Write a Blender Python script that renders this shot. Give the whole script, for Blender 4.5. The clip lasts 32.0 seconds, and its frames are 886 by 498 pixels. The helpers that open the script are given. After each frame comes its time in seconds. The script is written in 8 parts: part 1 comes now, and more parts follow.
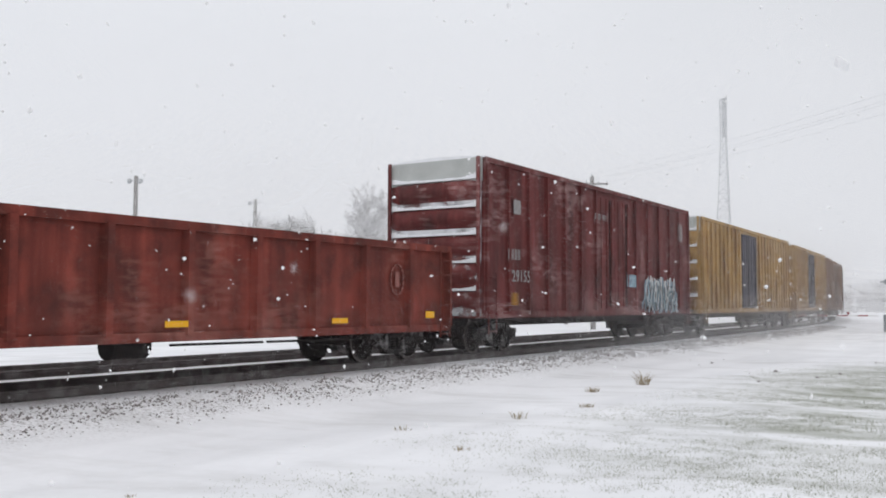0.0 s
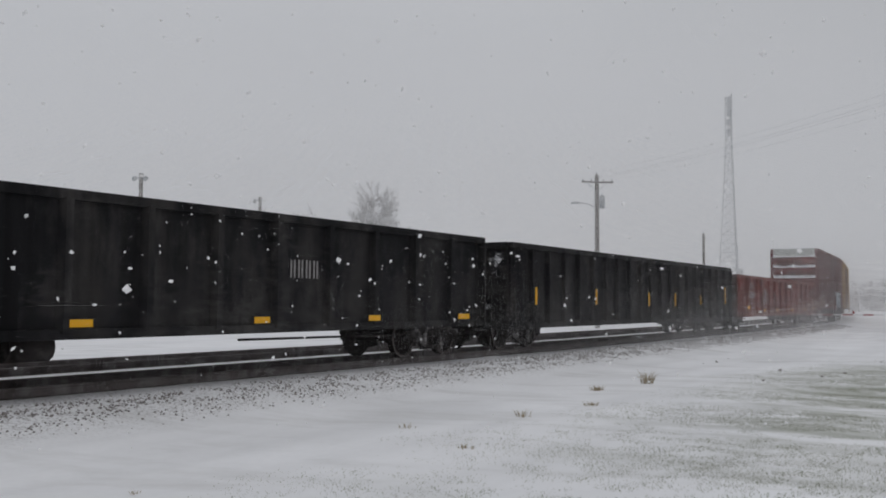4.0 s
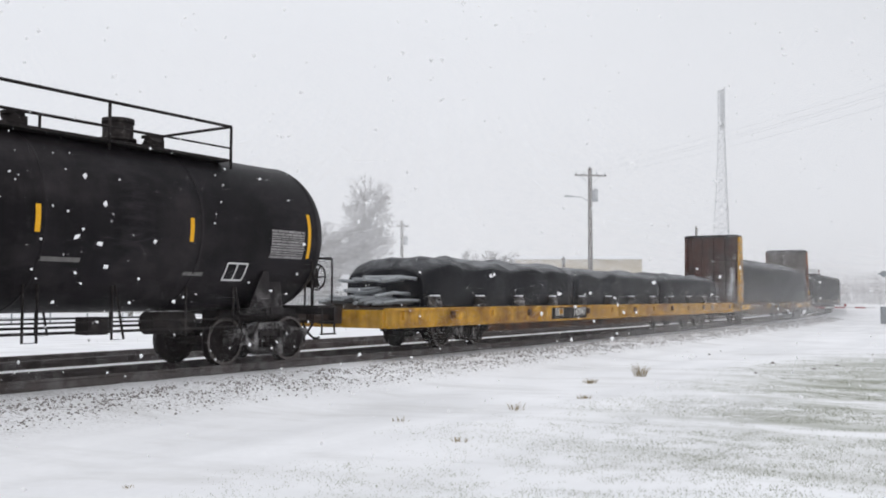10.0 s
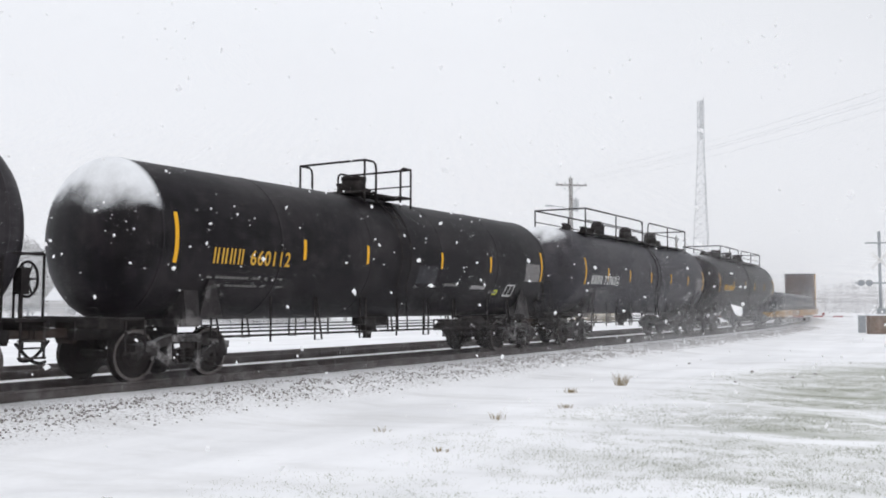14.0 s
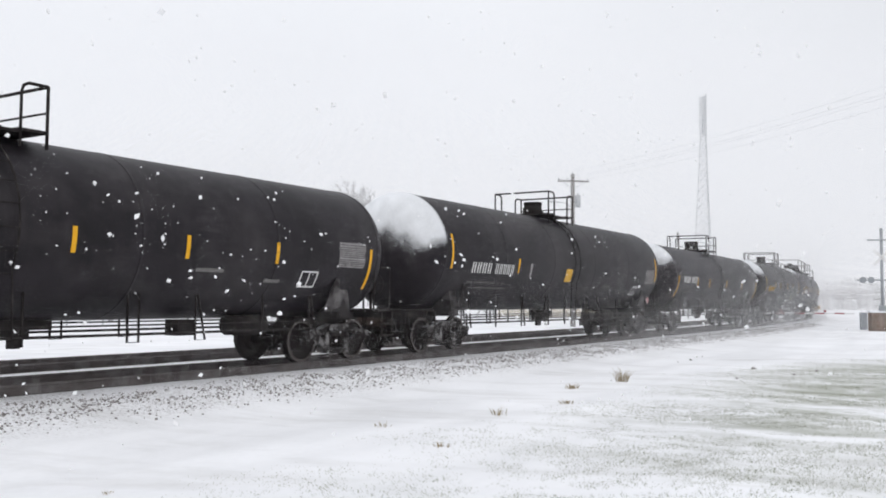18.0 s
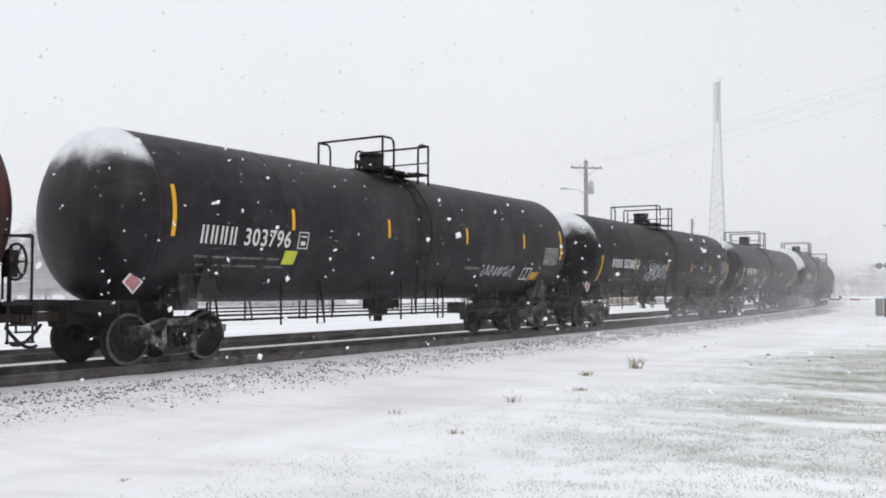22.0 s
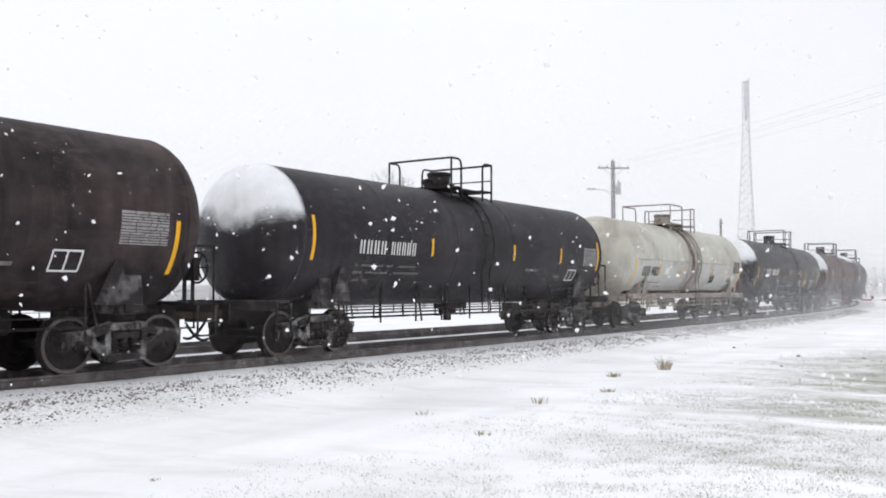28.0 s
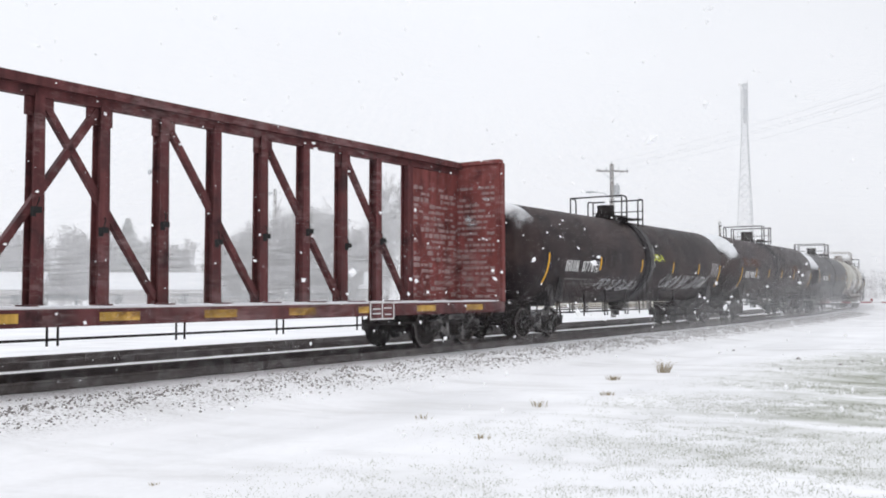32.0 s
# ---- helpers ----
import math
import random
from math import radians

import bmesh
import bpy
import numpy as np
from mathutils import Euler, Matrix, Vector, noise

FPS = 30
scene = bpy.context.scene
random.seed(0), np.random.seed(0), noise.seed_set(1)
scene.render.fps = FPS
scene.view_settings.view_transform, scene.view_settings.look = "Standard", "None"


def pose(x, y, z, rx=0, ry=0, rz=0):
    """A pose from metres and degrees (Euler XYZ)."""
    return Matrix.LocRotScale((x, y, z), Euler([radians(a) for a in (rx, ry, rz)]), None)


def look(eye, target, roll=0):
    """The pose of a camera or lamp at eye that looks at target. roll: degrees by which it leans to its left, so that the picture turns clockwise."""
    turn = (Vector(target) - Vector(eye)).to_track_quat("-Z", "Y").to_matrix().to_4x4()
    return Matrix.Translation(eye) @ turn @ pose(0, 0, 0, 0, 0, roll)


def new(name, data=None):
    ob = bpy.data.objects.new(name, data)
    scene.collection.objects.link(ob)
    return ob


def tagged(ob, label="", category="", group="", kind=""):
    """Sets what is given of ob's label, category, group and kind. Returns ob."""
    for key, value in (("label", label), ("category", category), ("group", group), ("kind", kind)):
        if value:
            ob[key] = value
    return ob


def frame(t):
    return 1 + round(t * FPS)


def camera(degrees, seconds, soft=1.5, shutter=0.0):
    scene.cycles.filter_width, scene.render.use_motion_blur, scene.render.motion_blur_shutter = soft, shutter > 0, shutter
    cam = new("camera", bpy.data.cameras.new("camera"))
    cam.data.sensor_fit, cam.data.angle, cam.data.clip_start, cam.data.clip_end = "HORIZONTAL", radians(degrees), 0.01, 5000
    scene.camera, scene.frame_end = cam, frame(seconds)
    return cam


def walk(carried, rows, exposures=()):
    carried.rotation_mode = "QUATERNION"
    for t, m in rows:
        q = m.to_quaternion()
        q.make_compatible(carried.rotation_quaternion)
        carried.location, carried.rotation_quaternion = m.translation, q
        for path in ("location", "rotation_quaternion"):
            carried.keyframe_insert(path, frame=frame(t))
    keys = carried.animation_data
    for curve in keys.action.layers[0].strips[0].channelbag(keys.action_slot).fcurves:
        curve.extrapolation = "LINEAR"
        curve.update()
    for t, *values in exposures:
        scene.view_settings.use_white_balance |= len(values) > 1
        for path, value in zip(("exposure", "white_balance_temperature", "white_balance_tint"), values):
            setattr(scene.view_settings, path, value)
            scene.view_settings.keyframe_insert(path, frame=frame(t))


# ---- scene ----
cam = camera(51.68, 32.0, soft=1.8)
EYE = 1.357


def aim(yaw, pitch, roll):
    return pose(0, 0, EYE, 90 + pitch, 0, yaw) @ pose(0, 0, 0, 0, 0, roll)


walk(cam, [(t, aim(a, b, c)) for t, a, b, c in (
(0.0,-0.10,3.44,0.17), (0.5,-0.14,3.61,0.21), (1.0,-0.22,3.55,0.16), (1.5,-0.21,3.48,0.22), (2.0,-0.19,3.36,0.29), (2.5,-0.20,3.31,0.31),
(4.5,0.33,3.32,0.27), (5.0,0.40,3.32,0.22), (5.5,0.39,3.41,0.26), (6.0,0.58,3.36,0.26), (6.5,0.55,3.34,0.26), (7.0,0.41,3.34,0.25),
(7.5,0.43,3.21,0.26), (8.0,0.40,3.07,0.35), (8.5,0.18,2.84,0.33), (9.0,0.00,2.83,0.22), (9.5,-0.15,2.89,0.18), (10.0,-0.24,2.91,0.22),
(10.5,-0.38,2.94,0.30), (11.0,-0.72,3.13,0.18), (11.5,-1.06,4.18,0.12), (12.0,-0.88,3.75,-0.14), (12.5,-1.16,3.72,0.08), (13.0,-1.32,3.46,0.18),
(13.5,-1.34,3.51,0.27), (14.0,-1.41,3.51,0.14), (14.5,-1.44,3.56,0.26), (15.0,-1.46,3.52,0.18), (15.5,-1.44,3.48,0.14), (17.5,-1.28,3.23,0.32),
(18.0,-1.31,3.23,0.35), (18.5,-1.36,3.22,0.37), (19.0,-1.36,3.17,0.34), (19.5,-1.29,3.06,0.24), (20.0,-1.10,2.89,0.18), (20.5,-0.90,2.63,0.08),
(21.0,-0.74,2.55,0.19), (21.5,-0.61,2.49,0.13), (22.0,-0.49,2.45,0.13), (22.5,-0.46,2.61,-0.02), (23.0,-0.37,2.80,-0.07), (23.5,-0.38,3.04,-0.15),
(24.0,-0.49,3.15,-0.14), (24.5,-0.52,3.15,-0.20), (25.0,-0.43,3.19,-0.06), (25.5,-0.06,3.24,-0.09), (26.0,0.83,3.16,-0.03), (26.5,1.48,2.98,0.11),
(28.5,1.07,2.47,0.02), (29.0,1.02,2.57,0.05), (29.5,0.97,2.40,0.12), (30.0,0.91,2.38,0.08), (30.5,0.90,2.39,-0.01), (31.0,0.99,2.49,-0.05),
(31.5,1.07,2.57,-0.13), (32.0,1.12,2.73,-0.12),
)], exposures=[(t, e + 0.045) for t, e in ((0.0, 0.0), (0.5, -0.1), (1.0, -0.27), (2.0, -0.18), (2.5, -0.1), (4.5, -0.85), (5.0, -0.42), (5.5, -0.1), (6.0, 0.1), (7.0, 0.15), (8.0, 0.15), (8.5, 0.0), (9.0, -0.13), (9.5, -0.1), (10.0, 0.05), (11.0, 0.17), (12.0, 0.33), (12.5, 0.4), (13.0, 0.25), (14.0, 0.17), (19.0, 0.17), (22.0, 0.15), (26.0, 0.17), (26.5, 0.05), (28.5, 0.38), (29.0, 0.38), (29.8, 0.38), (30.2, 0.33), (30.6, 0.25), (31.0, 0.24), (32.0, 0.27))])

# ---------------------------------------------------------------- world and light
world = bpy.data.worlds.new("overcast")
scene.world = world
world.use_nodes = True
wn = world.node_tree
wn.nodes.clear()
w_out = wn.nodes.new("ShaderNodeOutputWorld")
w_bg = wn.nodes.new("ShaderNodeBackground")
w_sky = wn.nodes.new("ShaderNodeTexSky")
w_sky.sky_type = "NISHITA"
w_sky.sun_disc = False
w_sky.sun_elevation = radians(34)
w_sky.sun_rotation = radians(150)
w_sky.dust_density = 6.0
w_cloud = wn.nodes.new("ShaderNodeTexNoise")
w_cloud.inputs["Scale"].default_value = 1.6
w_cloud.inputs["Detail"].default_value = 3.0
w_ramp = wn.nodes.new("ShaderNodeValToRGB")
w_ramp.color_ramp.elements[0].color = (7.3, 7.48, 7.95, 1)
w_ramp.color_ramp.elements[1].color = (8.25, 8.38, 8.72, 1)
w_mix = wn.nodes.new("ShaderNodeMix")
w_mix.data_type = "RGBA"
w_mix.inputs["Factor"].default_value = 0.93
wn.links.new(w_cloud.outputs["Fac"], w_ramp.inputs["Fac"])
wn.links.new(w_sky.outputs["Color"], w_mix.inputs["A"])
wn.links.new(w_ramp.outputs["Color"], w_mix.inputs["B"])
w_bg.inputs["Strength"].default_value = 0.1
w_tc, w_sep, w_fall, w_dim = (wn.nodes.new(k) for k in ("ShaderNodeTexCoord", "ShaderNodeSeparateXYZ", "ShaderNodeMapRange", "ShaderNodeVectorMath"))
w_fall.inputs["From Min"].default_value, w_fall.inputs["From Max"].default_value = 0.05, 0.75
w_fall.inputs["To Min"].default_value, w_fall.inputs["To Max"].default_value = 1.02, 0.86
w_dim.operation = "SCALE"
wn.links.new(w_tc.outputs["Generated"], w_sep.inputs[0])
wn.links.new(w_sep.outputs["X"], w_fall.inputs["Value"])
wn.links.new(w_mix.outputs["Result"], w_dim.inputs[0])
wn.links.new(w_fall.outputs[0], w_dim.inputs["Scale"])
wn.links.new(w_dim.outputs[0], w_bg.inputs["Color"])
wn.links.new(w_bg.outputs["Background"], w_out.inputs["Surface"])

sun_data = bpy.data.lights.new("sun", "SUN")
sun_data.energy = 0.6
sun_data.angle = radians(40)
sun_data.color = (1.0, 0.97, 0.93)
sun = new("sun", sun_data)
sun.matrix_world = look((-20, -30, 40), (0, 0, 0))


# ---------------------------------------------------------------- materials
def mat(name, color, rough=0.7, metal=0.0, vary=0.25, scale=3.0, bump=0.1, dirt=None, dirt_amount=0.4, dirt_scale=1.2,
        fine=40.0, stretch=(1, 1, 1), island=0.0, streak=0.0, snow_top=0.0, spec=0.2, scuff=None, scuff_amount=0.3):
    """Painted, rusted or natural surface: base colour, grain at two scales, dirt in patches and fine relief."""
    m = bpy.data.materials.new(name)
    m.use_nodes = True
    n, l = m.node_tree.nodes, m.node_tree.links
    b = n["Principled BSDF"]
    b.inputs["Roughness"].default_value = rough
    b.inputs["Metallic"].default_value = metal
    b.inputs["Specular IOR Level"].default_value = spec
    tc = n.new("ShaderNodeTexCoord")
    mp = n.new("ShaderNodeMapping")
    mp.inputs["Scale"].default_value = stretch
    l.new(tc.outputs["Object"], mp.inputs["Vector"])
    n1 = n.new("ShaderNodeTexNoise")
    n1.inputs["Scale"].default_value, n1.inputs["Detail"].default_value = scale, 5.0
    n2 = n.new("ShaderNodeTexNoise")
    n2.inputs["Scale"].default_value, n2.inputs["Detail"].default_value = fine, 3.0
    l.new(mp.outputs["Vector"], n1.inputs["Vector"])
    l.new(mp.outputs["Vector"], n2.inputs["Vector"])
    r = n.new("ShaderNodeValToRGB")
    r.color_ramp.elements[0].position, r.color_ramp.elements[1].position = 0.3, 0.72
    r.color_ramp.elements[0].color = tuple(c * (1 - vary) for c in color) + (1,)
    r.color_ramp.elements[1].color = tuple(min(1, c * (1 + vary)) for c in color) + (1,)
    add = n.new("ShaderNodeMath")
    add.operation = "MULTIPLY_ADD"
    add.inputs[1].default_value = 0.35
    l.new(n2.outputs["Fac"], add.inputs[0])
    sub = n.new("ShaderNodeMath")
    sub.operation = "SUBTRACT"
    sub.inputs[1].default_value = 0.175
    l.new(n1.outputs["Fac"], sub.inputs[0])
    l.new(sub.outputs[0], add.inputs[2])
    if island:
        geo = n.new("ShaderNodeNewGeometry")
        isl = n.new("ShaderNodeMath")
        isl.operation = "MULTIPLY_ADD"
        isl.inputs[1].default_value = island
        l.new(geo.outputs["Random Per Island"], isl.inputs[0])
        l.new(add.outputs[0], isl.inputs[2])
        l.new(isl.outputs[0], r.inputs["Fac"])
    else:
        l.new(add.outputs[0], r.inputs["Fac"])
    color_out = r.outputs["Color"]
    if dirt:
        n3 = n.new("ShaderNodeTexNoise")
        n3.inputs["Scale"].default_value, n3.inputs["Detail"].default_value = dirt_scale, 6.0
        n3.inputs["Roughness"].default_value = 0.65
        l.new(mp.outputs["Vector"], n3.inputs["Vector"])
        r3 = n.new("ShaderNodeValToRGB")
        r3.color_ramp.elements[0].position = 0.62 - 0.35 * dirt_amount
        r3.color_ramp.elements[1].position = 0.80 - 0.30 * dirt_amount
        l.new(n3.outputs["Fac"], r3.inputs["Fac"])
        mx = n.new("ShaderNodeMix")
        mx.data_type = "RGBA"
        l.new(r3.outputs["Color"], mx.inputs["Factor"])
        l.new(color_out, mx.inputs["A"])
        mx.inputs["B"].default_value = tuple(dirt) + (1,)
        color_out = mx.outputs["Result"]
    if streak:
        # run-off streaks down the sides
        ms = n.new("ShaderNodeMapping")
        ms.inputs["Scale"].default_value = (5.0, 5.0, 0.22)
        l.new(tc.outputs["Object"], ms.inputs["Vector"])
        ns = n.new("ShaderNodeTexNoise")
        ns.inputs["Scale"].default_value, ns.inputs["Detail"].default_value = 1.0, 6.0
        l.new(ms.outputs["Vector"], ns.inputs["Vector"])
        rs = n.new("ShaderNodeMapRange")
        rs.inputs["From Min"].default_value, rs.inputs["From Max"].default_value = 0.34, 0.68
        rs.inputs["To Min"].default_value, rs.inputs["To Max"].default_value = 1 - streak, 1 + streak
        l.new(ns.outputs["Fac"], rs.inputs["Value"])
        hs = n.new("ShaderNodeHueSaturation")
        l.new(color_out, hs.inputs["Color"])
        l.new(rs.outputs[0], hs.inputs["Value"])
        color_out = hs.outputs["Color"]
    if scuff:
        # chalky scrapes and rubbed patches, longer than high, over a wide soft mottling
        mc = n.new("ShaderNodeMapping")
        mc.inputs["Scale"].default_value = (0.9, 0.9, 3.4)
        l.new(tc.outputs["Object"], mc.inputs["Vector"])
        na, nb = n.new("ShaderNodeTexNoise"), n.new("ShaderNodeTexNoise")
        na.inputs["Scale"].default_value, na.inputs["Detail"].default_value, na.inputs["Roughness"].default_value = 2.4, 8.0, 0.72
        nb.inputs["Scale"].default_value, nb.inputs["Detail"].default_value = 0.55, 3.0
        l.new(mc.outputs["Vector"], na.inputs["Vector"])
        l.new(tc.outputs["Object"], nb.inputs["Vector"])
        ms2 = n.new("ShaderNodeMath")
        ms2.operation = "MULTIPLY"
        l.new(na.outputs["Fac"], ms2.inputs[0])
        l.new(nb.outputs["Fac"], ms2.inputs[1])
        rc = n.new("ShaderNodeMapRange")
        rc.inputs["From Min"].default_value, rc.inputs["From Max"].default_value = 0.27, 0.40
        rc.inputs["To Max"].default_value = scuff_amount
        l.new(ms2.outputs[0], rc.inputs["Value"])
        mk = n.new("ShaderNodeMix")
        mk.data_type = "RGBA"
        l.new(rc.outputs[0], mk.inputs["Factor"])
        l.new(color_out, mk.inputs["A"])
        mk.inputs["B"].default_value = tuple(scuff) + (1,)
        color_out = mk.outputs["Result"]
    if snow_top:
        # a dusting of snow on whatever faces up
        ge = n.new("ShaderNodeNewGeometry")
        sz = n.new("ShaderNodeSeparateXYZ")
        l.new(ge.outputs["Normal"], sz.inputs[0])
        up = n.new("ShaderNodeMapRange")
        up.inputs["From Min"].default_value, up.inputs["From Max"].default_value = 0.45, 0.92
        l.new(sz.outputs["Z"], up.inputs["Value"])
        nt = n.new("ShaderNodeTexNoise")
        nt.inputs["Scale"].default_value, nt.inputs["Detail"].default_value = 1.6, 7.0
        nt.inputs["Roughness"].default_value = 0.7
        l.new(mp.outputs["Vector"], nt.inputs["Vector"])
        rt = n.new("ShaderNodeMapRange")
        rt.inputs["From Min"].default_value, rt.inputs["From Max"].default_value = 0.36, 0.70
        l.new(nt.outputs["Fac"], rt.inputs["Value"])
        mu = n.new("ShaderNodeMath")
        mu.operation = "MULTIPLY"
        l.new(up.outputs[0], mu.inputs[0])
        l.new(rt.outputs[0], mu.inputs[1])
        mv = n.new("ShaderNodeMath")
        mv.operation = "MULTIPLY"
        mv.inputs[1].default_value = snow_top
        l.new(mu.outputs[0], mv.inputs[0])
        mt = n.new("ShaderNodeMix")
        mt.data_type = "RGBA"
        l.new(mv.outputs[0], mt.inputs["Factor"])
        l.new(color_out, mt.inputs["A"])
        mt.inputs["B"].default_value = (0.72, 0.74, 0.77, 1)
        color_out = mt.outputs["Result"]
    l.new(color_out, b.inputs["Base Color"])
    if bump:
        bp = n.new("ShaderNodeBump")
        bp.inputs["Strength"].default_value = bump
        bp.inputs["Distance"].default_value = 0.02
        l.new(add.outputs[0], bp.inputs["Height"])
        l.new(bp.outputs["Normal"], b.inputs["Normal"])
    return m


M_SNOW = mat("snow", (0.88, 0.895, 0.92), 0.85, 0, 0.05, 0.6, 0.25, fine=14)
M_SNOWCAP = mat("packed_snow", (0.80, 0.82, 0.85), 0.9, 0, 0.06, 3, 0.5, fine=30)
M_TANK = mat("black_tank_paint", (0.0152, 0.0126, 0.0158), 0.5, 0, 0.35, 1.2, 0.03, dirt=(0.034, 0.030, 0.033), dirt_amount=0.5, dirt_scale=0.7, stretch=(0.6, 1, 1), streak=0.25, spec=0.2, scuff=(0.085, 0.078, 0.082), scuff_amount=0.28)
M_TANK_DEEP = mat("deep_black_tank_paint", (0.0078, 0.0064, 0.0082), 0.5, 0, 0.35, 1.2, 0.03, dirt=(0.026, 0.0225, 0.0245), dirt_amount=0.5, dirt_scale=0.7, stretch=(0.6, 1, 1), streak=0.3, spec=0.13, scuff=(0.075, 0.068, 0.072), scuff_amount=0.22)
M_TANK_GREY = mat("dusty_blue_black_paint", (0.030, 0.029, 0.035), 0.55, 0, 0.3, 1.0, 0.04, dirt=(0.062, 0.058, 0.065), dirt_amount=0.5, dirt_scale=0.7, stretch=(0.6, 1, 1), streak=0.2, scuff=(0.14, 0.13, 0.135), scuff_amount=0.4)
M_TANK_WORN = mat("worn_black_paint", (0.0270, 0.0212, 0.0226), 0.6, 0, 0.35, 1.2, 0.05, dirt=(0.058, 0.042, 0.041), dirt_amount=0.55, dirt_scale=0.8, stretch=(0.6, 1, 1), streak=0.3, spec=0.14, scuff=(0.12, 0.085, 0.075), scuff_amount=0.4)
M_TANK_RED = mat("oxide_tank_paint", (0.056, 0.0195, 0.0155), 0.6, 0, 0.3, 1.2, 0.05, dirt=(0.036, 0.018, 0.016), dirt_amount=0.5, dirt_scale=0.9, stretch=(0.6, 1, 1), streak=0.3, scuff=(0.13, 0.065, 0.055), scuff_amount=0.35)
M_TANK_WHITE = mat("grey_white_tank_paint", (0.53, 0.525, 0.47), 0.5, 0, 0.10, 0.5, 0.03, dirt=(0.31, 0.285, 0.24), dirt_amount=0.45, dirt_scale=0.45, stretch=(0.8, 1, 0.7), streak=0.06, scuff=(0.24, 0.20, 0.165), scuff_amount=0.35)
M_RED = mat("red_oxide_paint", (0.172, 0.036, 0.026), 0.65, 0, 0.3, 1.0, 0.10, dirt=(0.085, 0.024, 0.019), dirt_amount=0.5, dirt_scale=1.3, stretch=(1.0, 1, 0.9), streak=0.25, scuff=(0.30, 0.13, 0.105), scuff_amount=0.6)
M_RED_DUSTY = mat("faded_boxcar_red", (0.128, 0.032, 0.031), 0.7, 0, 0.28, 1.0, 0.10, dirt=(0.07, 0.026, 0.025), dirt_amount=0.4, dirt_scale=1.2, stretch=(1.2, 1, 0.5), streak=0.28, scuff=(0.36, 0.24, 0.235), scuff_amount=0.65)
M_BLACK = mat("black_gondola_paint", (0.0105, 0.0104, 0.0120), 0.65, 0, 0.3, 1.0, 0.08, dirt=(0.036, 0.034, 0.033), dirt_amount=0.45, dirt_scale=1.0, stretch=(1.2, 1, 0.5), streak=0.38, spec=0.12, scuff=(0.10, 0.095, 0.092), scuff_amount=0.35)
M_YELLOW = mat("yellow_car_paint", (0.56, 0.31, 0.035), 0.6, 0, 0.2, 1.2, 0.06, dirt=(0.20, 0.085, 0.03), dirt_amount=0.4, dirt_scale=1.7, streak=0.28, scuff=(0.17, 0.075, 0.035), scuff_amount=0.7)
M_YELLOW_WORN = mat("chipped_yellow_sill_paint", (0.52, 0.32, 0.075), 0.7, 0, 0.22, 1.5, 0.08, dirt=(0.13, 0.055, 0.03), dirt_amount=0.4, dirt_scale=2.4, stretch=(0.8, 1, 1.2), streak=0.3, scuff=(0.10, 0.045, 0.028), scuff_amount=0.8)
M_SILL_RUST = mat("rust_brown_sill", (0.115, 0.052, 0.030), 0.85, 0, 0.4, 2.0, 0.12, dirt=(0.030, 0.020, 0.017), dirt_amount=0.55, dirt_scale=1.6, streak=0.4, scuff=(0.30, 0.17, 0.06), scuff_amount=0.4)
M_ORANGE_RUST = mat("orange_rust_post", (0.235, 0.088, 0.032), 0.85, 0, 0.35, 2.0, 0.12, dirt=(0.06, 0.028, 0.02), dirt_amount=0.5, dirt_scale=1.3, streak=0.4)
M_STENCIL = mat("worn_pink_stencil", (0.30, 0.205, 0.20), 0.7, 0, 0.3, 6, 0.0)
M_YELLOW_FRESH = mat("bright_yellow_panel", (0.72, 0.42, 0.03), 0.6, 0, 0.12, 3.0, 0.04, streak=0.1)
M_YELLOW_RUSTY = mat("rusted_yellow_paint", (0.50, 0.26, 0.04), 0.7, 0, 0.25, 1.5, 0.08, dirt=(0.11, 0.042, 0.022), dirt_amount=0.95, dirt_scale=0.8, streak=0.3)
M_BOX_BROWN = mat("tan_brown_boxcar_paint", (0.22, 0.125, 0.075), 0.75, 0, 0.25, 1.0, 0.08, dirt=(0.12, 0.06, 0.04), dirt_amount=0.5, dirt_scale=1.0, stretch=(1.2, 1, 0.5), streak=0.3)
M_RED_FADED = mat("faded_red_stencil", (0.27, 0.115, 0.10), 0.7, 0, 0.3, 6, 0.0)
M_BOX_YELLOW = mat("dull_yellow_boxcar_paint", (0.43, 0.28, 0.115), 0.7, 0, 0.2, 1.0, 0.08, dirt=(0.20, 0.11, 0.045), dirt_amount=0.5, dirt_scale=1.0, stretch=(1.2, 1, 0.5), streak=0.32, scuff=(0.15, 0.075, 0.04), scuff_amount=0.55)
M_BLUE = mat("dark_blue_door_paint", (0.055, 0.058, 0.090), 0.65, 0, 0.2, 1.2, 0.06, dirt=(0.08, 0.075, 0.09), dirt_amount=0.4)
M_RUST = mat("rusted_steel", (0.085, 0.036, 0.022), 0.85, 0, 0.4, 3.0, 0.15, dirt=(0.03, 0.018, 0.015), dirt_amount=0.6)
M_BROWN_BULK = mat("rusty_brown_bulkhead", (0.082, 0.031, 0.021), 0.8, 0, 0.45, 1.4, 0.12, dirt=(0.022, 0.014, 0.014), dirt_amount=0.6, dirt_scale=1.1, stretch=(1, 1.5, 0.35), streak=0.55, scuff=(0.20, 0.17, 0.165), scuff_amount=0.4)
M_BOARD = mat("weathered_lining_boards", (0.098, 0.082, 0.072), 0.9, 0, 0.4, 2.0, 0.2, dirt=(0.045, 0.030, 0.025), dirt_amount=0.55, stretch=(1, 0.3, 4), scuff=(0.21, 0.20, 0.195), scuff_amount=0.5)
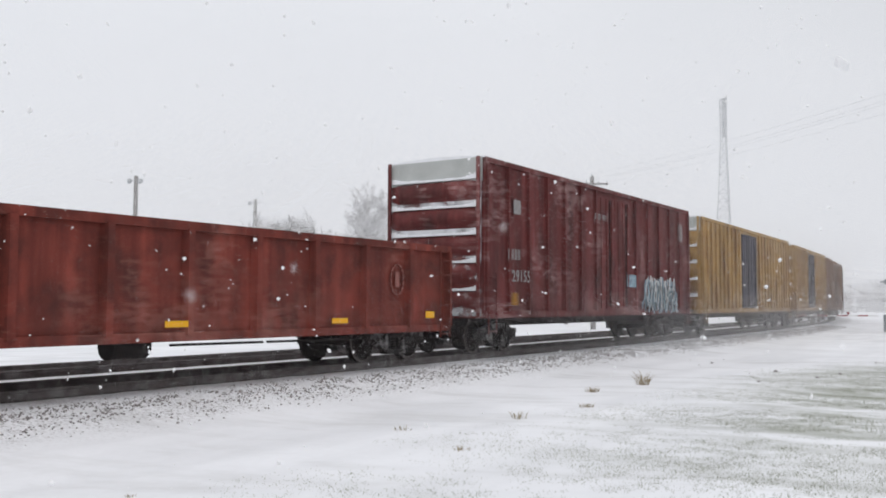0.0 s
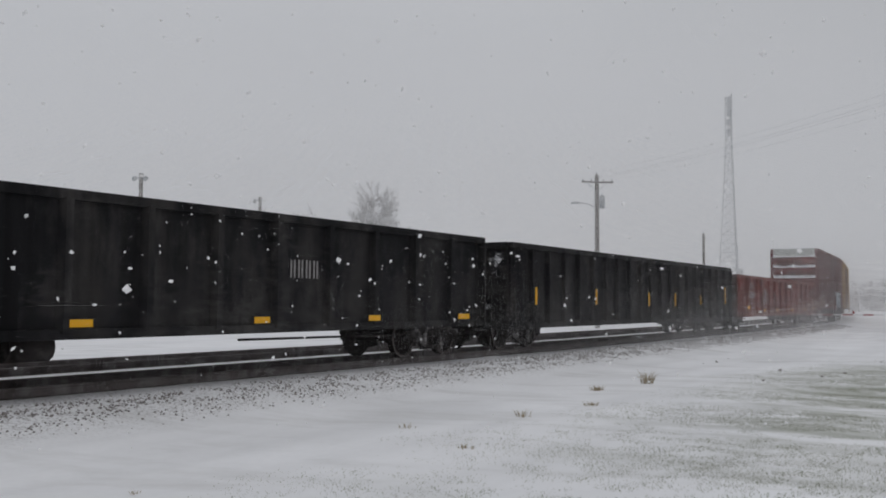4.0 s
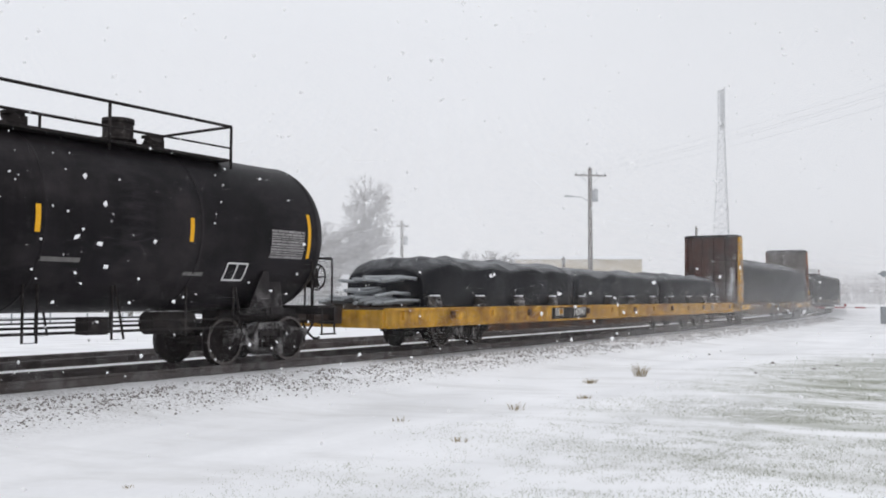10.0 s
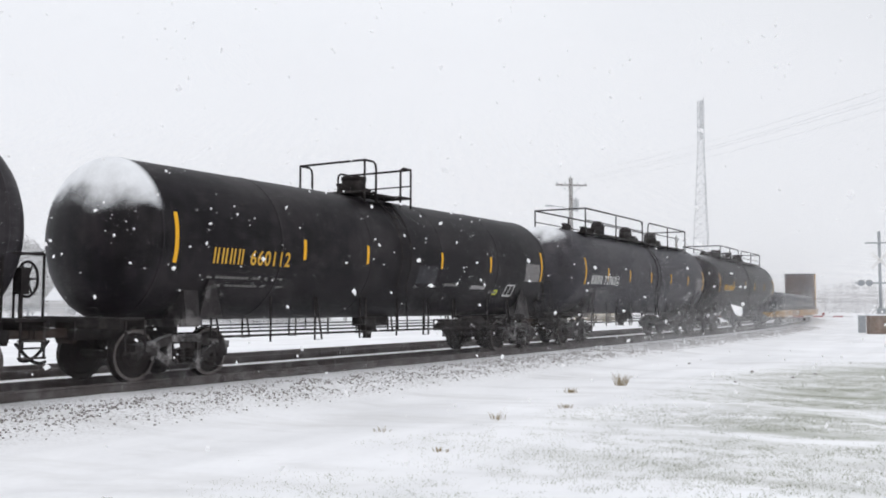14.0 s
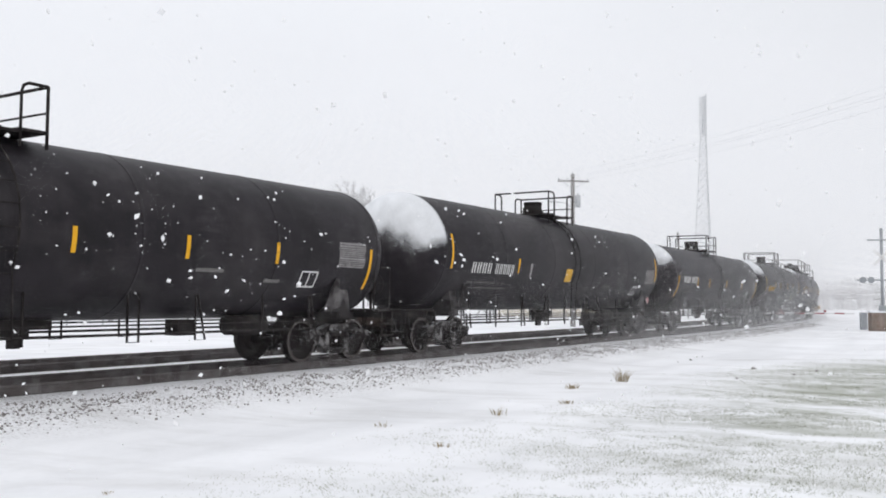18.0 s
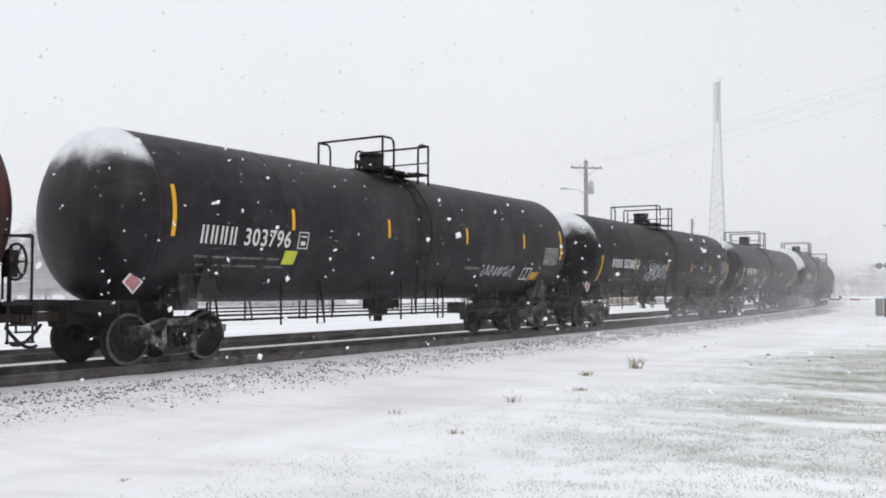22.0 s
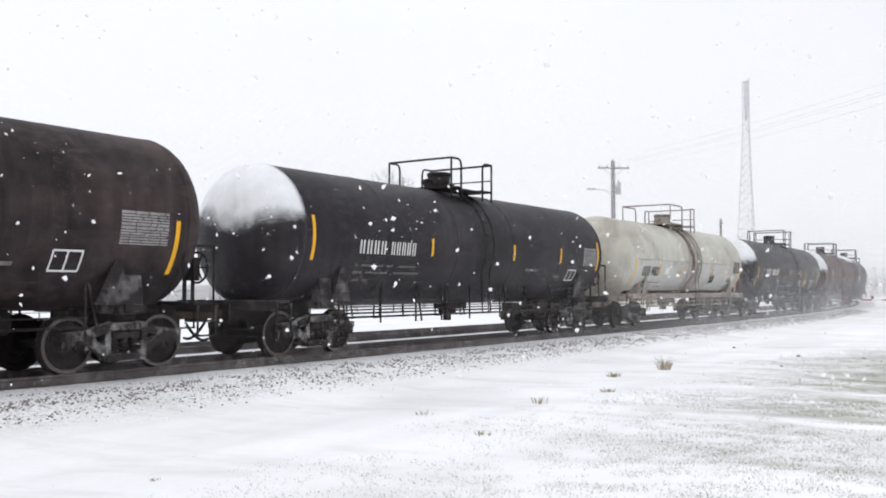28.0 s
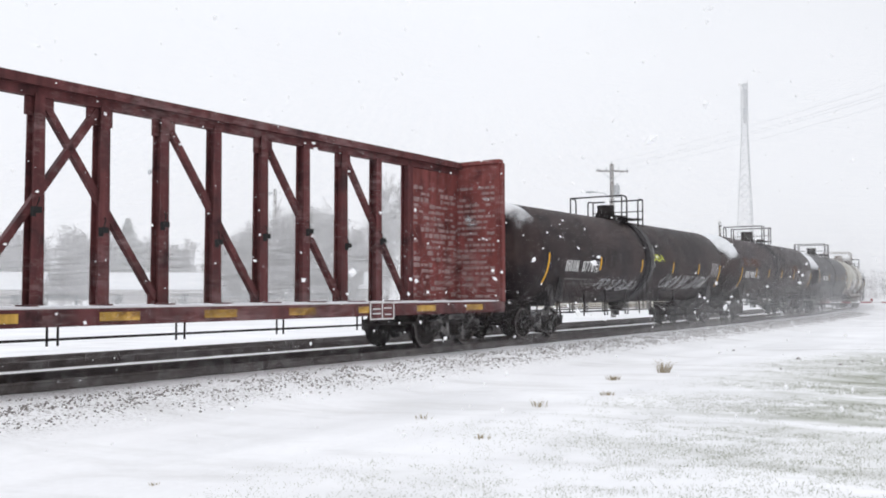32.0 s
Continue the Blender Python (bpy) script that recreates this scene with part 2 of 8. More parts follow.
M_BEAM_RED = mat("chalky_weathered_red", (0.215, 0.064, 0.060), 0.75, 0, 0.25, 1.2, 0.1, dirt=(0.085, 0.028, 0.028), dirt_amount=0.45, dirt_scale=1.2, streak=0.3, scuff=(0.36, 0.22, 0.215), scuff_amount=0.7)
M_BEAM_DARK = mat("maroon_beam_paint", (0.122, 0.040, 0.041), 0.7, 0, 0.3, 1.4, 0.1, dirt=(0.045, 0.019, 0.020), dirt_amount=0.5, dirt_scale=1.4, streak=0.35, snow_top=0.4, scuff=(0.30, 0.20, 0.20), scuff_amount=0.5)
M_SOOT = mat("grey_data_lines", (0.16, 0.155, 0.15), 0.7, 0, 0.25, 8, 0.0)
M_GREY_END = mat("galvanised_end_panel", (0.45, 0.47, 0.46), 0.6, 0.0, 0.1, 2.0, 0.05)
M_TRUCK = mat("dark_truck_steel", (0.0235, 0.0205, 0.0205), 0.8, 0, 0.4, 4.0, 0.15, dirt=(0.0805, 0.0713, 0.0690), dirt_amount=0.25, dirt_scale=3, spec=0.1)
M_TRUCK_BROWN = mat("rusty_truck_steel", (0.035, 0.024, 0.02), 0.8, 0, 0.4, 4.0, 0.15, dirt=(0.09, 0.07, 0.065), dirt_amount=0.25, dirt_scale=3)
M_FRAME = mat("frosted_truck_casting", (0.024, 0.021, 0.021), 0.85, 0, 0.4, 4.0, 0.2, dirt=(0.34, 0.33, 0.33), dirt_amount=0.36, dirt_scale=2.8, snow_top=0.45)
M_SADDLE = mat("frosted_saddle_plate", (0.026, 0.023, 0.024), 0.85, 0, 0.4, 3.0, 0.15, dirt=(0.20, 0.19, 0.19), dirt_amount=0.36, dirt_scale=1.6, snow_top=0.6)
M_LIME = mat("lime_yellow_label", (0.55, 0.58, 0.06), 0.5, 0, 0.1, 6, 0.0)
M_TANK_LOWER = mat("pale_grey_tank_belt", (0.50, 0.50, 0.475), 0.5, 0, 0.08, 1.0, 0.04, dirt=(0.27, 0.25, 0.22), dirt_amount=0.35, dirt_scale=1.0, stretch=(0.8, 1, 0.7), streak=0.06)
M_WHITE_FRAME = mat("stained_white_underframe", (0.30, 0.275, 0.25), 0.75, 0, 0.15, 2.0, 0.1, dirt=(0.13, 0.085, 0.06), dirt_amount=0.5, dirt_scale=1.6)
M_RIM = mat("scuffed_wheel_rim", (0.105, 0.092, 0.088), 0.5, 0.3, 0.3, 5.0, 0.1)
M_PLACARD = mat("faded_red_placard", (0.45, 0.20, 0.21), 0.6, 0, 0.15, 6, 0.0)
M_WHEEL = mat("wheel_steel", (0.016, 0.013, 0.0125), 0.7, 0.1, 0.3, 5.0, 0.1, spec=0.12)
M_RAIL = mat("rail_steel", (0.088, 0.076, 0.074), 0.65, 0.1, 0.35, 3.0, 0.1, dirt=(0.20, 0.19, 0.19), dirt_amount=0.4, dirt_scale=2.0, stretch=(1, 1, 1))
M_STRIPE = mat("yellow_reflector", (0.80, 0.42, 0.02), 0.45, 0, 0.08, 6, 0.0)
M_WHITE = mat("white_lettering", (0.68, 0.68, 0.67), 0.6, 0, 0.12, 8, 0.0)
M_GOLD = mat("gold_lettering", (0.62, 0.36, 0.05), 0.6, 0, 0.15, 8, 0.0)
M_PALE = mat("faded_lettering", (0.28, 0.27, 0.27), 0.7, 0, 0.25, 8, 0.0)
M_GRAFF = mat("pale_spray_paint", (0.33, 0.33, 0.34), 0.7, 0, 0.3, 6, 0.0)
M_GRAFF_BLUE = mat("blue_grey_spray_paint", (0.26, 0.36, 0.42), 0.7, 0, 0.4, 4, 0.0)
M_TARP = mat("black_tarpaulin", (0.0080, 0.0084, 0.0108), 0.55, 0, 0.4, 2.5, 0.45, fine=7, dirt=(0.0286, 0.0297, 0.0352), dirt_amount=0.4, streak=0.3, snow_top=0.42, spec=0.16)
M_WOODPOLE = mat("weathered_pole_wood", (0.14, 0.125, 0.115), 0.9, 0, 0.25, 4, 0.2, stretch=(6, 6, 0.4))
M_GALV = mat("galvanised_steel", (0.36, 0.38, 0.40), 0.6, 0.2, 0.12, 5, 0.05)
M_BARK = mat("bare_branches", (0.115, 0.105, 0.10), 0.95, 0, 0.3, 5, 0.0)
M_EVERGREEN = mat("snowy_evergreen", (0.10, 0.115, 0.10), 0.95, 0, 0.4, 3, 0.0, dirt=(0.5, 0.52, 0.53), dirt_amount=0.3)
M_TAN = mat("tan_metal_siding", (0.42, 0.36, 0.25), 0.7, 0, 0.1, 1.0, 0.05, stretch=(8, 8, 0.4))
M_HOUSE = mat("grey_siding", (0.30, 0.29, 0.285), 0.8, 0, 0.1, 1.0, 0.05)
M_DARKGLASS = mat("window_glass", (0.03, 0.035, 0.04), 0.1, 0, 0.2, 2, 0.0)
M_GRASS = mat("dead_grass", (0.27, 0.225, 0.15), 0.9, 0, 0.3, 20, 0.0, island=0.3)
M_GRASSGREEN = mat("winter_grass", (0.20, 0.215, 0.145), 0.9, 0, 0.3, 20, 0.0, island=0.3)
M_STONE = mat("ballast_stone", (0.20, 0.185, 0.18), 0.9, 0, 0.35, 8, 0.3, island=0.4)
M_CONC = mat("stained_concrete", (0.24, 0.20, 0.175), 0.9, 0, 0.2, 3, 0.15, dirt=(0.14, 0.09, 0.07), dirt_amount=0.5)
M_CROSS_RED = mat("red_gate_band", (0.30, 0.05, 0.05), 0.6, 0, 0.1, 5, 0.0)
M_CROSS_WHITE = mat("white_gate_band", (0.75, 0.75, 0.75), 0.6, 0, 0.1, 5, 0.0)
M_SIGNALBLACK = mat("matte_black", (0.02, 0.02, 0.02), 0.7, 0, 0.2, 5, 0.0)
M_RUBBER = mat("dark_hose", (0.012, 0.012, 0.012), 0.7, 0, 0.2, 6, 0.05)
M_TIE = mat("sleeper_timber", (0.06, 0.048, 0.04), 0.9, 0, 0.3, 6, 0.2)


def flake_material():
    """Loose snow crystals: white, lit through from every side."""
    m = bpy.data.materials.new("snowflake")
    m.use_nodes = True
    n, l = m.node_tree.nodes, m.node_tree.links
    n.remove(n["Principled BSDF"])
    d, t, mix = n.new("ShaderNodeBsdfDiffuse"), n.new("ShaderNodeBsdfTranslucent"), n.new("ShaderNodeMixShader")
    for q in (d, t):
        q.inputs["Color"].default_value = (0.965, 0.967, 0.975, 1)
    l.new(d.outputs[0], mix.inputs[1])
    l.new(t.outputs[0], mix.inputs[2])
    l.new(mix.outputs[0], n["Material Output"].inputs["Surface"])
    return m


M_FLAKE = flake_material()


def frost_material(level, x_edge, seed):
    """Wind-packed snow on a rounded end: thick above, thinning out in soft patches below."""
    m = mat("wind_packed_snow", (0.78, 0.80, 0.83), 0.9, 0, 0.08, 2.5, 0.4, fine=24)
    n, l = m.node_tree.nodes, m.node_tree.links
    out, b = n["Material Output"], n["Principled BSDF"]
    tc = n.new("ShaderNodeTexCoord")
    sep = n.new("ShaderNodeSeparateXYZ")
    l.new(tc.outputs["Object"], sep.inputs[0])
    mp = n.new("ShaderNodeMapping")
    mp.inputs["Location"].default_value = (seed * 3.7, seed * 1.9, 0)
    l.new(tc.outputs["Object"], mp.inputs["Vector"])
    ns = n.new("ShaderNodeTexNoise")
    ns.inputs["Scale"].default_value, ns.inputs["Detail"].default_value = 0.9, 5.0
    l.new(mp.outputs[0], ns.inputs["Vector"])
    sm = n.new("ShaderNodeMath")
    sm.operation = "MULTIPLY_ADD"
    sm.inputs[1].default_value = 1.5
    l.new(ns.outputs["Fac"], sm.inputs[0])
    l.new(sep.outputs["Z"], sm.inputs[2])
    hz = n.new("ShaderNodeMapRange")
    hz.interpolation_type = "SMOOTHSTEP"
    hz.inputs["From Min"].default_value, hz.inputs["From Max"].default_value = level + 0.45, level + 1.0
    l.new(sm.outputs[0], hz.inputs["Value"])
    ed = n.new("ShaderNodeMapRange")
    ed.interpolation_type = "SMOOTHSTEP"
    ed.inputs["From Min"].default_value, ed.inputs["From Max"].default_value = x_edge + 0.10, x_edge - 0.06
    l.new(sep.outputs["X"], ed.inputs["Value"])
    mu = n.new("ShaderNodeMath")
    mu.operation = "MULTIPLY"
    l.new(hz.outputs[0], mu.inputs[0])
    l.new(ed.outputs[0], mu.inputs[1])
    mu2 = n.new("ShaderNodeMath")
    mu2.operation = "MULTIPLY"
    mu2.inputs[1].default_value = 0.93
    l.new(mu.outputs[0], mu2.inputs[0])
    clear, mix = n.new("ShaderNodeBsdfTransparent"), n.new("ShaderNodeMixShader")
    l.new(mu2.outputs[0], mix.inputs["Fac"])
    l.new(clear.outputs[0], mix.inputs[1])
    l.new(b.outputs[0], mix.inputs[2])
    l.new(mix.outputs[0], out.inputs["Surface"])
    return m


def snow_patch_material(seed, cover=0.5, scale=1.1, stretch=(1, 1, 1), most=0.55):
    """Blown snow that sticks in patches: solid in the middle of a patch, nothing between."""
    m = mat("stuck_snow", (0.74, 0.76, 0.79), 0.9, 0, 0.1, 3, 0.4, fine=24)
    n, l = m.node_tree.nodes, m.node_tree.links
    out, b = n["Material Output"], n["Principled BSDF"]
    tc, mp, ns = n.new("ShaderNodeTexCoord"), n.new("ShaderNodeMapping"), n.new("ShaderNodeTexNoise")
    mp.inputs["Location"].default_value = (seed * 2.3, seed * 4.1, seed * 1.7)
    mp.inputs["Scale"].default_value = stretch
    l.new(tc.outputs["Object"], mp.inputs["Vector"])
    l.new(mp.outputs[0], ns.inputs["Vector"])
    ns.inputs["Scale"].default_value, ns.inputs["Detail"].default_value = scale, 6.0
    mr = n.new("ShaderNodeMapRange")
    mr.interpolation_type = "SMOOTHSTEP"
    mr.inputs["From Min"].default_value, mr.inputs["From Max"].default_value = 0.70 - 0.4 * cover, 0.90 - 0.4 * cover
    mr.inputs["To Max"].default_value = most
    l.new(ns.outputs["Fac"], mr.inputs["Value"])
    clear, mix = n.new("ShaderNodeBsdfTransparent"), n.new("ShaderNodeMixShader")
    l.new(mr.outputs[0], mix.inputs["Fac"])
    l.new(clear.outputs[0], mix.inputs[1])
    l.new(b.outputs[0], mix.inputs[2])
    l.new(mix.outputs[0], out.inputs["Surface"])
    return m


def grime_material(x0, reach, seed):
    """Rusty run-off on a pale shell: densest at x0, thinning out along the car in vertical runs."""
    m = mat("rusty_runoff", (0.13, 0.085, 0.062), 0.85, 0, 0.35, 2.0, 0.1)
    n, l = m.node_tree.nodes, m.node_tree.links
    out, b = n["Material Output"], n["Principled BSDF"]
    tc, sep, mp, ns = n.new("ShaderNodeTexCoord"), n.new("ShaderNodeSeparateXYZ"), n.new("ShaderNodeMapping"), n.new("ShaderNodeTexNoise")
    l.new(tc.outputs["Object"], sep.inputs[0])
    mp.inputs["Location"].default_value, mp.inputs["Scale"].default_value = (seed * 2.1, 0, 0), (4.0, 0.5, 0.5)
    l.new(tc.outputs["Object"], mp.inputs["Vector"])
    l.new(mp.outputs[0], ns.inputs["Vector"])
    ns.inputs["Scale"].default_value, ns.inputs["Detail"].default_value = 1.0, 6.0
    off, mag, near, mul = (n.new("ShaderNodeMath") for _ in range(4))
    off.operation, mag.operation, mul.operation = "SUBTRACT", "ABSOLUTE", "MULTIPLY"
    off.inputs[1].default_value = x0
    l.new(sep.outputs["X"], off.inputs[0])
    l.new(off.outputs[0], mag.inputs[0])
    near = n.new("ShaderNodeMapRange")
    near.interpolation_type = "SMOOTHSTEP"
    near.inputs["From Min"].default_value, near.inputs["From Max"].default_value = reach, 0.0
    l.new(mag.outputs[0], near.inputs["Value"])
    run = n.new("ShaderNodeMapRange")
    run.inputs["From Min"].default_value, run.inputs["From Max"].default_value, run.inputs["To Max"].default_value = 0.38, 0.70, 0.8
    l.new(ns.outputs["Fac"], run.inputs["Value"])
    l.new(near.outputs[0], mul.inputs[0])
    l.new(run.outputs[0], mul.inputs[1])
    clear, mix = n.new("ShaderNodeBsdfTransparent"), n.new("ShaderNodeMixShader")
    l.new(mul.outputs[0], mix.inputs["Fac"])
    l.new(clear.outputs[0], mix.inputs[1])
    l.new(b.outputs[0], mix.inputs[2])
    l.new(mix.outputs[0], out.inputs["Surface"])
    return m


# ---------------------------------------------------------------- mesh helpers
def bx(bm, cx, cy, cz, sx, sy, sz, turn=None):
    v = []
    for i in (-0.5, 0.5):
        for j in (-0.5, 0.5):
            for k in (-0.5, 0.5):
                p = Vector((i * sx, j * sy, k * sz))
                if turn is not None:
                    p = turn @ p
                v.append(bm.verts.new((p.x + cx, p.y + cy, p.z + cz)))
    for f in ((0, 1, 3, 2), (4, 6, 7, 5), (0, 4, 5, 1), (2, 3, 7, 6), (0, 2, 6, 4), (1, 5, 7, 3)):
        bm.faces.new([v[i] for i in f])
    return v


def cyl(bm, a, b, r, seg=8, r2=None):
    a, b = Vector(a), Vector(b)
    r2 = r if r2 is None else r2
    d = (b - a).normalized()
    u = d.orthogonal().normalized()
    w = d.cross(u)
    ring = []
    for c, rr in ((a, r), (b, r2)):
        ring.append([bm.verts.new(c + (u * math.cos(2 * math.pi * i / seg) + w * math.sin(2 * math.pi * i / seg)) * rr) for i in range(seg)])
    for i in range(seg):
        f = bm.faces.new((ring[0][i], ring[0][(i + 1) % seg], ring[1][(i + 1) % seg], ring[1][i]))
        f.smooth = True
    bm.faces.new(ring[0][::-1])
    bm.faces.new(ring[1])


def tube(bm, pts, r, seg=6):
    """One unbroken bent bar through the points."""
    p = [Vector(q) for q in pts]
    if len(p) == 2:
        return cyl(bm, p[0], p[1], r, seg)
    ring, u = [], None
    for i, c in enumerate(p):
        d = (p[min(i + 1, len(p) - 1)] - p[max(i - 1, 0)])
        d = d.normalized() if d.length > 1e-6 else Vector((0, 0, 1))
        u = d.orthogonal().normalized() if u is None else (u - d * u.dot(d)).normalized()
        w = d.cross(u)
        ring.append([bm.verts.new(c + (u * math.cos(2 * math.pi * k / seg) + w * math.sin(2 * math.pi * k / seg)) * r) for k in range(seg)])
    for a, b in zip(ring, ring[1:]):
        for k in range(seg):
            bm.faces.new((a[k], a[(k + 1) % seg], b[(k + 1) % seg], b[k])).smooth = True
    bm.faces.new(ring[0][::-1])
    bm.faces.new(ring[-1])


def lathe_x(bm, prof, cz, seg=48, y0=0.0):
    """Surface of revolution about the lengthwise axis; prof: (x, radius) rows."""
    rings = []
    for x, r in prof:
        if r < 1e-4:
            rings.append([bm.verts.new((x, y0, cz))])
        else:
            rings.append([bm.verts.new((x, y0 + r * math.cos(2 * math.pi * i / seg), cz + r * math.sin(2 * math.pi * i / seg))) for i in range(seg)])
    for p, q in zip(rings, rings[1:]):
        for i in range(seg):
            j = (i + 1) % seg
            if len(p) == 1:
                f = bm.faces.new((p[0], q[j], q[i]))
            elif len(q) == 1:
                f = bm.faces.new((p[i], p[j], q[0]))
            else:
                f = bm.faces.new((p[i], p[j], q[j], q[i]))
            f.smooth = True


def prism(bm, poly, a, b):
    """A polygon of (y, z) pulled along x from a to b."""
    p = [bm.verts.new((a, y, z)) for y, z in poly]
    q = [bm.verts.new((b, y, z)) for y, z in poly]
    n = len(poly)
    for i in range(n):
        bm.faces.new((p[i], p[(i + 1) % n], q[(i + 1) % n], q[i]))
    bm.faces.new(p[::-1])
    bm.faces.new(q)


def to_mesh(name, bm, material):
    bmesh.ops.recalc_face_normals(bm, faces=bm.faces[:])
    me = bpy.data.meshes.new(name)
    bm.to_mesh(me)
    bm.free()
    me.materials.append(material)
    return me


def part(name, bm, material, parent=None, label="", at=None):
    """One mesh object, under its thing or part."""
    me = bm if isinstance(bm, bpy.types.Mesh) else to_mesh(name, bm, material)
    ob = new(name, me)
    ob.parent = parent
    if at is not None:
        ob.matrix_basis = at
    if label:
        ob["label"] = label
    return ob


def empty(name, m=None):
    ob = new(name)
    if m is not None:
        ob.matrix_basis = m
    return ob


def B():
    return bmesh.new()


def boxed(*rows):
    bm = bmesh.new()
    for r in rows:
        bx(bm, *r)
    return bm


# ---------------------------------------------------------------- the line of the track
TRACK_STEP = 0.5
_s = np.arange(-470.0, 620.0, TRACK_STEP)
_c = np.clip(_s, 0, 115)
_h = 0.98964 + 4.752e-4 * np.minimum(_s, 115) + 3.796e-5 * _c * _c / 2
_x = np.concatenate([[0], np.cumsum(np.cos(_h[:-1]) * TRACK_STEP)])
_y = np.concatenate([[0], np.cumsum(np.sin(_h[:-1]) * TRACK_STEP)])
_i0 = int(np.argmin(abs(_s)))
_x -= _x[_i0]
_y += 25.497 - _y[_i0]


def on_track(s, w=0.0):
    """Place and heading at s metres along the near track, w metres to its far side."""
    x, y, h = (float(np.interp(s, _s, a)) for a in (_x, _y, _h))
    return x - math.sin(h) * w, y + math.cos(h) * w, h


def rolled(t):
    """How far the train has gone after t seconds."""
    return 0.88 * (13.7005 * t + 0.0055 * ((t - 16) ** 2 - 256))


# ---------------------------------------------------------------- ground
def ground_height(x, y):
    n = noise.noise(Vector((x * 0.11, y * 0.11, 3.1))) * 0.05 + noise.noise(Vector((x * 0.5, y * 0.5, 7.7))) * 0.018
    return -0.50 + n


def build_ground():
    bm = B()
    def axis(lo, hi, fine_lo, fine_hi, step):
        a = list(np.arange(fine_lo, fine_hi + step / 2, step))
        d, v = step, fine_hi
        while v < hi:
            d *= 1.25
            v += d
            a.append(min(v, hi))
        d, v = step, fine_lo
        while v > lo:
            d *= 1.25
            v -= d
            a.insert(0, max(v, lo))
        return a
    xs = axis(-1500, 1500, -14, 24, 0.35)
    ys = axis(-600, 2500, 3, 34, 0.35)
    grid = [[bm.verts.new((x, y, ground_height(x, y) if abs(x) < 60 and abs(y) < 90 else -0.5)) for y in ys] for x in xs]
    for i in range(len(xs) - 1):
        for j in range(len(ys) - 1):
            f = bm.faces.new((grid[i][j], grid[i + 1][j], grid[i + 1][j + 1], grid[i][j + 1]))
            f.smooth = True
    return tagged(part("ground", bm, M_GROUND), "snow-covered flat ground with thin grass showing through", "ground", kind="structure")


def turned(n, l, source, degrees, scale):
    """Coordinates turned first and stretched after, so that streaks can run in any direction."""
    r, k = n.new("ShaderNodeMapping"), n.new("ShaderNodeMapping")
    r.inputs["Rotation"].default_value = (0, 0, radians(degrees))
    k.inputs["Scale"].default_value = scale
    l.new(source, r.inputs["Vector"])
    l.new(r.outputs["Vector"], k.inputs["Vector"])
    return k.outputs["Vector"]


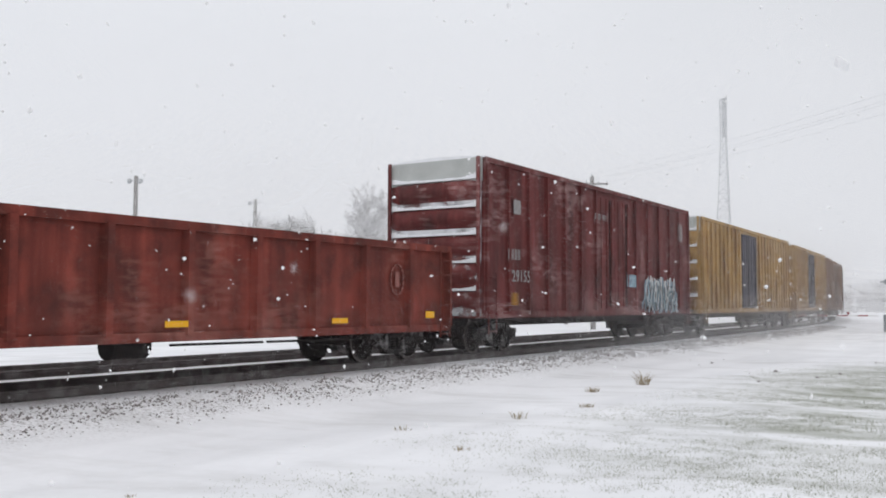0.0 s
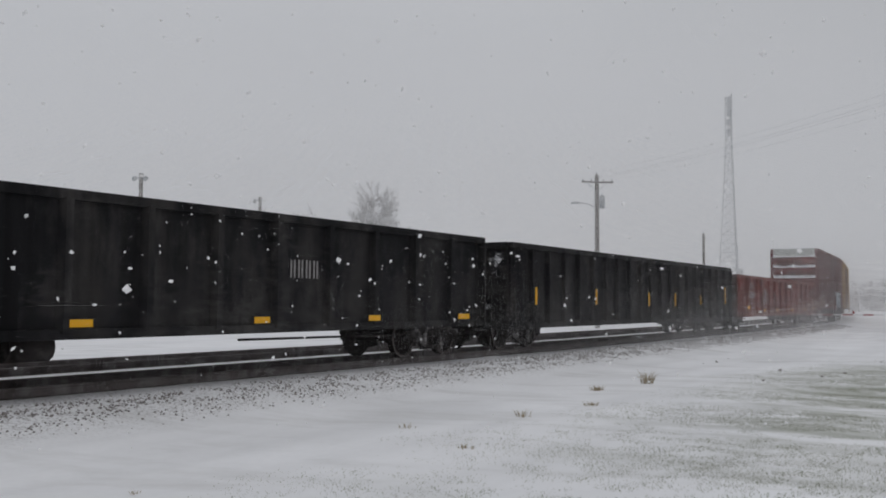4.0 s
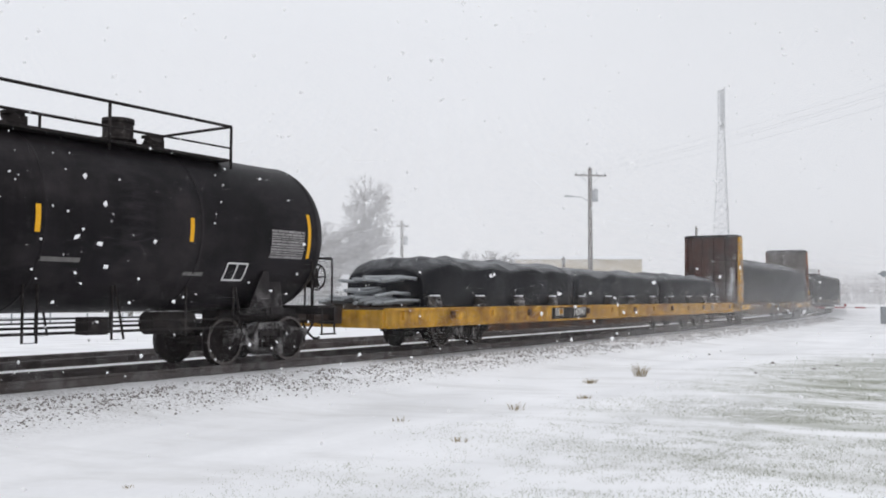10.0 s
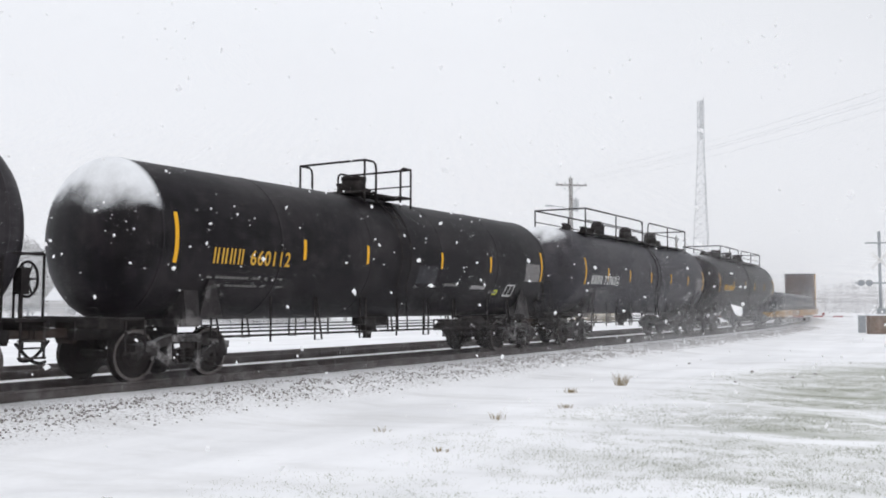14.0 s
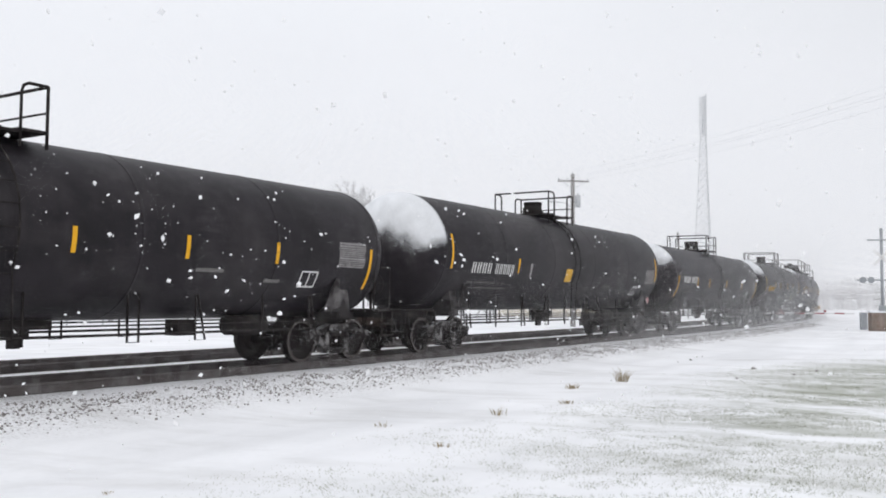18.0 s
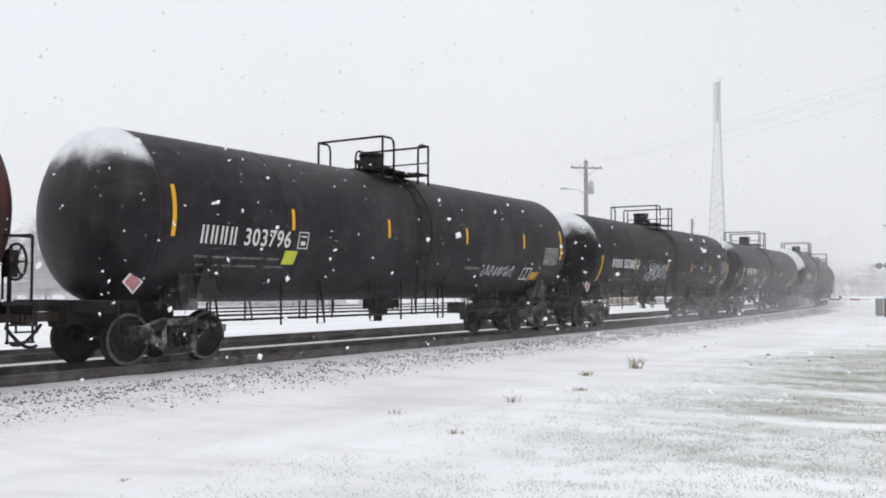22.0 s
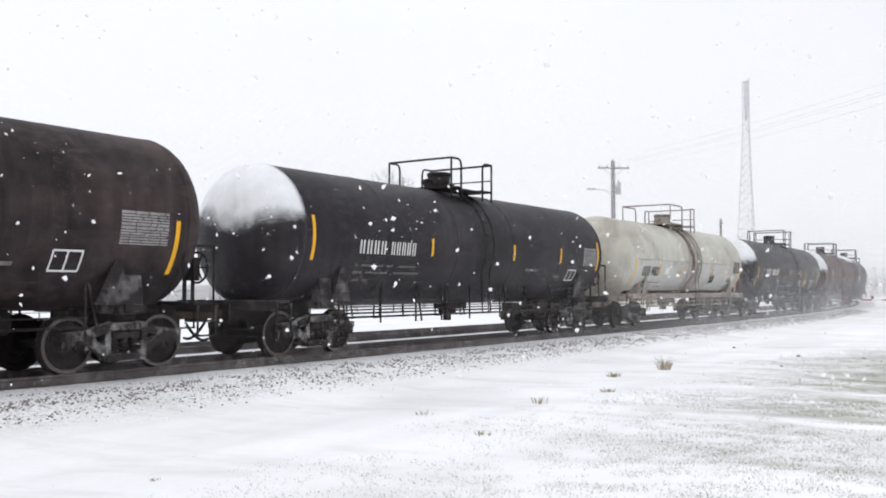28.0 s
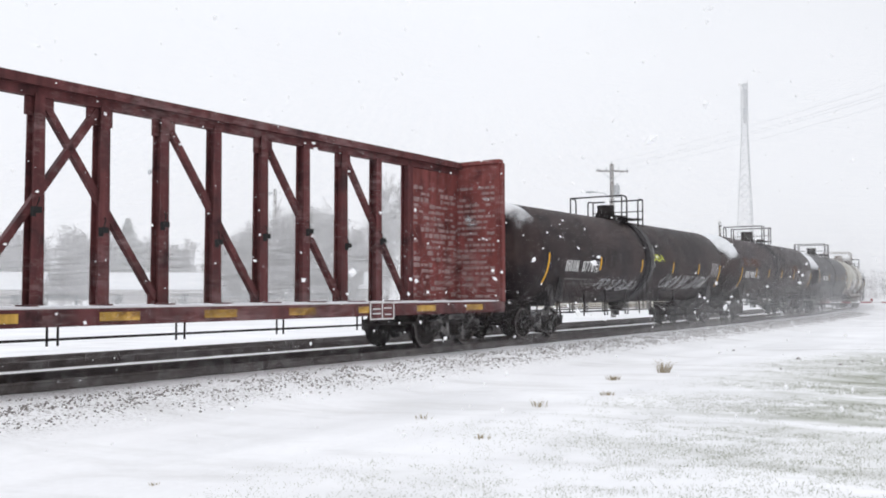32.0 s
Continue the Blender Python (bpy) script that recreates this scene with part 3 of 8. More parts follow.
def ground_material(speckle=False):
    m = mat("snowy_ballast" if speckle else "snowy_ground", (0.90, 0.91, 0.935), 0.85, 0, 0.05, 0.35, 0.3, fine=9)
    n, l = m.node_tree.nodes, m.node_tree.links
    b = n["Principled BSDF"]
    base = b.inputs["Base Color"].links[0].from_socket
    tc = n.new("ShaderNodeTexCoord")

    def noise_at(vector, scale, detail, rough=0.5):
        t = n.new("ShaderNodeTexNoise")
        t.inputs["Scale"].default_value, t.inputs["Detail"].default_value, t.inputs["Roughness"].default_value = scale, detail, rough
        l.new(vector, t.inputs["Vector"])
        return t

    def ranged(value, lo, hi, top=1.0):
        r = n.new("ShaderNodeMapRange")
        r.inputs["From Min"].default_value, r.inputs["From Max"].default_value, r.inputs["To Max"].default_value = lo, hi, top
        l.new(value, r.inputs["Value"])
        return r.outputs[0]

    def joined(kind, p, q):
        r = n.new("ShaderNodeMath")
        r.operation = kind
        for k, v in enumerate((p, q)):
            if isinstance(v, float):
                r.inputs[k].default_value = v
            else:
                l.new(v, r.inputs[k])
        return r.outputs[0]

    def blended(factor, p, q):
        r = n.new("ShaderNodeMix")
        r.data_type = "RGBA"
        l.new(factor, r.inputs["Factor"])
        l.new(p, r.inputs["A"])
        if isinstance(q, tuple):
            r.inputs["B"].default_value = q
        else:
            l.new(q, r.inputs["B"])
        return r.outputs["Result"]

    # bands drawn out along the track: thinner, greyer snow, and soft shading of drifts put into colour
    drift = noise_at(turned(n, l, tc.outputs["Object"], -57, (0.10, 0.62, 1)), 1.0, 6.0, 0.55)
    color = blended(ranged(drift.outputs["Fac"], 0.46, 0.72, 0.5), base, (0.69, 0.70, 0.72, 1))
    patch = noise_at(turned(n, l, tc.outputs["Object"], 12, (0.35, 1.0, 1)), 0.9, 8.0, 0.62)
    color = blended(ranged(patch.outputs["Fac"], 0.52, 0.74, 0.42), color, (0.50, 0.50, 0.49, 1))
    if speckle:
        # stones that the snow barely hides
        grit = noise_at(tc.outputs["Object"], 17.0, 4.0, 0.7)
        wide = noise_at(tc.outputs["Object"], 0.9, 3.0)
        sep = n.new("ShaderNodeSeparateXYZ")
        l.new(tc.outputs["Object"], sep.inputs[0])
        bare = joined("MULTIPLY", ranged(grit.outputs["Fac"], 0.50, 0.62, 0.75), ranged(wide.outputs["Fac"], 0.30, 0.62))
        color = blended(joined("MULTIPLY", bare, ranged(sep.outputs["Z"], -0.46, -0.34)), color, (0.28, 0.265, 0.26, 1))
        l.new(color, b.inputs["Base Color"])
        return m
    # mown rows of winter grass, bent by the wind, that the thin snow leaves bare; rut shading is coloured in with them
    warp = noise_at(tc.outputs["Object"], 0.16, 2.0)
    centred = n.new("ShaderNodeVectorMath")
    centred.operation = "MULTIPLY_ADD"
    centred.inputs[1].default_value, centred.inputs[2].default_value = (5.0, 8.0, 0), (-2.5, -4.0, 0)
    l.new(warp.outputs["Color"], centred.inputs[0])
    bent = n.new("ShaderNodeVectorMath")
    bent.operation = "ADD"
    l.new(tc.outputs["Object"], bent.inputs[0])
    l.new(centred.outputs[0], bent.inputs[1])
    streak = noise_at(turned(n, l, bent.outputs[0], 26, (0.17, 0.62, 1)), 1.0, 8.0, 0.62)
    fine = noise_at(tc.outputs["Object"], 9.0, 6.0, 0.72)
    side = n.new("ShaderNodeVectorMath")
    side.operation = "DOT_PRODUCT"
    l.new(tc.outputs["Object"], side.inputs[0])
    side.inputs[1].default_value = (0.8387, -0.5446, 0)
    sep = n.new("ShaderNodeSeparateXYZ")
    l.new(tc.outputs["Object"], sep.inputs[0])
    edge = joined("MULTIPLY", ranged(joined("ADD", side.outputs["Value"], joined("MULTIPLY", patch.outputs["Fac"], 3.0)), -5.2, -1.0), ranged(sep.outputs["Y"], 31.0, 24.0))
    lawn = ranged(edge, 0.05, 0.80)
    amount = joined("ADD", joined("MULTIPLY", streak.outputs["Fac"], 0.95), joined("MULTIPLY", fine.outputs["Fac"], 0.40))
    deep = joined("MULTIPLY", ranged(sep.outputs["Y"], 10.0, 17.0), 0.035)
    thin = joined("MAXIMUM", ranged(sep.outputs["Y"], 7.0, 15.0), 0.45)
    rows = joined("MULTIPLY", joined("MULTIPLY", ranged(joined("ADD", amount, deep), 0.60, 0.84, 0.95), lawn), thin)
    grass = n.new("ShaderNodeValToRGB")
    grass.color_ramp.elements[0].position, grass.color_ramp.elements[1].position = 0.3, 0.7
    grass.color_ramp.elements[0].color = (0.13, 0.142, 0.095, 1)
    grass.color_ramp.elements[1].color = (0.41, 0.43, 0.35, 1)
    l.new(fine.outputs["Fac"], grass.inputs["Fac"])
    color = blended(rows, color, grass.outputs["Color"])
    l.new(color, b.inputs["Base Color"])
    bp = n.new("ShaderNodeBump")
    bp.inputs["Strength"].default_value, bp.inputs["Distance"].default_value = 0.5, 0.05
    l.new(amount, bp.inputs["Height"])
    l.new(b.inputs["Normal"].links[0].from_socket, bp.inputs["Normal"])
    l.new(bp.outputs["Normal"], b.inputs["Normal"])
    return m


M_GROUND = ground_material()
M_BED = ground_material(speckle=True)
ground = build_ground()


def swept(bm, poly, s0, s1, step, closed=False, jitter=0.0):
    """A section of (w, z) points drawn along the track."""
    rows = []
    rnd = random.Random(5)
    for s in np.arange(s0, s1 + step / 2, step):
        row = []
        for w, z in poly:
            j = rnd.uniform(-jitter, jitter)
            x, y, _ = on_track(s, w + j)
            row.append(bm.verts.new((x, y, z + j * 0.15)))
        rows.append(row)
    n = len(poly)
    for p, q in zip(rows, rows[1:]):
        for i in range(n if closed else n - 1):
            f = bm.faces.new((p[i], p[(i + 1) % n], q[(i + 1) % n], q[i]))
            f.smooth = not closed


def build_trackbed():
    bm = B()
    top = -0.17
    sect = [(-6.6, -0.62), (-5.2, -0.535), (-4.5, -0.50), (-3.9, -0.468), (-3.3, -0.41), (-2.6, -0.30), (-2.0, -0.215), (-1.5, -0.19), (-0.85, top), (-0.6, -0.15), (0, -0.14), (0.6, -0.15), (0.85, top),
            (1.6, -0.19), (2.3, -0.20), (3.1, top), (3.35, -0.15), (3.96, -0.14), (4.56, -0.15), (4.8, top), (5.6, -0.2), (6.4, -0.30), (7.6, -0.62)]
    swept(bm, sect, -30, 100, 0.5, jitter=0.05)
    swept(bm, sect, 100, 500, 4.0)
    swept(bm, sect, -440, -30, 4.0)
    bed = tagged(part("ballast_bed", bm, M_BED), "snow-covered ballast bed of two railway tracks", "track bed", kind="structure")
    prof = [(-0.07, -0.178), (-0.07, -0.168), (-0.012, -0.15), (-0.012, -0.045), (-0.036, -0.036), (-0.036, -0.004), (-0.03, 0.0),
            (0.03, 0.0), (0.036, -0.004), (0.036, -0.036), (0.012, -0.045), (0.012, -0.15), (0.07, -0.168), (0.07, -0.178)]
    for w in (-0.7535, 0.7535, 3.2065, 4.7135):
        bm = B()
        swept(bm, [(w + a, b) for a, b in prof], -60, 140, 1.0, closed=True)
        swept(bm, [(w + a, b) for a, b in prof], 140, 500, 5.0, closed=True)
        swept(bm, [(w + a, b) for a, b in prof], -440, -60, 5.0, closed=True)
        tagged(part("rail", bm, M_RAIL), "dark steel running rail on snowy ballast", "rail", group="rails", kind="structure")
    return bed


build_trackbed()


def build_ballast_stones():
    bm = B()
    rnd = random.Random(11)
    n = 0
    while n < 13000:
        s = -20 + 75 * rnd.random() ** 1.25
        w = rnd.gauss(-2.2, 0.50)
        if not (-3.4 if s < -4 else -3.1) < w < -1.3 or noise.noise(Vector((s * 1.1, w * 2.6, 0))) < -0.42 + 0.5 * rnd.random():
            continue
        z = float(np.interp(w, [-3.9, -3.3, -2.6, -2.0, -1.5], [-0.468, -0.41, -0.30, -0.215, -0.19])) + 0.003
        x, y, h = on_track(s, w)
        r = 0.008 + 0.020 * rnd.random() ** 2.0
        q = Euler((rnd.random() * 6, rnd.random() * 6, rnd.random() * 6)).to_matrix()
        vs = []
        for d in ((1, 0, 0), (-1, 0, 0), (0, 1, 0), (0, -1, 0), (0, 0, 1), (0, 0, -1)):
            p = q @ (Vector(d) * r * rnd.uniform(0.7, 1.3))
            vs.append(bm.verts.new((x + p.x, y + p.y, z + p.z * 0.8 + r * 0.2)))
        for a in (0, 1):
            for b in (2, 3):
                for c in (4, 5):
                    bm.faces.new((vs[a], vs[b], vs[c]))
        n += 1
    tagged(part("ballast_stones", bm, M_STONE), "grey ballast stones showing through the snow on the shoulder", "ballast", kind="stuff")


build_ballast_stones()


# ---------------------------------------------------------------- rolling stock: shared meshes
WHEEL_R = 0.457
TRUCK_X = 0.889


def mesh_wheelset():
    bm = B()
    for sgn in (-1, 1):
        y = 0.7175 * sgn
        prof = [(-0.07, 0.12), (-0.075, 0.20), (-0.03, 0.24), (-0.03, 0.38), (-0.07, 0.40), (-0.07, WHEEL_R), (0.05, WHEEL_R + 0.004), (0.055, WHEEL_R + 0.028),
                (0.07, WHEEL_R + 0.028), (0.07, 0.39), (0.03, 0.36), (0.03, 0.24), (0.075, 0.2), (0.075, 0.12)]
        seg = 28
        rings = []
        for a, r in prof:
            yy = y - a * sgn
            rings.append([bm.verts.new((r * math.cos(2 * math.pi * i / seg), yy, r * math.sin(2 * math.pi * i / seg))) for i in range(seg)])
        for p, q in zip(rings, rings[1:]):
            for i in range(seg):
                bm.faces.new((p[i], p[(i + 1) % seg], q[(i + 1) % seg], q[i]))
        bm.faces.new(rings[0])
        bm.faces.new(rings[-1])
        # chalked marks and bolts that show the turning
        for k in range(3):
            a = k * 2.094
            bx(bm, 0.31 * math.cos(a), y - (-0.034) * sgn * -1, 0.31 * math.sin(a), 0.05, 0.012, 0.05)
        cyl(bm, (0, 0.79 * sgn, 0), (0, 1.10 * sgn, 0), 0.085, 12)
        for k in range(3):
            a = k * 2.094
            cyl(bm, (0.05 * math.cos(a), 1.09 * sgn, 0.05 * math.sin(a)), (0.05 * math.cos(a), 1.12 * sgn, 0.05 * math.sin(a)), 0.016, 6)
    cyl(bm, (0, -0.72, 0), (0, 0.72, 0), 0.08, 12)
    bmesh.ops.recalc_face_normals(bm, faces=bm.faces[:])
    me = to_mesh("wheelset", bm, M_WHEEL)
    me.materials.append(M_RIM)
    for f in me.polygons:
        c = f.center
        if abs(abs(c.y) - 0.7875) < 0.02 and math.hypot(c.x, c.z) > 0.40:
            f.material_index = 1
    return me


def mesh_side_frame():
    """Cast truck frame with its pedestals, arched top bar, sloping lower bar and spring window."""
    bm = B()
    y, t = 0, 0.16
    def bar(a, b, h):
        a, b = Vector((a[0], 0, a[1])), Vector((b[0], 0, b[1]))
        d = b - a
        ang = math.atan2(d.z, d.x)
        bx(bm, (a.x + b.x) / 2, y, (a.z + b.z) / 2, d.length + h * 0.5, t, h, Matrix.Rotation(-ang, 3, "Y"))
    for sg in (-1, 1):
        bar((sg * 1.08, 0.60), (sg * 0.62, 0.64), 0.13)
        bar((sg * 0.62, 0.64), (sg * 0.30, 0.74), 0.15)
        bar((sg * 0.72, 0.56), (sg * 0.32, 0.27), 0.14)
        bar((sg * 0.36, 0.70), (sg * 0.34, 0.26), 0.10)
        bx(bm, sg * 0.89, y, 0.54, 0.26, t + 0.03, 0.16)
        bx(bm, sg * 1.04, y, 0.46, 0.06, t, 0.16)
        bx(bm, sg * 0.74, y, 0.46, 0.06, t, 0.16)
    bx(bm, 0, y, 0.74, 0.66, t, 0.13)
    bx(bm, 0, y, 0.23, 0.74, t + 0.05, 0.11)
    return to_mesh("side_frame", bm, M_FRAME)


def mesh_spring():
    """One coil spring of the nest under the bolster."""
    bm = B()
    seg = 10
    prof = [(0.0, 0.285)] + [(r, 0.285 + 0.02 * k) for k, r in enumerate((0.075, 0.075, 0.055, 0.075, 0.075, 0.055, 0.075, 0.075, 0.055, 0.075, 0.075, 0.055, 0.075, 0.075))] + [(0.0, 0.545)]
    rings = [[bm.verts.new((r * math.cos(2 * math.pi * i / seg), r * math.sin(2 * math.pi * i / seg), z)) for i in range(seg)] for r, z in prof[1:-1]]
    for p, q in zip(rings, rings[1:]):
        for i in range(seg):
            bm.faces.new((p[i], p[(i + 1) % seg], q[(i + 1) % seg], q[i]))
    bm.faces.new(rings[0][::-1])
    bm.faces.new(rings[-1])
    return to_mesh("spring", bm, M_TRUCK)


def mesh_bolster():
    bm = boxed((0, 0, 0.66, 0.42, 2.0, 0.20), (0, 0, 0.80, 0.36, 0.5, 0.12), (0, -1.0, 0.60, 0.5, 0.14, 0.10), (0, 1.0, 0.60, 0.5, 0.14, 0.10))
    for sg in (-1, 1):
        bx(bm, 0.55 * sg, 0, 0.46, 0.09, 1.5, 0.10)
        for yy in (-0.72, 0.72):
            bx(bm, (TRUCK_X - WHEEL_R - 0.045) * sg, yy, 0.42, 0.05, 0.11, 0.30)
    return to_mesh("bolster", bm, M_TRUCK)


def mesh_coupler():
    bm = boxed((0.25, 0, 0.86, 0.62, 0.14, 0.16), (0.58, 0.03, 0.86, 0.18, 0.30, 0.28), (0.62, -0.13, 0.86, 0.16, 0.10, 0.26), (-0.02, 0, 0.86, 0.08, 0.46, 0.36))
    return to_mesh("coupler", bm, M_TRUCK_BROWN)


def mesh_hose():
    bm = B()
    pts = [(0.1 + 0.55 * (i / 8), -0.32, 0.72 - 0.34 * math.sin(math.pi * i / 8 * 0.62)) for i in range(9)]
    tube(bm, pts, 0.028, 6)
    return to_mesh("air_hose", bm, M_RUBBER)


ME_WHEELSET, ME_FRAME, ME_SPRINGS, ME_BOLSTER, ME_COUPLER, ME_HOSE = mesh_wheelset(), mesh_side_frame(), mesh_spring(), mesh_bolster(), mesh_coupler(), mesh_hose()
CARS = []


def start_car(name, u_front, u_rear, label, category, truck_in=2.3):
    """An Empty at railhead with its trucks, couplers and hoses; u: where its ends lie along the train."""
    L = u_front - u_rear
    car = tagged(empty(name), label, category, group="freight train")
    tc = L / 2 - truck_in
    wheels = []
    for sg in (1, -1):
        truck = part("truck", ME_BOLSTER, None, car, "cast steel freight truck", pose(sg * tc, 0, 0))
        for y in (-1.0, 1.0):
            fr = part("side_frame", ME_FRAME, None, truck, at=pose(0, y, 0))
            for x in (-0.2, 0.0, 0.2):
                part("spring", ME_SPRINGS, None, truck, at=pose(x, y, 0))
        for x in (-TRUCK_X, TRUCK_X):
            wheels.append((part("wheelset", ME_WHEELSET, None, truck, "steel wheel pair on its axle", pose(x, 0, WHEEL_R)), x))
        end = pose(sg * (L / 2 - 0.62), 0, 0, 0, 0, 0 if sg > 0 else 180)
        part("coupler", ME_COUPLER, None, car, "rusty knuckle coupler", end)
        part("air_hose", ME_HOSE, None, car, at=end)
    CARS.append((car, (u_front + u_rear) / 2, tc, wheels))
    return car, L


def letter_row(car, material, x0, y, z0, h, n, gap_after=(), curve=None, ratio=0.62):
    """A row of upright painted strokes, two for each character that stands there."""
    x = x0
    yy, lean = (y, 0.0) if curve is None else curve(z0)
    for i in range(n):
        wd = h * ratio * 0.66
        for dx in (0.17, 0.83) if h > 0.15 else (0.5,):
            bm = B()
            bx(bm, x + wd * dx, yy, z0, wd * (0.30 if h > 0.15 else 0.7), 0.006, h, Matrix.Rotation(lean, 3, "X"))
            part("letter_bar", bm, material, car)
        x += h * ratio + (h * 0.45 if i in gap_after else 0.0)


def number_mesh(text, h, material, shear=0.0, narrow=0.86):
    """Painted figures of height h, standing in the x-z plane, starting at x = 0."""
    cu = bpy.data.curves.new("painted_number", "FONT")
    cu.body, cu.extrude, cu.offset, cu.shear = text, 0.004, 0.012, shear
    cu.size = 1.0
    cu.space_character = 1.12
    tmp = bpy.data.objects.new("painted_number", cu)
    me = bpy.data.meshes.new_from_object(tmp)
    bpy.data.objects.remove(tmp)
    bpy.data.curves.remove(cu)
    co = [v.co.copy() for v in me.vertices]
    lo, hi, z0 = min(c.x for c in co), max(c.x for c in co), min(c.y for c in co)
    k = h / (max(c.y for c in co) - z0)
    for v, c in zip(me.vertices, co):
        v.co = ((c.x - lo) * k * narrow, -c.z, (c.y - z0) * k - h / 2)
    me.materials.clear()
    me.materials.append(material)
    return me, (hi - lo) * k * narrow


def graffiti(bm, x0, z0, wd, h, surf, seed, r=0.02, strokes=5):
    """Looping spray-paint scrawl that follows the surface; surf(z) gives y."""
    rnd = random.Random(seed)
    for k in range(strokes):
        px, ph = x0 + wd * (k + 0.2) / strokes, rnd.random() * 6
        f1, f2 = rnd.uniform(1.2, 2.4), rnd.uniform(2.0, 3.6)
        pts = []
        for i in range(22):
            a = i / 21
            x = px + wd / strokes * (a * 1.3 + 0.35 * math.sin(f1 * 6.28 * a + ph))
            z = z0 + h * 0.5 * math.sin(f2 * 3.14 * a + ph) * (0.6 + 0.4 * rnd.random())
            pts.append(Vector((x, surf(z) - 0.008, z)))
        for a, b in zip(pts, pts[1:]):
            d = (b - a)
            if d.length < 1e-4:
                continue
            nrm = Vector((0, -1, 0))
            side = d.cross(nrm).normalized() * r
            v = [bm.verts.new(p) for p in (a - side, a + side, b + side, b - side)]
            w = [bm.verts.new(p + Vector((0, 0.006, 0))) for p in (a - side, a + side, b + side, b - side)]
            bm.faces.new(v)
            bm.faces.new(w[::-1])
            for i in range(4):
                bm.faces.new((v[i], v[(i + 1) % 4], w[(i + 1) % 4], w[i]))


# ---------------------------------------------------------------- tank cars
TANK_R, TANK_Z = 1.50, 2.46


def tank_surface(z):
    d = max(-1.0, min(1.0, (z - TANK_Z) / TANK_R))
    return -TANK_R * math.sqrt(max(0.0, 1 - d * d))


def head_profile(half, depth=0.72, n=9):
    """Rear-to-front outline of the shell with rounded ends."""
    rows = []
    for i in range(n + 1):
        a = math.pi / 2 * i / n
        rows.append((-half - depth * math.cos(a), TANK_R * math.sin(a) ** 0.92))
    return rows


def wrap_patch(bm, x, wd, z0, z1, off=0.006, n=6):
    """A band painted on the near side of the shell."""
    rows = []
    for i in range(n + 1):
        z = z0 + (z1 - z0) * i / n
        d = (z - TANK_Z) / TANK_R
        c = math.sqrt(max(0, 1 - d * d))
        y, nz = -TANK_R * c, d
        rows.append([bm.verts.new((x + dx, y - c * o, z + nz * o)) for dx, o in ((-wd / 2, off), (wd / 2, off), (wd / 2, 0.0), (-wd / 2, 0.0))])
    for p, q in zip(rows, rows[1:]):
        for i in range(4):
            bm.faces.new((p[i], p[(i + 1) % 4], q[(i + 1) % 4], q[i]))
    bm.faces.new(rows[0])
    bm.faces.new(rows[-1][::-1])


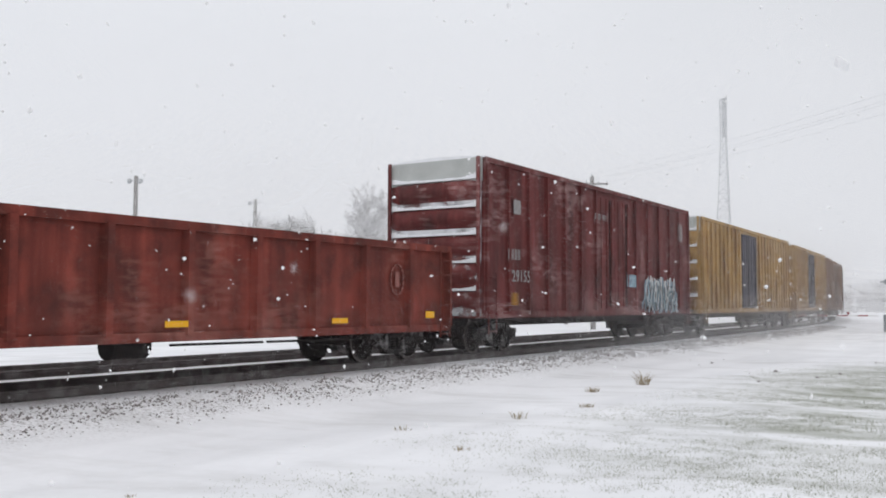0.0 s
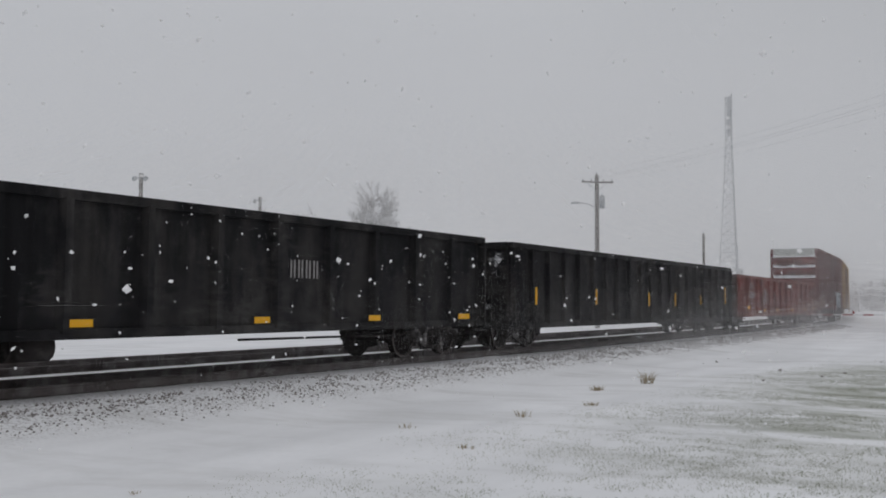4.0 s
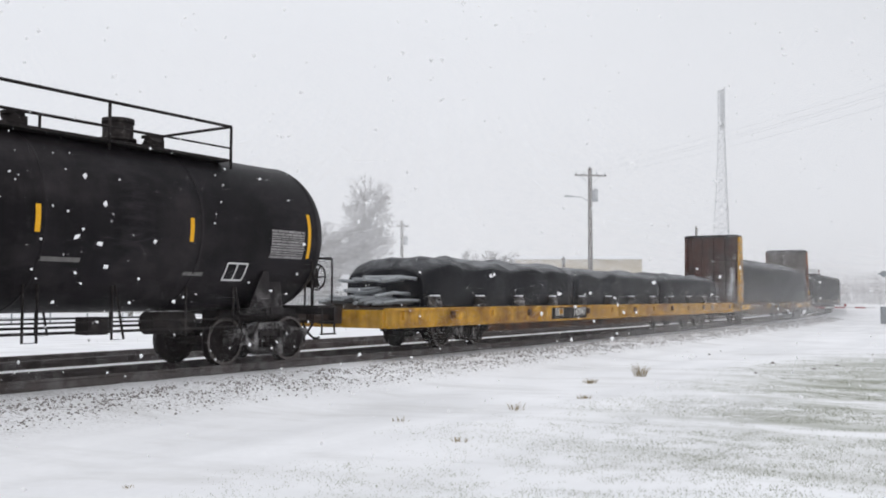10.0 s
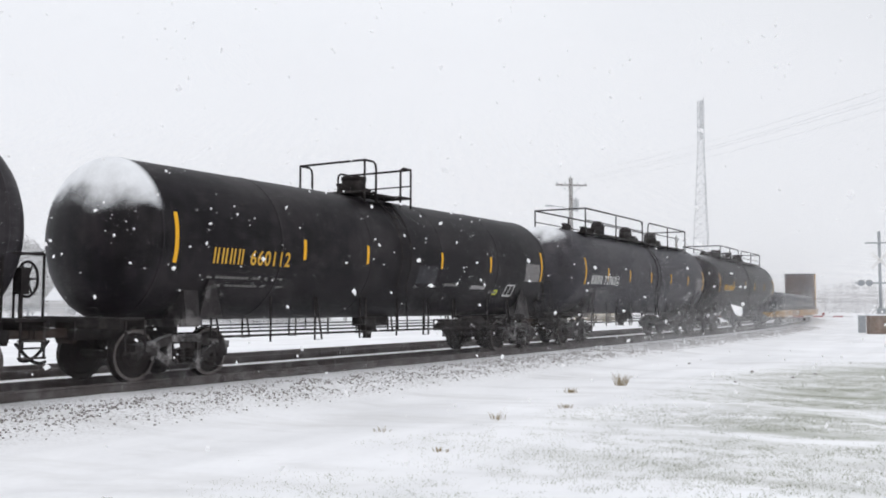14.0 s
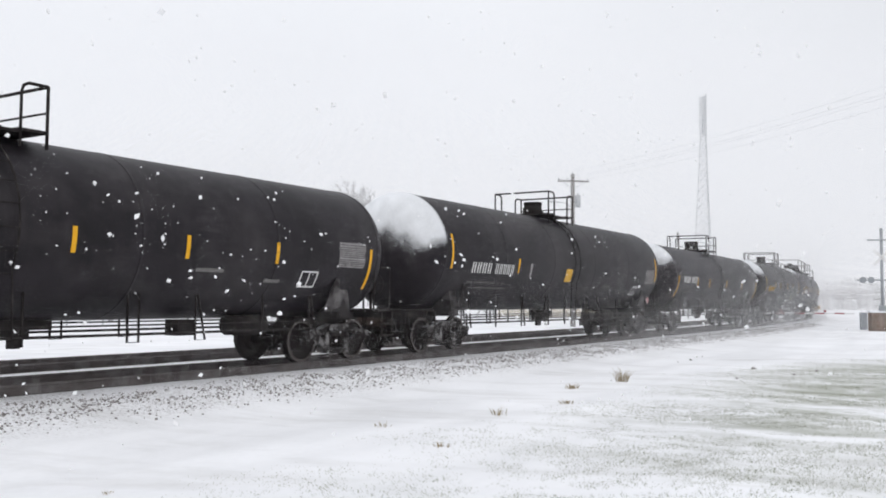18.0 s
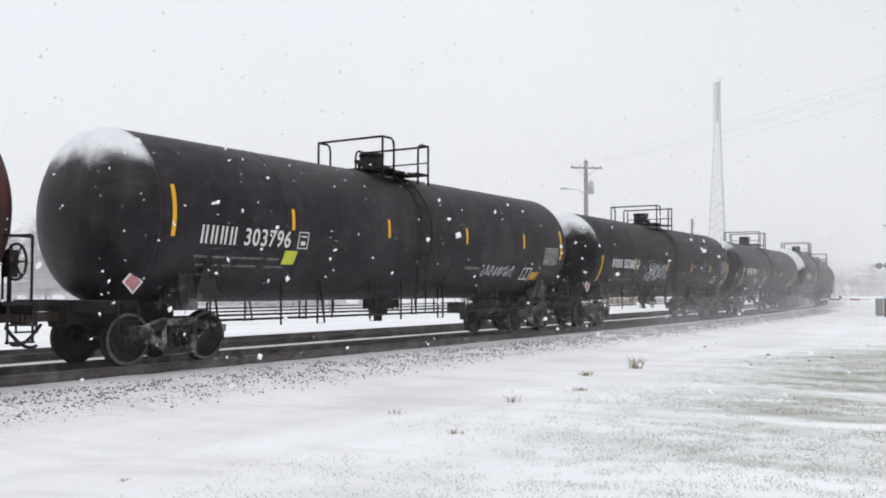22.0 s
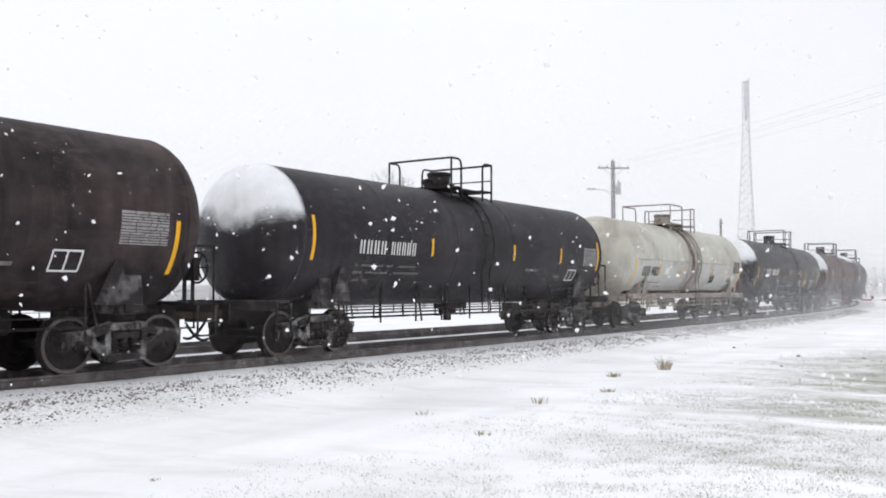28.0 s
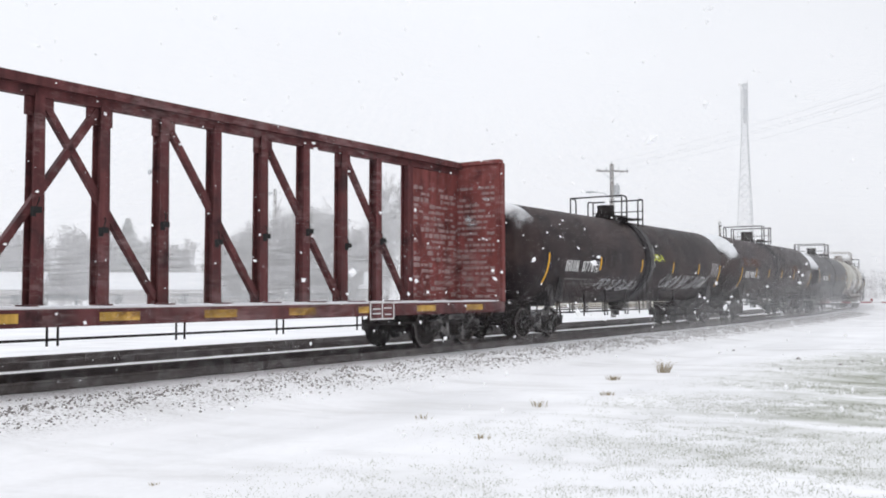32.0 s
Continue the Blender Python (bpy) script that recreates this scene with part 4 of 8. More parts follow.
def tank_car(u_front, u_rear, label, paint=None, rail="short", marks=M_WHITE, digits=(4, 5), mark_at=0.17, stripes=(0.02, 0.31, 0.43, 0.56, 0.70, 0.80, 0.89),
             graff=None, sticker=None, band=None, snow=0.6, seed=1, frame_paint=None, mark_h=0.30, jacket=None, dome_r=0.30, placard=False, patch=None, plat=0.0, long=(-5.0, 5.75, -0.1), band_z=(2.06, 2.29), shell=(1.50, 2.47), number="", span=None, mark_z=2.27, boxed_c=0.0, placards="", side_sills=False, round_domes=False, belt=False, back=0.98, rail_h=0.62):
    """A tank car: shell with rounded ends, stub sills, platform with railing and dome, side ladders, bands and lettering.
    Fractions along the car run from its rear to its front."""
    global TANK_R, TANK_Z
    TANK_R, TANK_Z = shell
    paint = paint or M_TANK
    frame_paint = frame_paint or M_TRUCK
    rnd = random.Random(seed)
    car, L = start_car("tank_car", u_front, u_rear, label, "tank car", 2.35)
    half = L / 2 - 0.72 - 0.72
    prof = head_profile(half)
    full = prof + [(x, TANK_R) for x in np.linspace(-half, half, 7)[1:-1]] + [(-x, r) for x, r in reversed(prof)]
    bm = B()
    lathe_x(bm, full, TANK_Z, 56)
    part("tank", bm, paint, car)
    fx = lambda f: -half + f * 2 * half
    # weld rings
    for f in (0.0, 0.2, 0.4, 0.6, 0.8, 1.0):
        bm = B()
        lathe_x(bm, [(fx(f) - 0.03, TANK_R - 0.01), (fx(f) - 0.025, TANK_R + 0.006), (fx(f) + 0.025, TANK_R + 0.006), (fx(f) + 0.03, TANK_R - 0.01)], TANK_Z, 56)
        part("weld_ring", bm, paint, car)
    if jacket:
        for f, wd, m in jacket:
            bm = B()
            lathe_x(bm, [(fx(f) - wd / 2, TANK_R), (fx(f) - wd / 2 + 0.02, TANK_R + 0.02 + 0.012 * (wd < 0.2)), (fx(f) + wd / 2 - 0.02, TANK_R + 0.02 + 0.012 * (wd < 0.2)), (fx(f) + wd / 2, TANK_R)], TANK_Z, 56)
            part("jacket_band", bm, m, car, "stained band round the shell")
    if belt:
        bm = B()
        lathe_x(bm, [(fx(0.22), TANK_R + 0.034), (fx(0.80), TANK_R + 0.034)], TANK_Z, 56)
        part("runoff_stain", bm, grime_material(fx(0.478), 1.5, seed), car, "rusty run-off below the dome")
    # snow that clings to the rear end
    if snow:
        bm = B()
        seg, n = 40, 10
        rows = []
        for i in range(n + 1):
            a = math.pi / 2 * 1.14 * i / n
            a2 = min(a, math.pi / 2)
            x, r = -half - 0.735 * math.cos(a2) + max(0.0, a - math.pi / 2) * 0.9, TANK_R * math.sin(a2) ** 0.92 + 0.016
            rows.append([bm.verts.new((x, r * math.cos(t), TANK_Z + r * math.sin(t))) for t in (math.pi * (1.24 * k / seg - 0.12) for k in range(seg + 1))])
        for p, q in zip(rows, rows[1:]):
            for k in range(seg):
                f = bm.faces.new((p[k], p[k + 1], q[k + 1], q[k]))
                f.smooth = True
        bmesh.ops.remove_doubles(bm, verts=bm.verts[:], dist=0.001)
        part("snow_cap", bm, frost_material(TANK_Z + TANK_R * (1 - snow * 1.05), -half, seed), car, "wind-packed snow on the rounded end")
    # underframe: stub sills, bolster saddles, platforms
    for sg in (-1, 1):
        xe = sg * (L / 2 - 2.35)
        bm = boxed((sg * (L / 2 - 1.75), 0, 0.90, 2.3, 0.52, 0.34))
        part("stub_sill", bm, frame_paint, car)
        bm = B()
        for yy in (-0.95, 0.95):
            prism(bm, [(yy - 0.35, 0.98), (yy + 0.35, 0.98), (yy * 1.1 + 0.16 * (1 if yy < 0 else -1), 1.52), (yy * 1.16 - 0.1 * (1 if yy < 0 else -1), 1.62)], xe - 0.17, xe + 0.17)
        bx(bm, xe, 0, 1.02, 0.5, 2.5, 0.14)
        part("saddle", bm, M_WHITE_FRAME if side_sills else M_SADDLE, car, "frosted tank saddle over the truck")
        # bracing web that runs up the shell beside the saddle
        for yy in (-1, 1):
            bm = B()
            v = [(xe - sg * 0.15, yy * 1.28, 1.10), (xe - sg * 0.75, yy * 1.28, 1.10), (xe - sg * 0.46, yy * (abs(tank_surface(1.82)) + 0.03), 1.82), (xe - sg * 0.32, yy * (abs(tank_surface(1.82)) + 0.03), 1.82)]
            p = [bm.verts.new((a, b, c)) for a, b, c in v]
            q = [bm.verts.new((a, b - yy * 0.03, c)) for a, b, c in v]
            for k in range(4):
                bm.faces.new((p[k], p[(k + 1) % 4], q[(k + 1) % 4], q[k]))
            bm.faces.new(p)
            bm.faces.new(q[::-1])
            part("saddle_web", bm, M_WHITE_FRAME if side_sills else M_SADDLE, car, "frosted triangular web plate")
        bm = boxed((sg * (L / 2 - 0.92), 0, 1.11, 0.55, 2.7, 0.05), (sg * (L / 2 - 0.68), 0, 1.02, 0.06, 2.8, 0.16))
        part("end_platform", bm, frame_paint, car)
        xr = sg * (L / 2 - 0.72)
        if sg > 0:
            for ya, yb in ((-1.32, -0.55), (1.32, 0.55)):
                bm = B()
                tube(bm, [(xr, ya, 1.1), (xr, ya, 2.11), (xr, ya * 0.97, 2.15), (xr, yb * 1.05, 2.15), (xr, yb, 2.11), (xr, yb, 1.1)], 0.022)
                part("end_railing", bm, frame_paint, car)
            bm = B()
            tube(bm, [(xr, -1.34, 2.12), (xr - sg * 0.70, -1.42, 2.12), (xr - sg * 0.75, -1.42, 2.07), (xr - sg * 0.75, -1.42, 1.1)], 0.022)
            part("end_railing", bm, frame_paint, car)
        # corner steps
        for yy in (-1.42, 1.42):
            bm = B()
            for xx in (-0.2, 0.2):
                cyl(bm, (sg * (L / 2 - 0.95) + xx, yy, 1.08), (sg * (L / 2 - 0.95) + xx, yy, 0.52), 0.02)
            for zz in (0.54, 0.8):
                bx(bm, sg * (L / 2 - 0.95), yy, zz, 0.42, 0.10, 0.03)
            part("corner_step", bm, M_TRUCK, car)
    bm = B()
    prism(bm, [(-0.9, 1.62), (-1.02, 1.54), (-0.45, 1.02), (0, 0.98)], -L / 2 + 2.55, -L / 2 + 2.65)
    part("brake_lever", bm, M_TRUCK, car)
    bm = B()
    xw = L / 2 - 0.66
    bx(bm, xw - 0.10, -0.8, 1.72, 0.14, 0.22, 0.42)
    cyl(bm, (xw - 0.10, -0.8, 1.1), (xw - 0.10, -0.8, 1.9), 0.035, 8)
    cyl(bm, (xw - 0.06, -0.8, 1.75), (xw + 0.03, -0.8, 1.75), 0.05, 10)
    ring = [(xw, -0.8 + 0.28 * math.cos(a), 1.75 + 0.28 * math.sin(a)) for a in np.linspace(0, 2 * math.pi, 25)]
    tube(bm, ring, 0.022, 6)
    for k in range(6):
        a = k * math.pi / 3
        cyl(bm, (xw, -0.8, 1.75), (xw, -0.8 + 0.27 * math.cos(a), 1.75 + 0.27 * math.sin(a)), 0.016, 5)
    part("brake_wheel", bm, M_TRUCK, car, "spoked hand brake wheel")
    if side_sills:
        for yy in (-1, 1):
            part("side_sill", boxed((0, yy * 1.38, 1.10, L - 1.9, 0.07, 0.16), (0, yy * 1.33, 1.19, L - 1.9, 0.17, 0.03)), M_WHITE_FRAME, car, "stained pale side sill")
    if belt:
        bm = B()
        wrap_patch(bm, -0.6, 2 * half * 0.86, 1.30, 2.42, 0.003, 10)
        part("jacket_belt", bm, M_TANK_LOWER, car, "pale grey lower jacket sheet")
        # the seam's thin shadow, laid on as a darker strip
        bm = B()
        wrap_patch(bm, -0.6, 2 * half * 0.86, 2.42, 2.438, 0.012, 1)
        part("jacket_seam_shade", bm, M_WHITE_FRAME, car, "jacket seam with its thin shadow as a darker strip")
        bm = B()
        wrap_patch(bm, 0.0, 2 * half * 0.97, 1.20, 1.32, 0.005, 2)
        part("grime_band", bm, M_RUST, car, "rusty grime along the bottom of the shell")
    # under-tank pipes, brake gear and side rails on hangers
    hang_y, hang_z = (1.36, 1.03) if side_sills else (1.08, TANK_Z - math.sqrt(TANK_R ** 2 - 1.08 ** 2) + 0.02)
    for yy in (-hang_y, hang_y):
        for zz, r in ((0.74, 0.025), (0.90, 0.016)):
            bm = B()
            tube(bm, [(-half * 0.80, yy, zz), (half * 0.80, yy, zz)], r)
            part("side_rod", bm, M_WHITE_FRAME if side_sills else M_TRUCK, car)
    for k in range(9):
        xx = -half * 0.78 + k * half * 1.56 / 8 + rnd.uniform(-0.25, 0.25)
        for yy in (-hang_y, hang_y):
            bm = B()
            path = [(xx, yy, hang_z), (xx, yy, 0.60)]
            if k % 3 != 1:
                path += [(xx + 0.24, yy, 0.60), (xx + (0.24 if k % 2 else 0.05), yy, hang_z)]
            tube(bm, path, 0.024)
            part("rod_hanger", bm, M_WHITE_FRAME if side_sills else M_TRUCK, car)
    bm = B()
    cyl(bm, (0.3, 0, 1.15), (0.3, 0, 0.72), 0.24, 14)
    cyl(bm, (0.3, 0, 0.74), (0.3, 0, 0.52), 0.11, 10)
    bx(bm, 0.3, -0.1, 0.95, 1.0, 0.4, 0.24)
    part("bottom_outlet", bm, frame_paint, car)
    bm = B()
    cyl(bm, (half * 0.55, -0.5, 0.84), (half * 0.55 + 1.0, -0.5, 0.84), 0.21, 12)
    part("brake_reservoir", bm, M_TRUCK, car)
    if not belt:
        # dusty road film along the belly, and a dull plate or two
        for f, wd, z0, z1 in ((0.62 + 0.1 * rnd.random(), 0.7, 1.86, 1.93), (0.80, 0.45, 1.70, 1.76)):
            bm = B()
            wrap_patch(bm, fx(f), wd, z0, z1, 0.005, 1)
            part("stencil_bar", bm, M_SOOT, car, "dull stencilled bar")
    part("brake_valve", boxed((half * 0.4, -0.55, 0.82, 0.4, 0.35, 0.3)), M_TRUCK, car)
    # top fittings
    top = TANK_Z + TANK_R
    if rail == "short":
        px0 = plat
        bm = boxed((px0 - (back + 0.52) / 2, 0, top + 0.02, back - 0.48, 2.0, 0.05), (px0 + 0.75, 0, top + 0.02, 0.5, 2.0, 0.05), (px0, -0.78, top - 0.02, 1.0, 0.44, 0.05), (px0, 0.78, top - 0.02, 1.0, 0.44, 0.05))
        part("walkway", bm, frame_paint, car)
        z0, z1 = top - 0.25, top + 0.76
        for sx in (-1, 1):
            bm = B()
            xe = px0 + (0.98 if sx > 0 else -back)
            tube(bm, [(xe, -1.0, z1), (xe, 1.0, z1)], 0.027)
            tube(bm, [(xe, -1.0, z1 - 0.42), (xe, 1.0, z1 - 0.42)], 0.018) if sx > 0 else None
            for yy in (-1.0, 1.0):
                cyl(bm, (xe, yy, z0), (xe, yy, z1), 0.027)
                xi = xe - sx * (0.46 if sx > 0 else back - 0.52)
                tube(bm, [(xe, yy, z1), (xi + sx * 0.12, yy, z1), (xi + sx * 0.03, yy, z1 - 0.05), (xi, yy, z1 - 0.16), (xi, yy, z0)], 0.027)
            part("handrail", bm, frame_paint, car)
        domes = ((px0 - 0.1, dome_r, 0.46),)
        bits = ((px0 + 0.38, 0.13, 0.25), (px0 + 0.68, 0.10, 0.18), (px0 - 0.6, 0.11, 0.26))
    else:
        a, b, mid = long
        bm = boxed(((a + b) / 2, -0.75, top - 0.13, b - a, 0.42, 0.05), ((a + b) / 2, 0.75, top - 0.13, b - a, 0.42, 0.05))
        part("walkway", bm, frame_paint, car)
        for yy in (-1.0, 1.0):
            for x0, x1 in ((a, mid - 0.36), (mid + 0.36, b)):
                bm = B()
                z0, z1 = top - 0.3, top + rail_h
                n = max(2, int((x1 - x0) / 2.1))
                for i in range(n + 1):
                    xx = x0 + (x1 - x0) * i / n
                    if (xx == x1 and x1 < b) or (xx == x0 and x0 > a):
                        continue
                    cyl(bm, (xx, yy, z0), (xx, yy, z1), 0.028)
                arc = [(0.24 * (1 - math.sin(a)), 0.24 * (1 - math.cos(a))) for a in np.linspace(0, math.pi / 2, 5)]
                if x1 < b:
                    tube(bm, [(x0, yy, z1)] + [(x1 - p, yy, z1 - q) for p, q in arc] + [(x1, yy, z0)], 0.028)
                    tube(bm, [(x0, yy, z1 - 0.42), (x1, yy, z1 - 0.42)], 0.018)
                else:
                    tube(bm, [(x1, yy, z1)] + [(x0 + p, yy, z1 - q) for p, q in arc] + [(x0, yy, z0)], 0.028)
                    tube(bm, [(x0, yy, z1 - 0.42), (x1, yy, z1 - 0.42)], 0.018)
                part("handrail", bm, frame_paint, car)
        bm = B()
        for xx in (a, b):
            tube(bm, [(xx, -1.0, top + rail_h), (xx, 1.0, top + rail_h)], 0.028)
        part("handrail", bm, frame_paint, car)
        domes = tuple((a + (b - a) * f, 0.27, 0.42) for f in (0.30, 0.56, 0.83))
        bits = tuple((a + (b - a) * f, 0.15, 0.24) for f in (0.04, 0.18, 0.24, 0.64, 0.9))
    for xx, r, h in domes:
        bm = B()
        if round_domes:
            zs = [(0.0, 0.8), (0.12, 0.82), (0.16, 1.0), (0.42, 1.0), (0.55, 0.86), (0.63, 0.55), (0.66, 0.1)]
            for (za, ra), (zb, rb) in zip(zs, zs[1:]):
                cyl(bm, (xx, 0, top - 0.05 + za), (xx, 0, top - 0.05 + zb), r * ra, 16, r * rb)
        else:
            cyl(bm, (xx, 0, top - 0.05), (xx, 0, top + h), r, 18)
            cyl(bm, (xx, 0, top + h - 0.04), (xx, 0, top + h + 0.05), r * 1.06, 18)
            cyl(bm, (xx, 0, top + 0.06), (xx, 0, top + 0.11), r * 1.22, 18)
        part("dome", bm, frame_paint, car, "valve housing on top of the shell")
    for xx, r, h in bits:
        bm = B()
        cyl(bm, (xx, rnd.uniform(-0.2, 0.2), top - 0.05), (xx, rnd.uniform(-0.1, 0.1), top + h), r, 10)
        bx(bm, xx, 0, top + h, r * 2.2, r * 1.2, 0.06)
        cyl(bm, (xx, 0, top + 0.04), (xx, 0, top + 0.09), r * 1.5, 10)
        cyl(bm, (xx + r * 0.9, -0.12, top), (xx + r * 0.9, -0.12, top + h * 0.8), r * 0.35, 8)
        part("valve", bm, frame_paint, car)
    # side ladders at mid car
    lx = plat if rail == "short" else long[2]
    for yy in (-1, 1):
        bm = B()
        for dx in (-0.2, 0.2):
            pts = [(lx + dx, yy * 1.45, 0.75)] + [(lx + dx, yy * (TANK_R + 0.07) * math.cos(t), TANK_Z + (TANK_R + 0.07) * math.sin(t)) for t in np.linspace(-0.45, 1.15, 8)]
            tube(bm, pts, 0.018, 5)
        for t in np.linspace(-0.5, 1.1, 8):
            p = [(lx + dx, yy * (TANK_R + 0.07) * math.cos(t), TANK_Z + (TANK_R + 0.07) * math.sin(t)) for dx in (-0.2, 0.2)]
            tube(bm, p, 0.012, 5)
        part("ladder", bm, frame_paint, car)
    # reflectors: long ones at the ends, short ones between
    for i, f in enumerate(stripes):
        end = i in (0,)
        bm = B()
        wrap_patch(bm, fx(f), 0.085, band_z[1] - 0.21 if not end else band_z[0] - 0.45, band_z[1] + 0.21 if not end else band_z[0] + 0.45)
        part("reflector", bm, M_STRIPE, car, "yellow reflective stripe")
    bm = B()
    wrap_patch(bm, fx(0.985), 0.085, band_z[0] - 0.45, band_z[0] + 0.45)
    part("reflector", bm, M_STRIPE, car, "yellow reflective stripe")
    # lettering
    surf = lambda z: (tank_surface(z) - 0.004, math.asin(max(-0.95, min(0.95, (z - TANK_Z) / TANK_R))) * -1)
    f0, f1 = span or (mark_at - 0.075, mark_at + 0.075)
    x0, full_w = fx(f0), fx(f1) - fx(f0)
    share, gap = {6: (0.40, 0.06), 5: (0.47, 0.06), 4: (0.485, 0.10)}[len(number) or 5]
    letter_row(car, marks, x0, 0, mark_z, mark_h, 4, (), surf, share * full_w / (4 * mark_h))
    xn, num_w = x0 + (share + gap) * full_w, (1 - share - gap) * full_w
    if not number:
        letter_row(car, marks, xn, 0, mark_z, mark_h, 5, (), surf, num_w / (5 * mark_h))
    y, lean = surf(mark_z)
    if number:
        me, w0 = number_mesh(number, mark_h, marks)
        for v in me.vertices:
            v.co.x *= num_w / w0
        part("painted_number", me, None, car, "large painted car number", pose(xn, y - 0.004, mark_z, math.degrees(lean), 0, 0))
    if boxed_c:
        bm = B()
        xb = fx(boxed_c)
        for zz in (mark_z - 0.17, mark_z + 0.15):
            wrap_patch(bm, xb, 0.30, zz, zz + 0.02, 0.006, 1)
        for dx in (-0.14, 0.14):
            wrap_patch(bm, xb + dx, 0.02, mark_z - 0.15, mark_z + 0.15, 0.006, 2)
        wrap_patch(bm, xb, 0.13, mark_z - 0.10, mark_z - 0.02, 0.006, 1)
        wrap_patch(bm, xb, 0.17, mark_z + 0.06, mark_z + 0.09, 0.006, 1)
        part("test_stencil", bm, marks, car, "small boxed stencil")
    for zz, n in ((mark_z - 0.40, 20), (mark_z - 0.55, 22), (mark_z - 0.72, 6)):
        bm = B()
        for j in range(n):
            if rnd.random() < 0.8:
                y, lean = surf(zz)
                bx(bm, x0 + j * 0.11, y, zz, 0.085, 0.006, 0.045, Matrix.Rotation(lean, 3, "X"))
        tagged(part("small_lettering", bm, M_SOOT, car, "faded data line as bars"), kind="stuff")
    bm = B()
    xp, wp = fx(0.945), 0.95
    zz = 2.08
    while zz < 2.60:
        hh = rnd.choice((0.022, 0.03, 0.045))
        x = xp - wp / 2
        while x < xp + wp / 2 - 0.05:
            w1 = min(rnd.uniform(0.12, 0.42), xp + wp / 2 - x)
            wrap_patch(bm, x + w1 / 2, w1 - 0.02, zz, zz + hh, 0.005, 1)
            x += w1
        zz += hh + 0.014
    tagged(part("data_panel", bm, M_SIGNALBLACK if belt else M_PALE, car, "pale stencilled data panel"), kind="stuff")
    bm = B()
    x0 = fx(0.865)
    for zz, hh in ((1.62, 0.03), (1.93, 0.03)):
        wrap_patch(bm, x0, 0.52, zz, zz + hh, 0.006, 1)
    for dx in (-0.25, 0.0, 0.25):
        wrap_patch(bm, x0 + dx, 0.03, 1.65, 1.93, 0.006, 2)
    part("test_stencil", bm, M_WHITE, car, "small white boxed stencil")
    if placard:
        placards += "r"
    for c in placards:
        x0 = fx(1.0) + 0.10 if c == "f" else fx(0.0) - 0.15
        holder = part("placard", boxed((x0, tank_surface(1.45) - 0.06, 1.45, 0.30, 0.014, 0.30, Matrix.Rotation(radians(45), 3, "Y"))), M_WHITE, car, "white and red diamond hazard placard")
        part("placard_face", boxed((x0, tank_surface(1.45) - 0.07, 1.45, 0.23, 0.010, 0.23, Matrix.Rotation(radians(45), 3, "Y"))), M_PLACARD, holder)
    if sticker:
        bm = B()
        wrap_patch(bm, fx(sticker[0]), sticker[1], sticker[2], sticker[2] + sticker[3], 0.006, 2)
        part("sticker", bm, sticker[4], car, "faded rectangular sticker")
    if patch:
        for f, wd, z0, z1, m in patch:
            bm = B()
            wrap_patch(bm, fx(f), wd, z0, z1, 0.004, 4)
            part("paint_patch", bm, m, car, "patch of differing paint on the shell")
    if graff:
        for f, z, wd, h, sd, *ink in graff:
            bm = B()
            graffiti(bm, fx(f), z, wd, h, tank_surface, sd, 0.024, max(5, int(wd * 1.6)))
            tagged(part("graffiti", bm, ink[0] if ink else M_GRAFF, car, "spray-painted scrawl on the shell"), kind="stuff")
    return car


# ---------------------------------------------------------------- gondolas, boxcars, flats
def ladder_part(car, x, y, z0, z1, out, wd=0.42, paint=None):
    bm = B()
    for dx in (-wd / 2, wd / 2):
        cyl(bm, (x + dx, y + out, z0), (x + dx, y + out, z1), 0.018, 6)
    n = int((z1 - z0) / 0.36)
    for i in range(n + 1):
        z = z0 + 0.08 + i * 0.36
        if z < z1:
            cyl(bm, (x - wd / 2, y + out, z), (x + wd / 2, y + out, z), 0.014, 6)
    part("ladder", bm, paint or M_TRUCK, car)


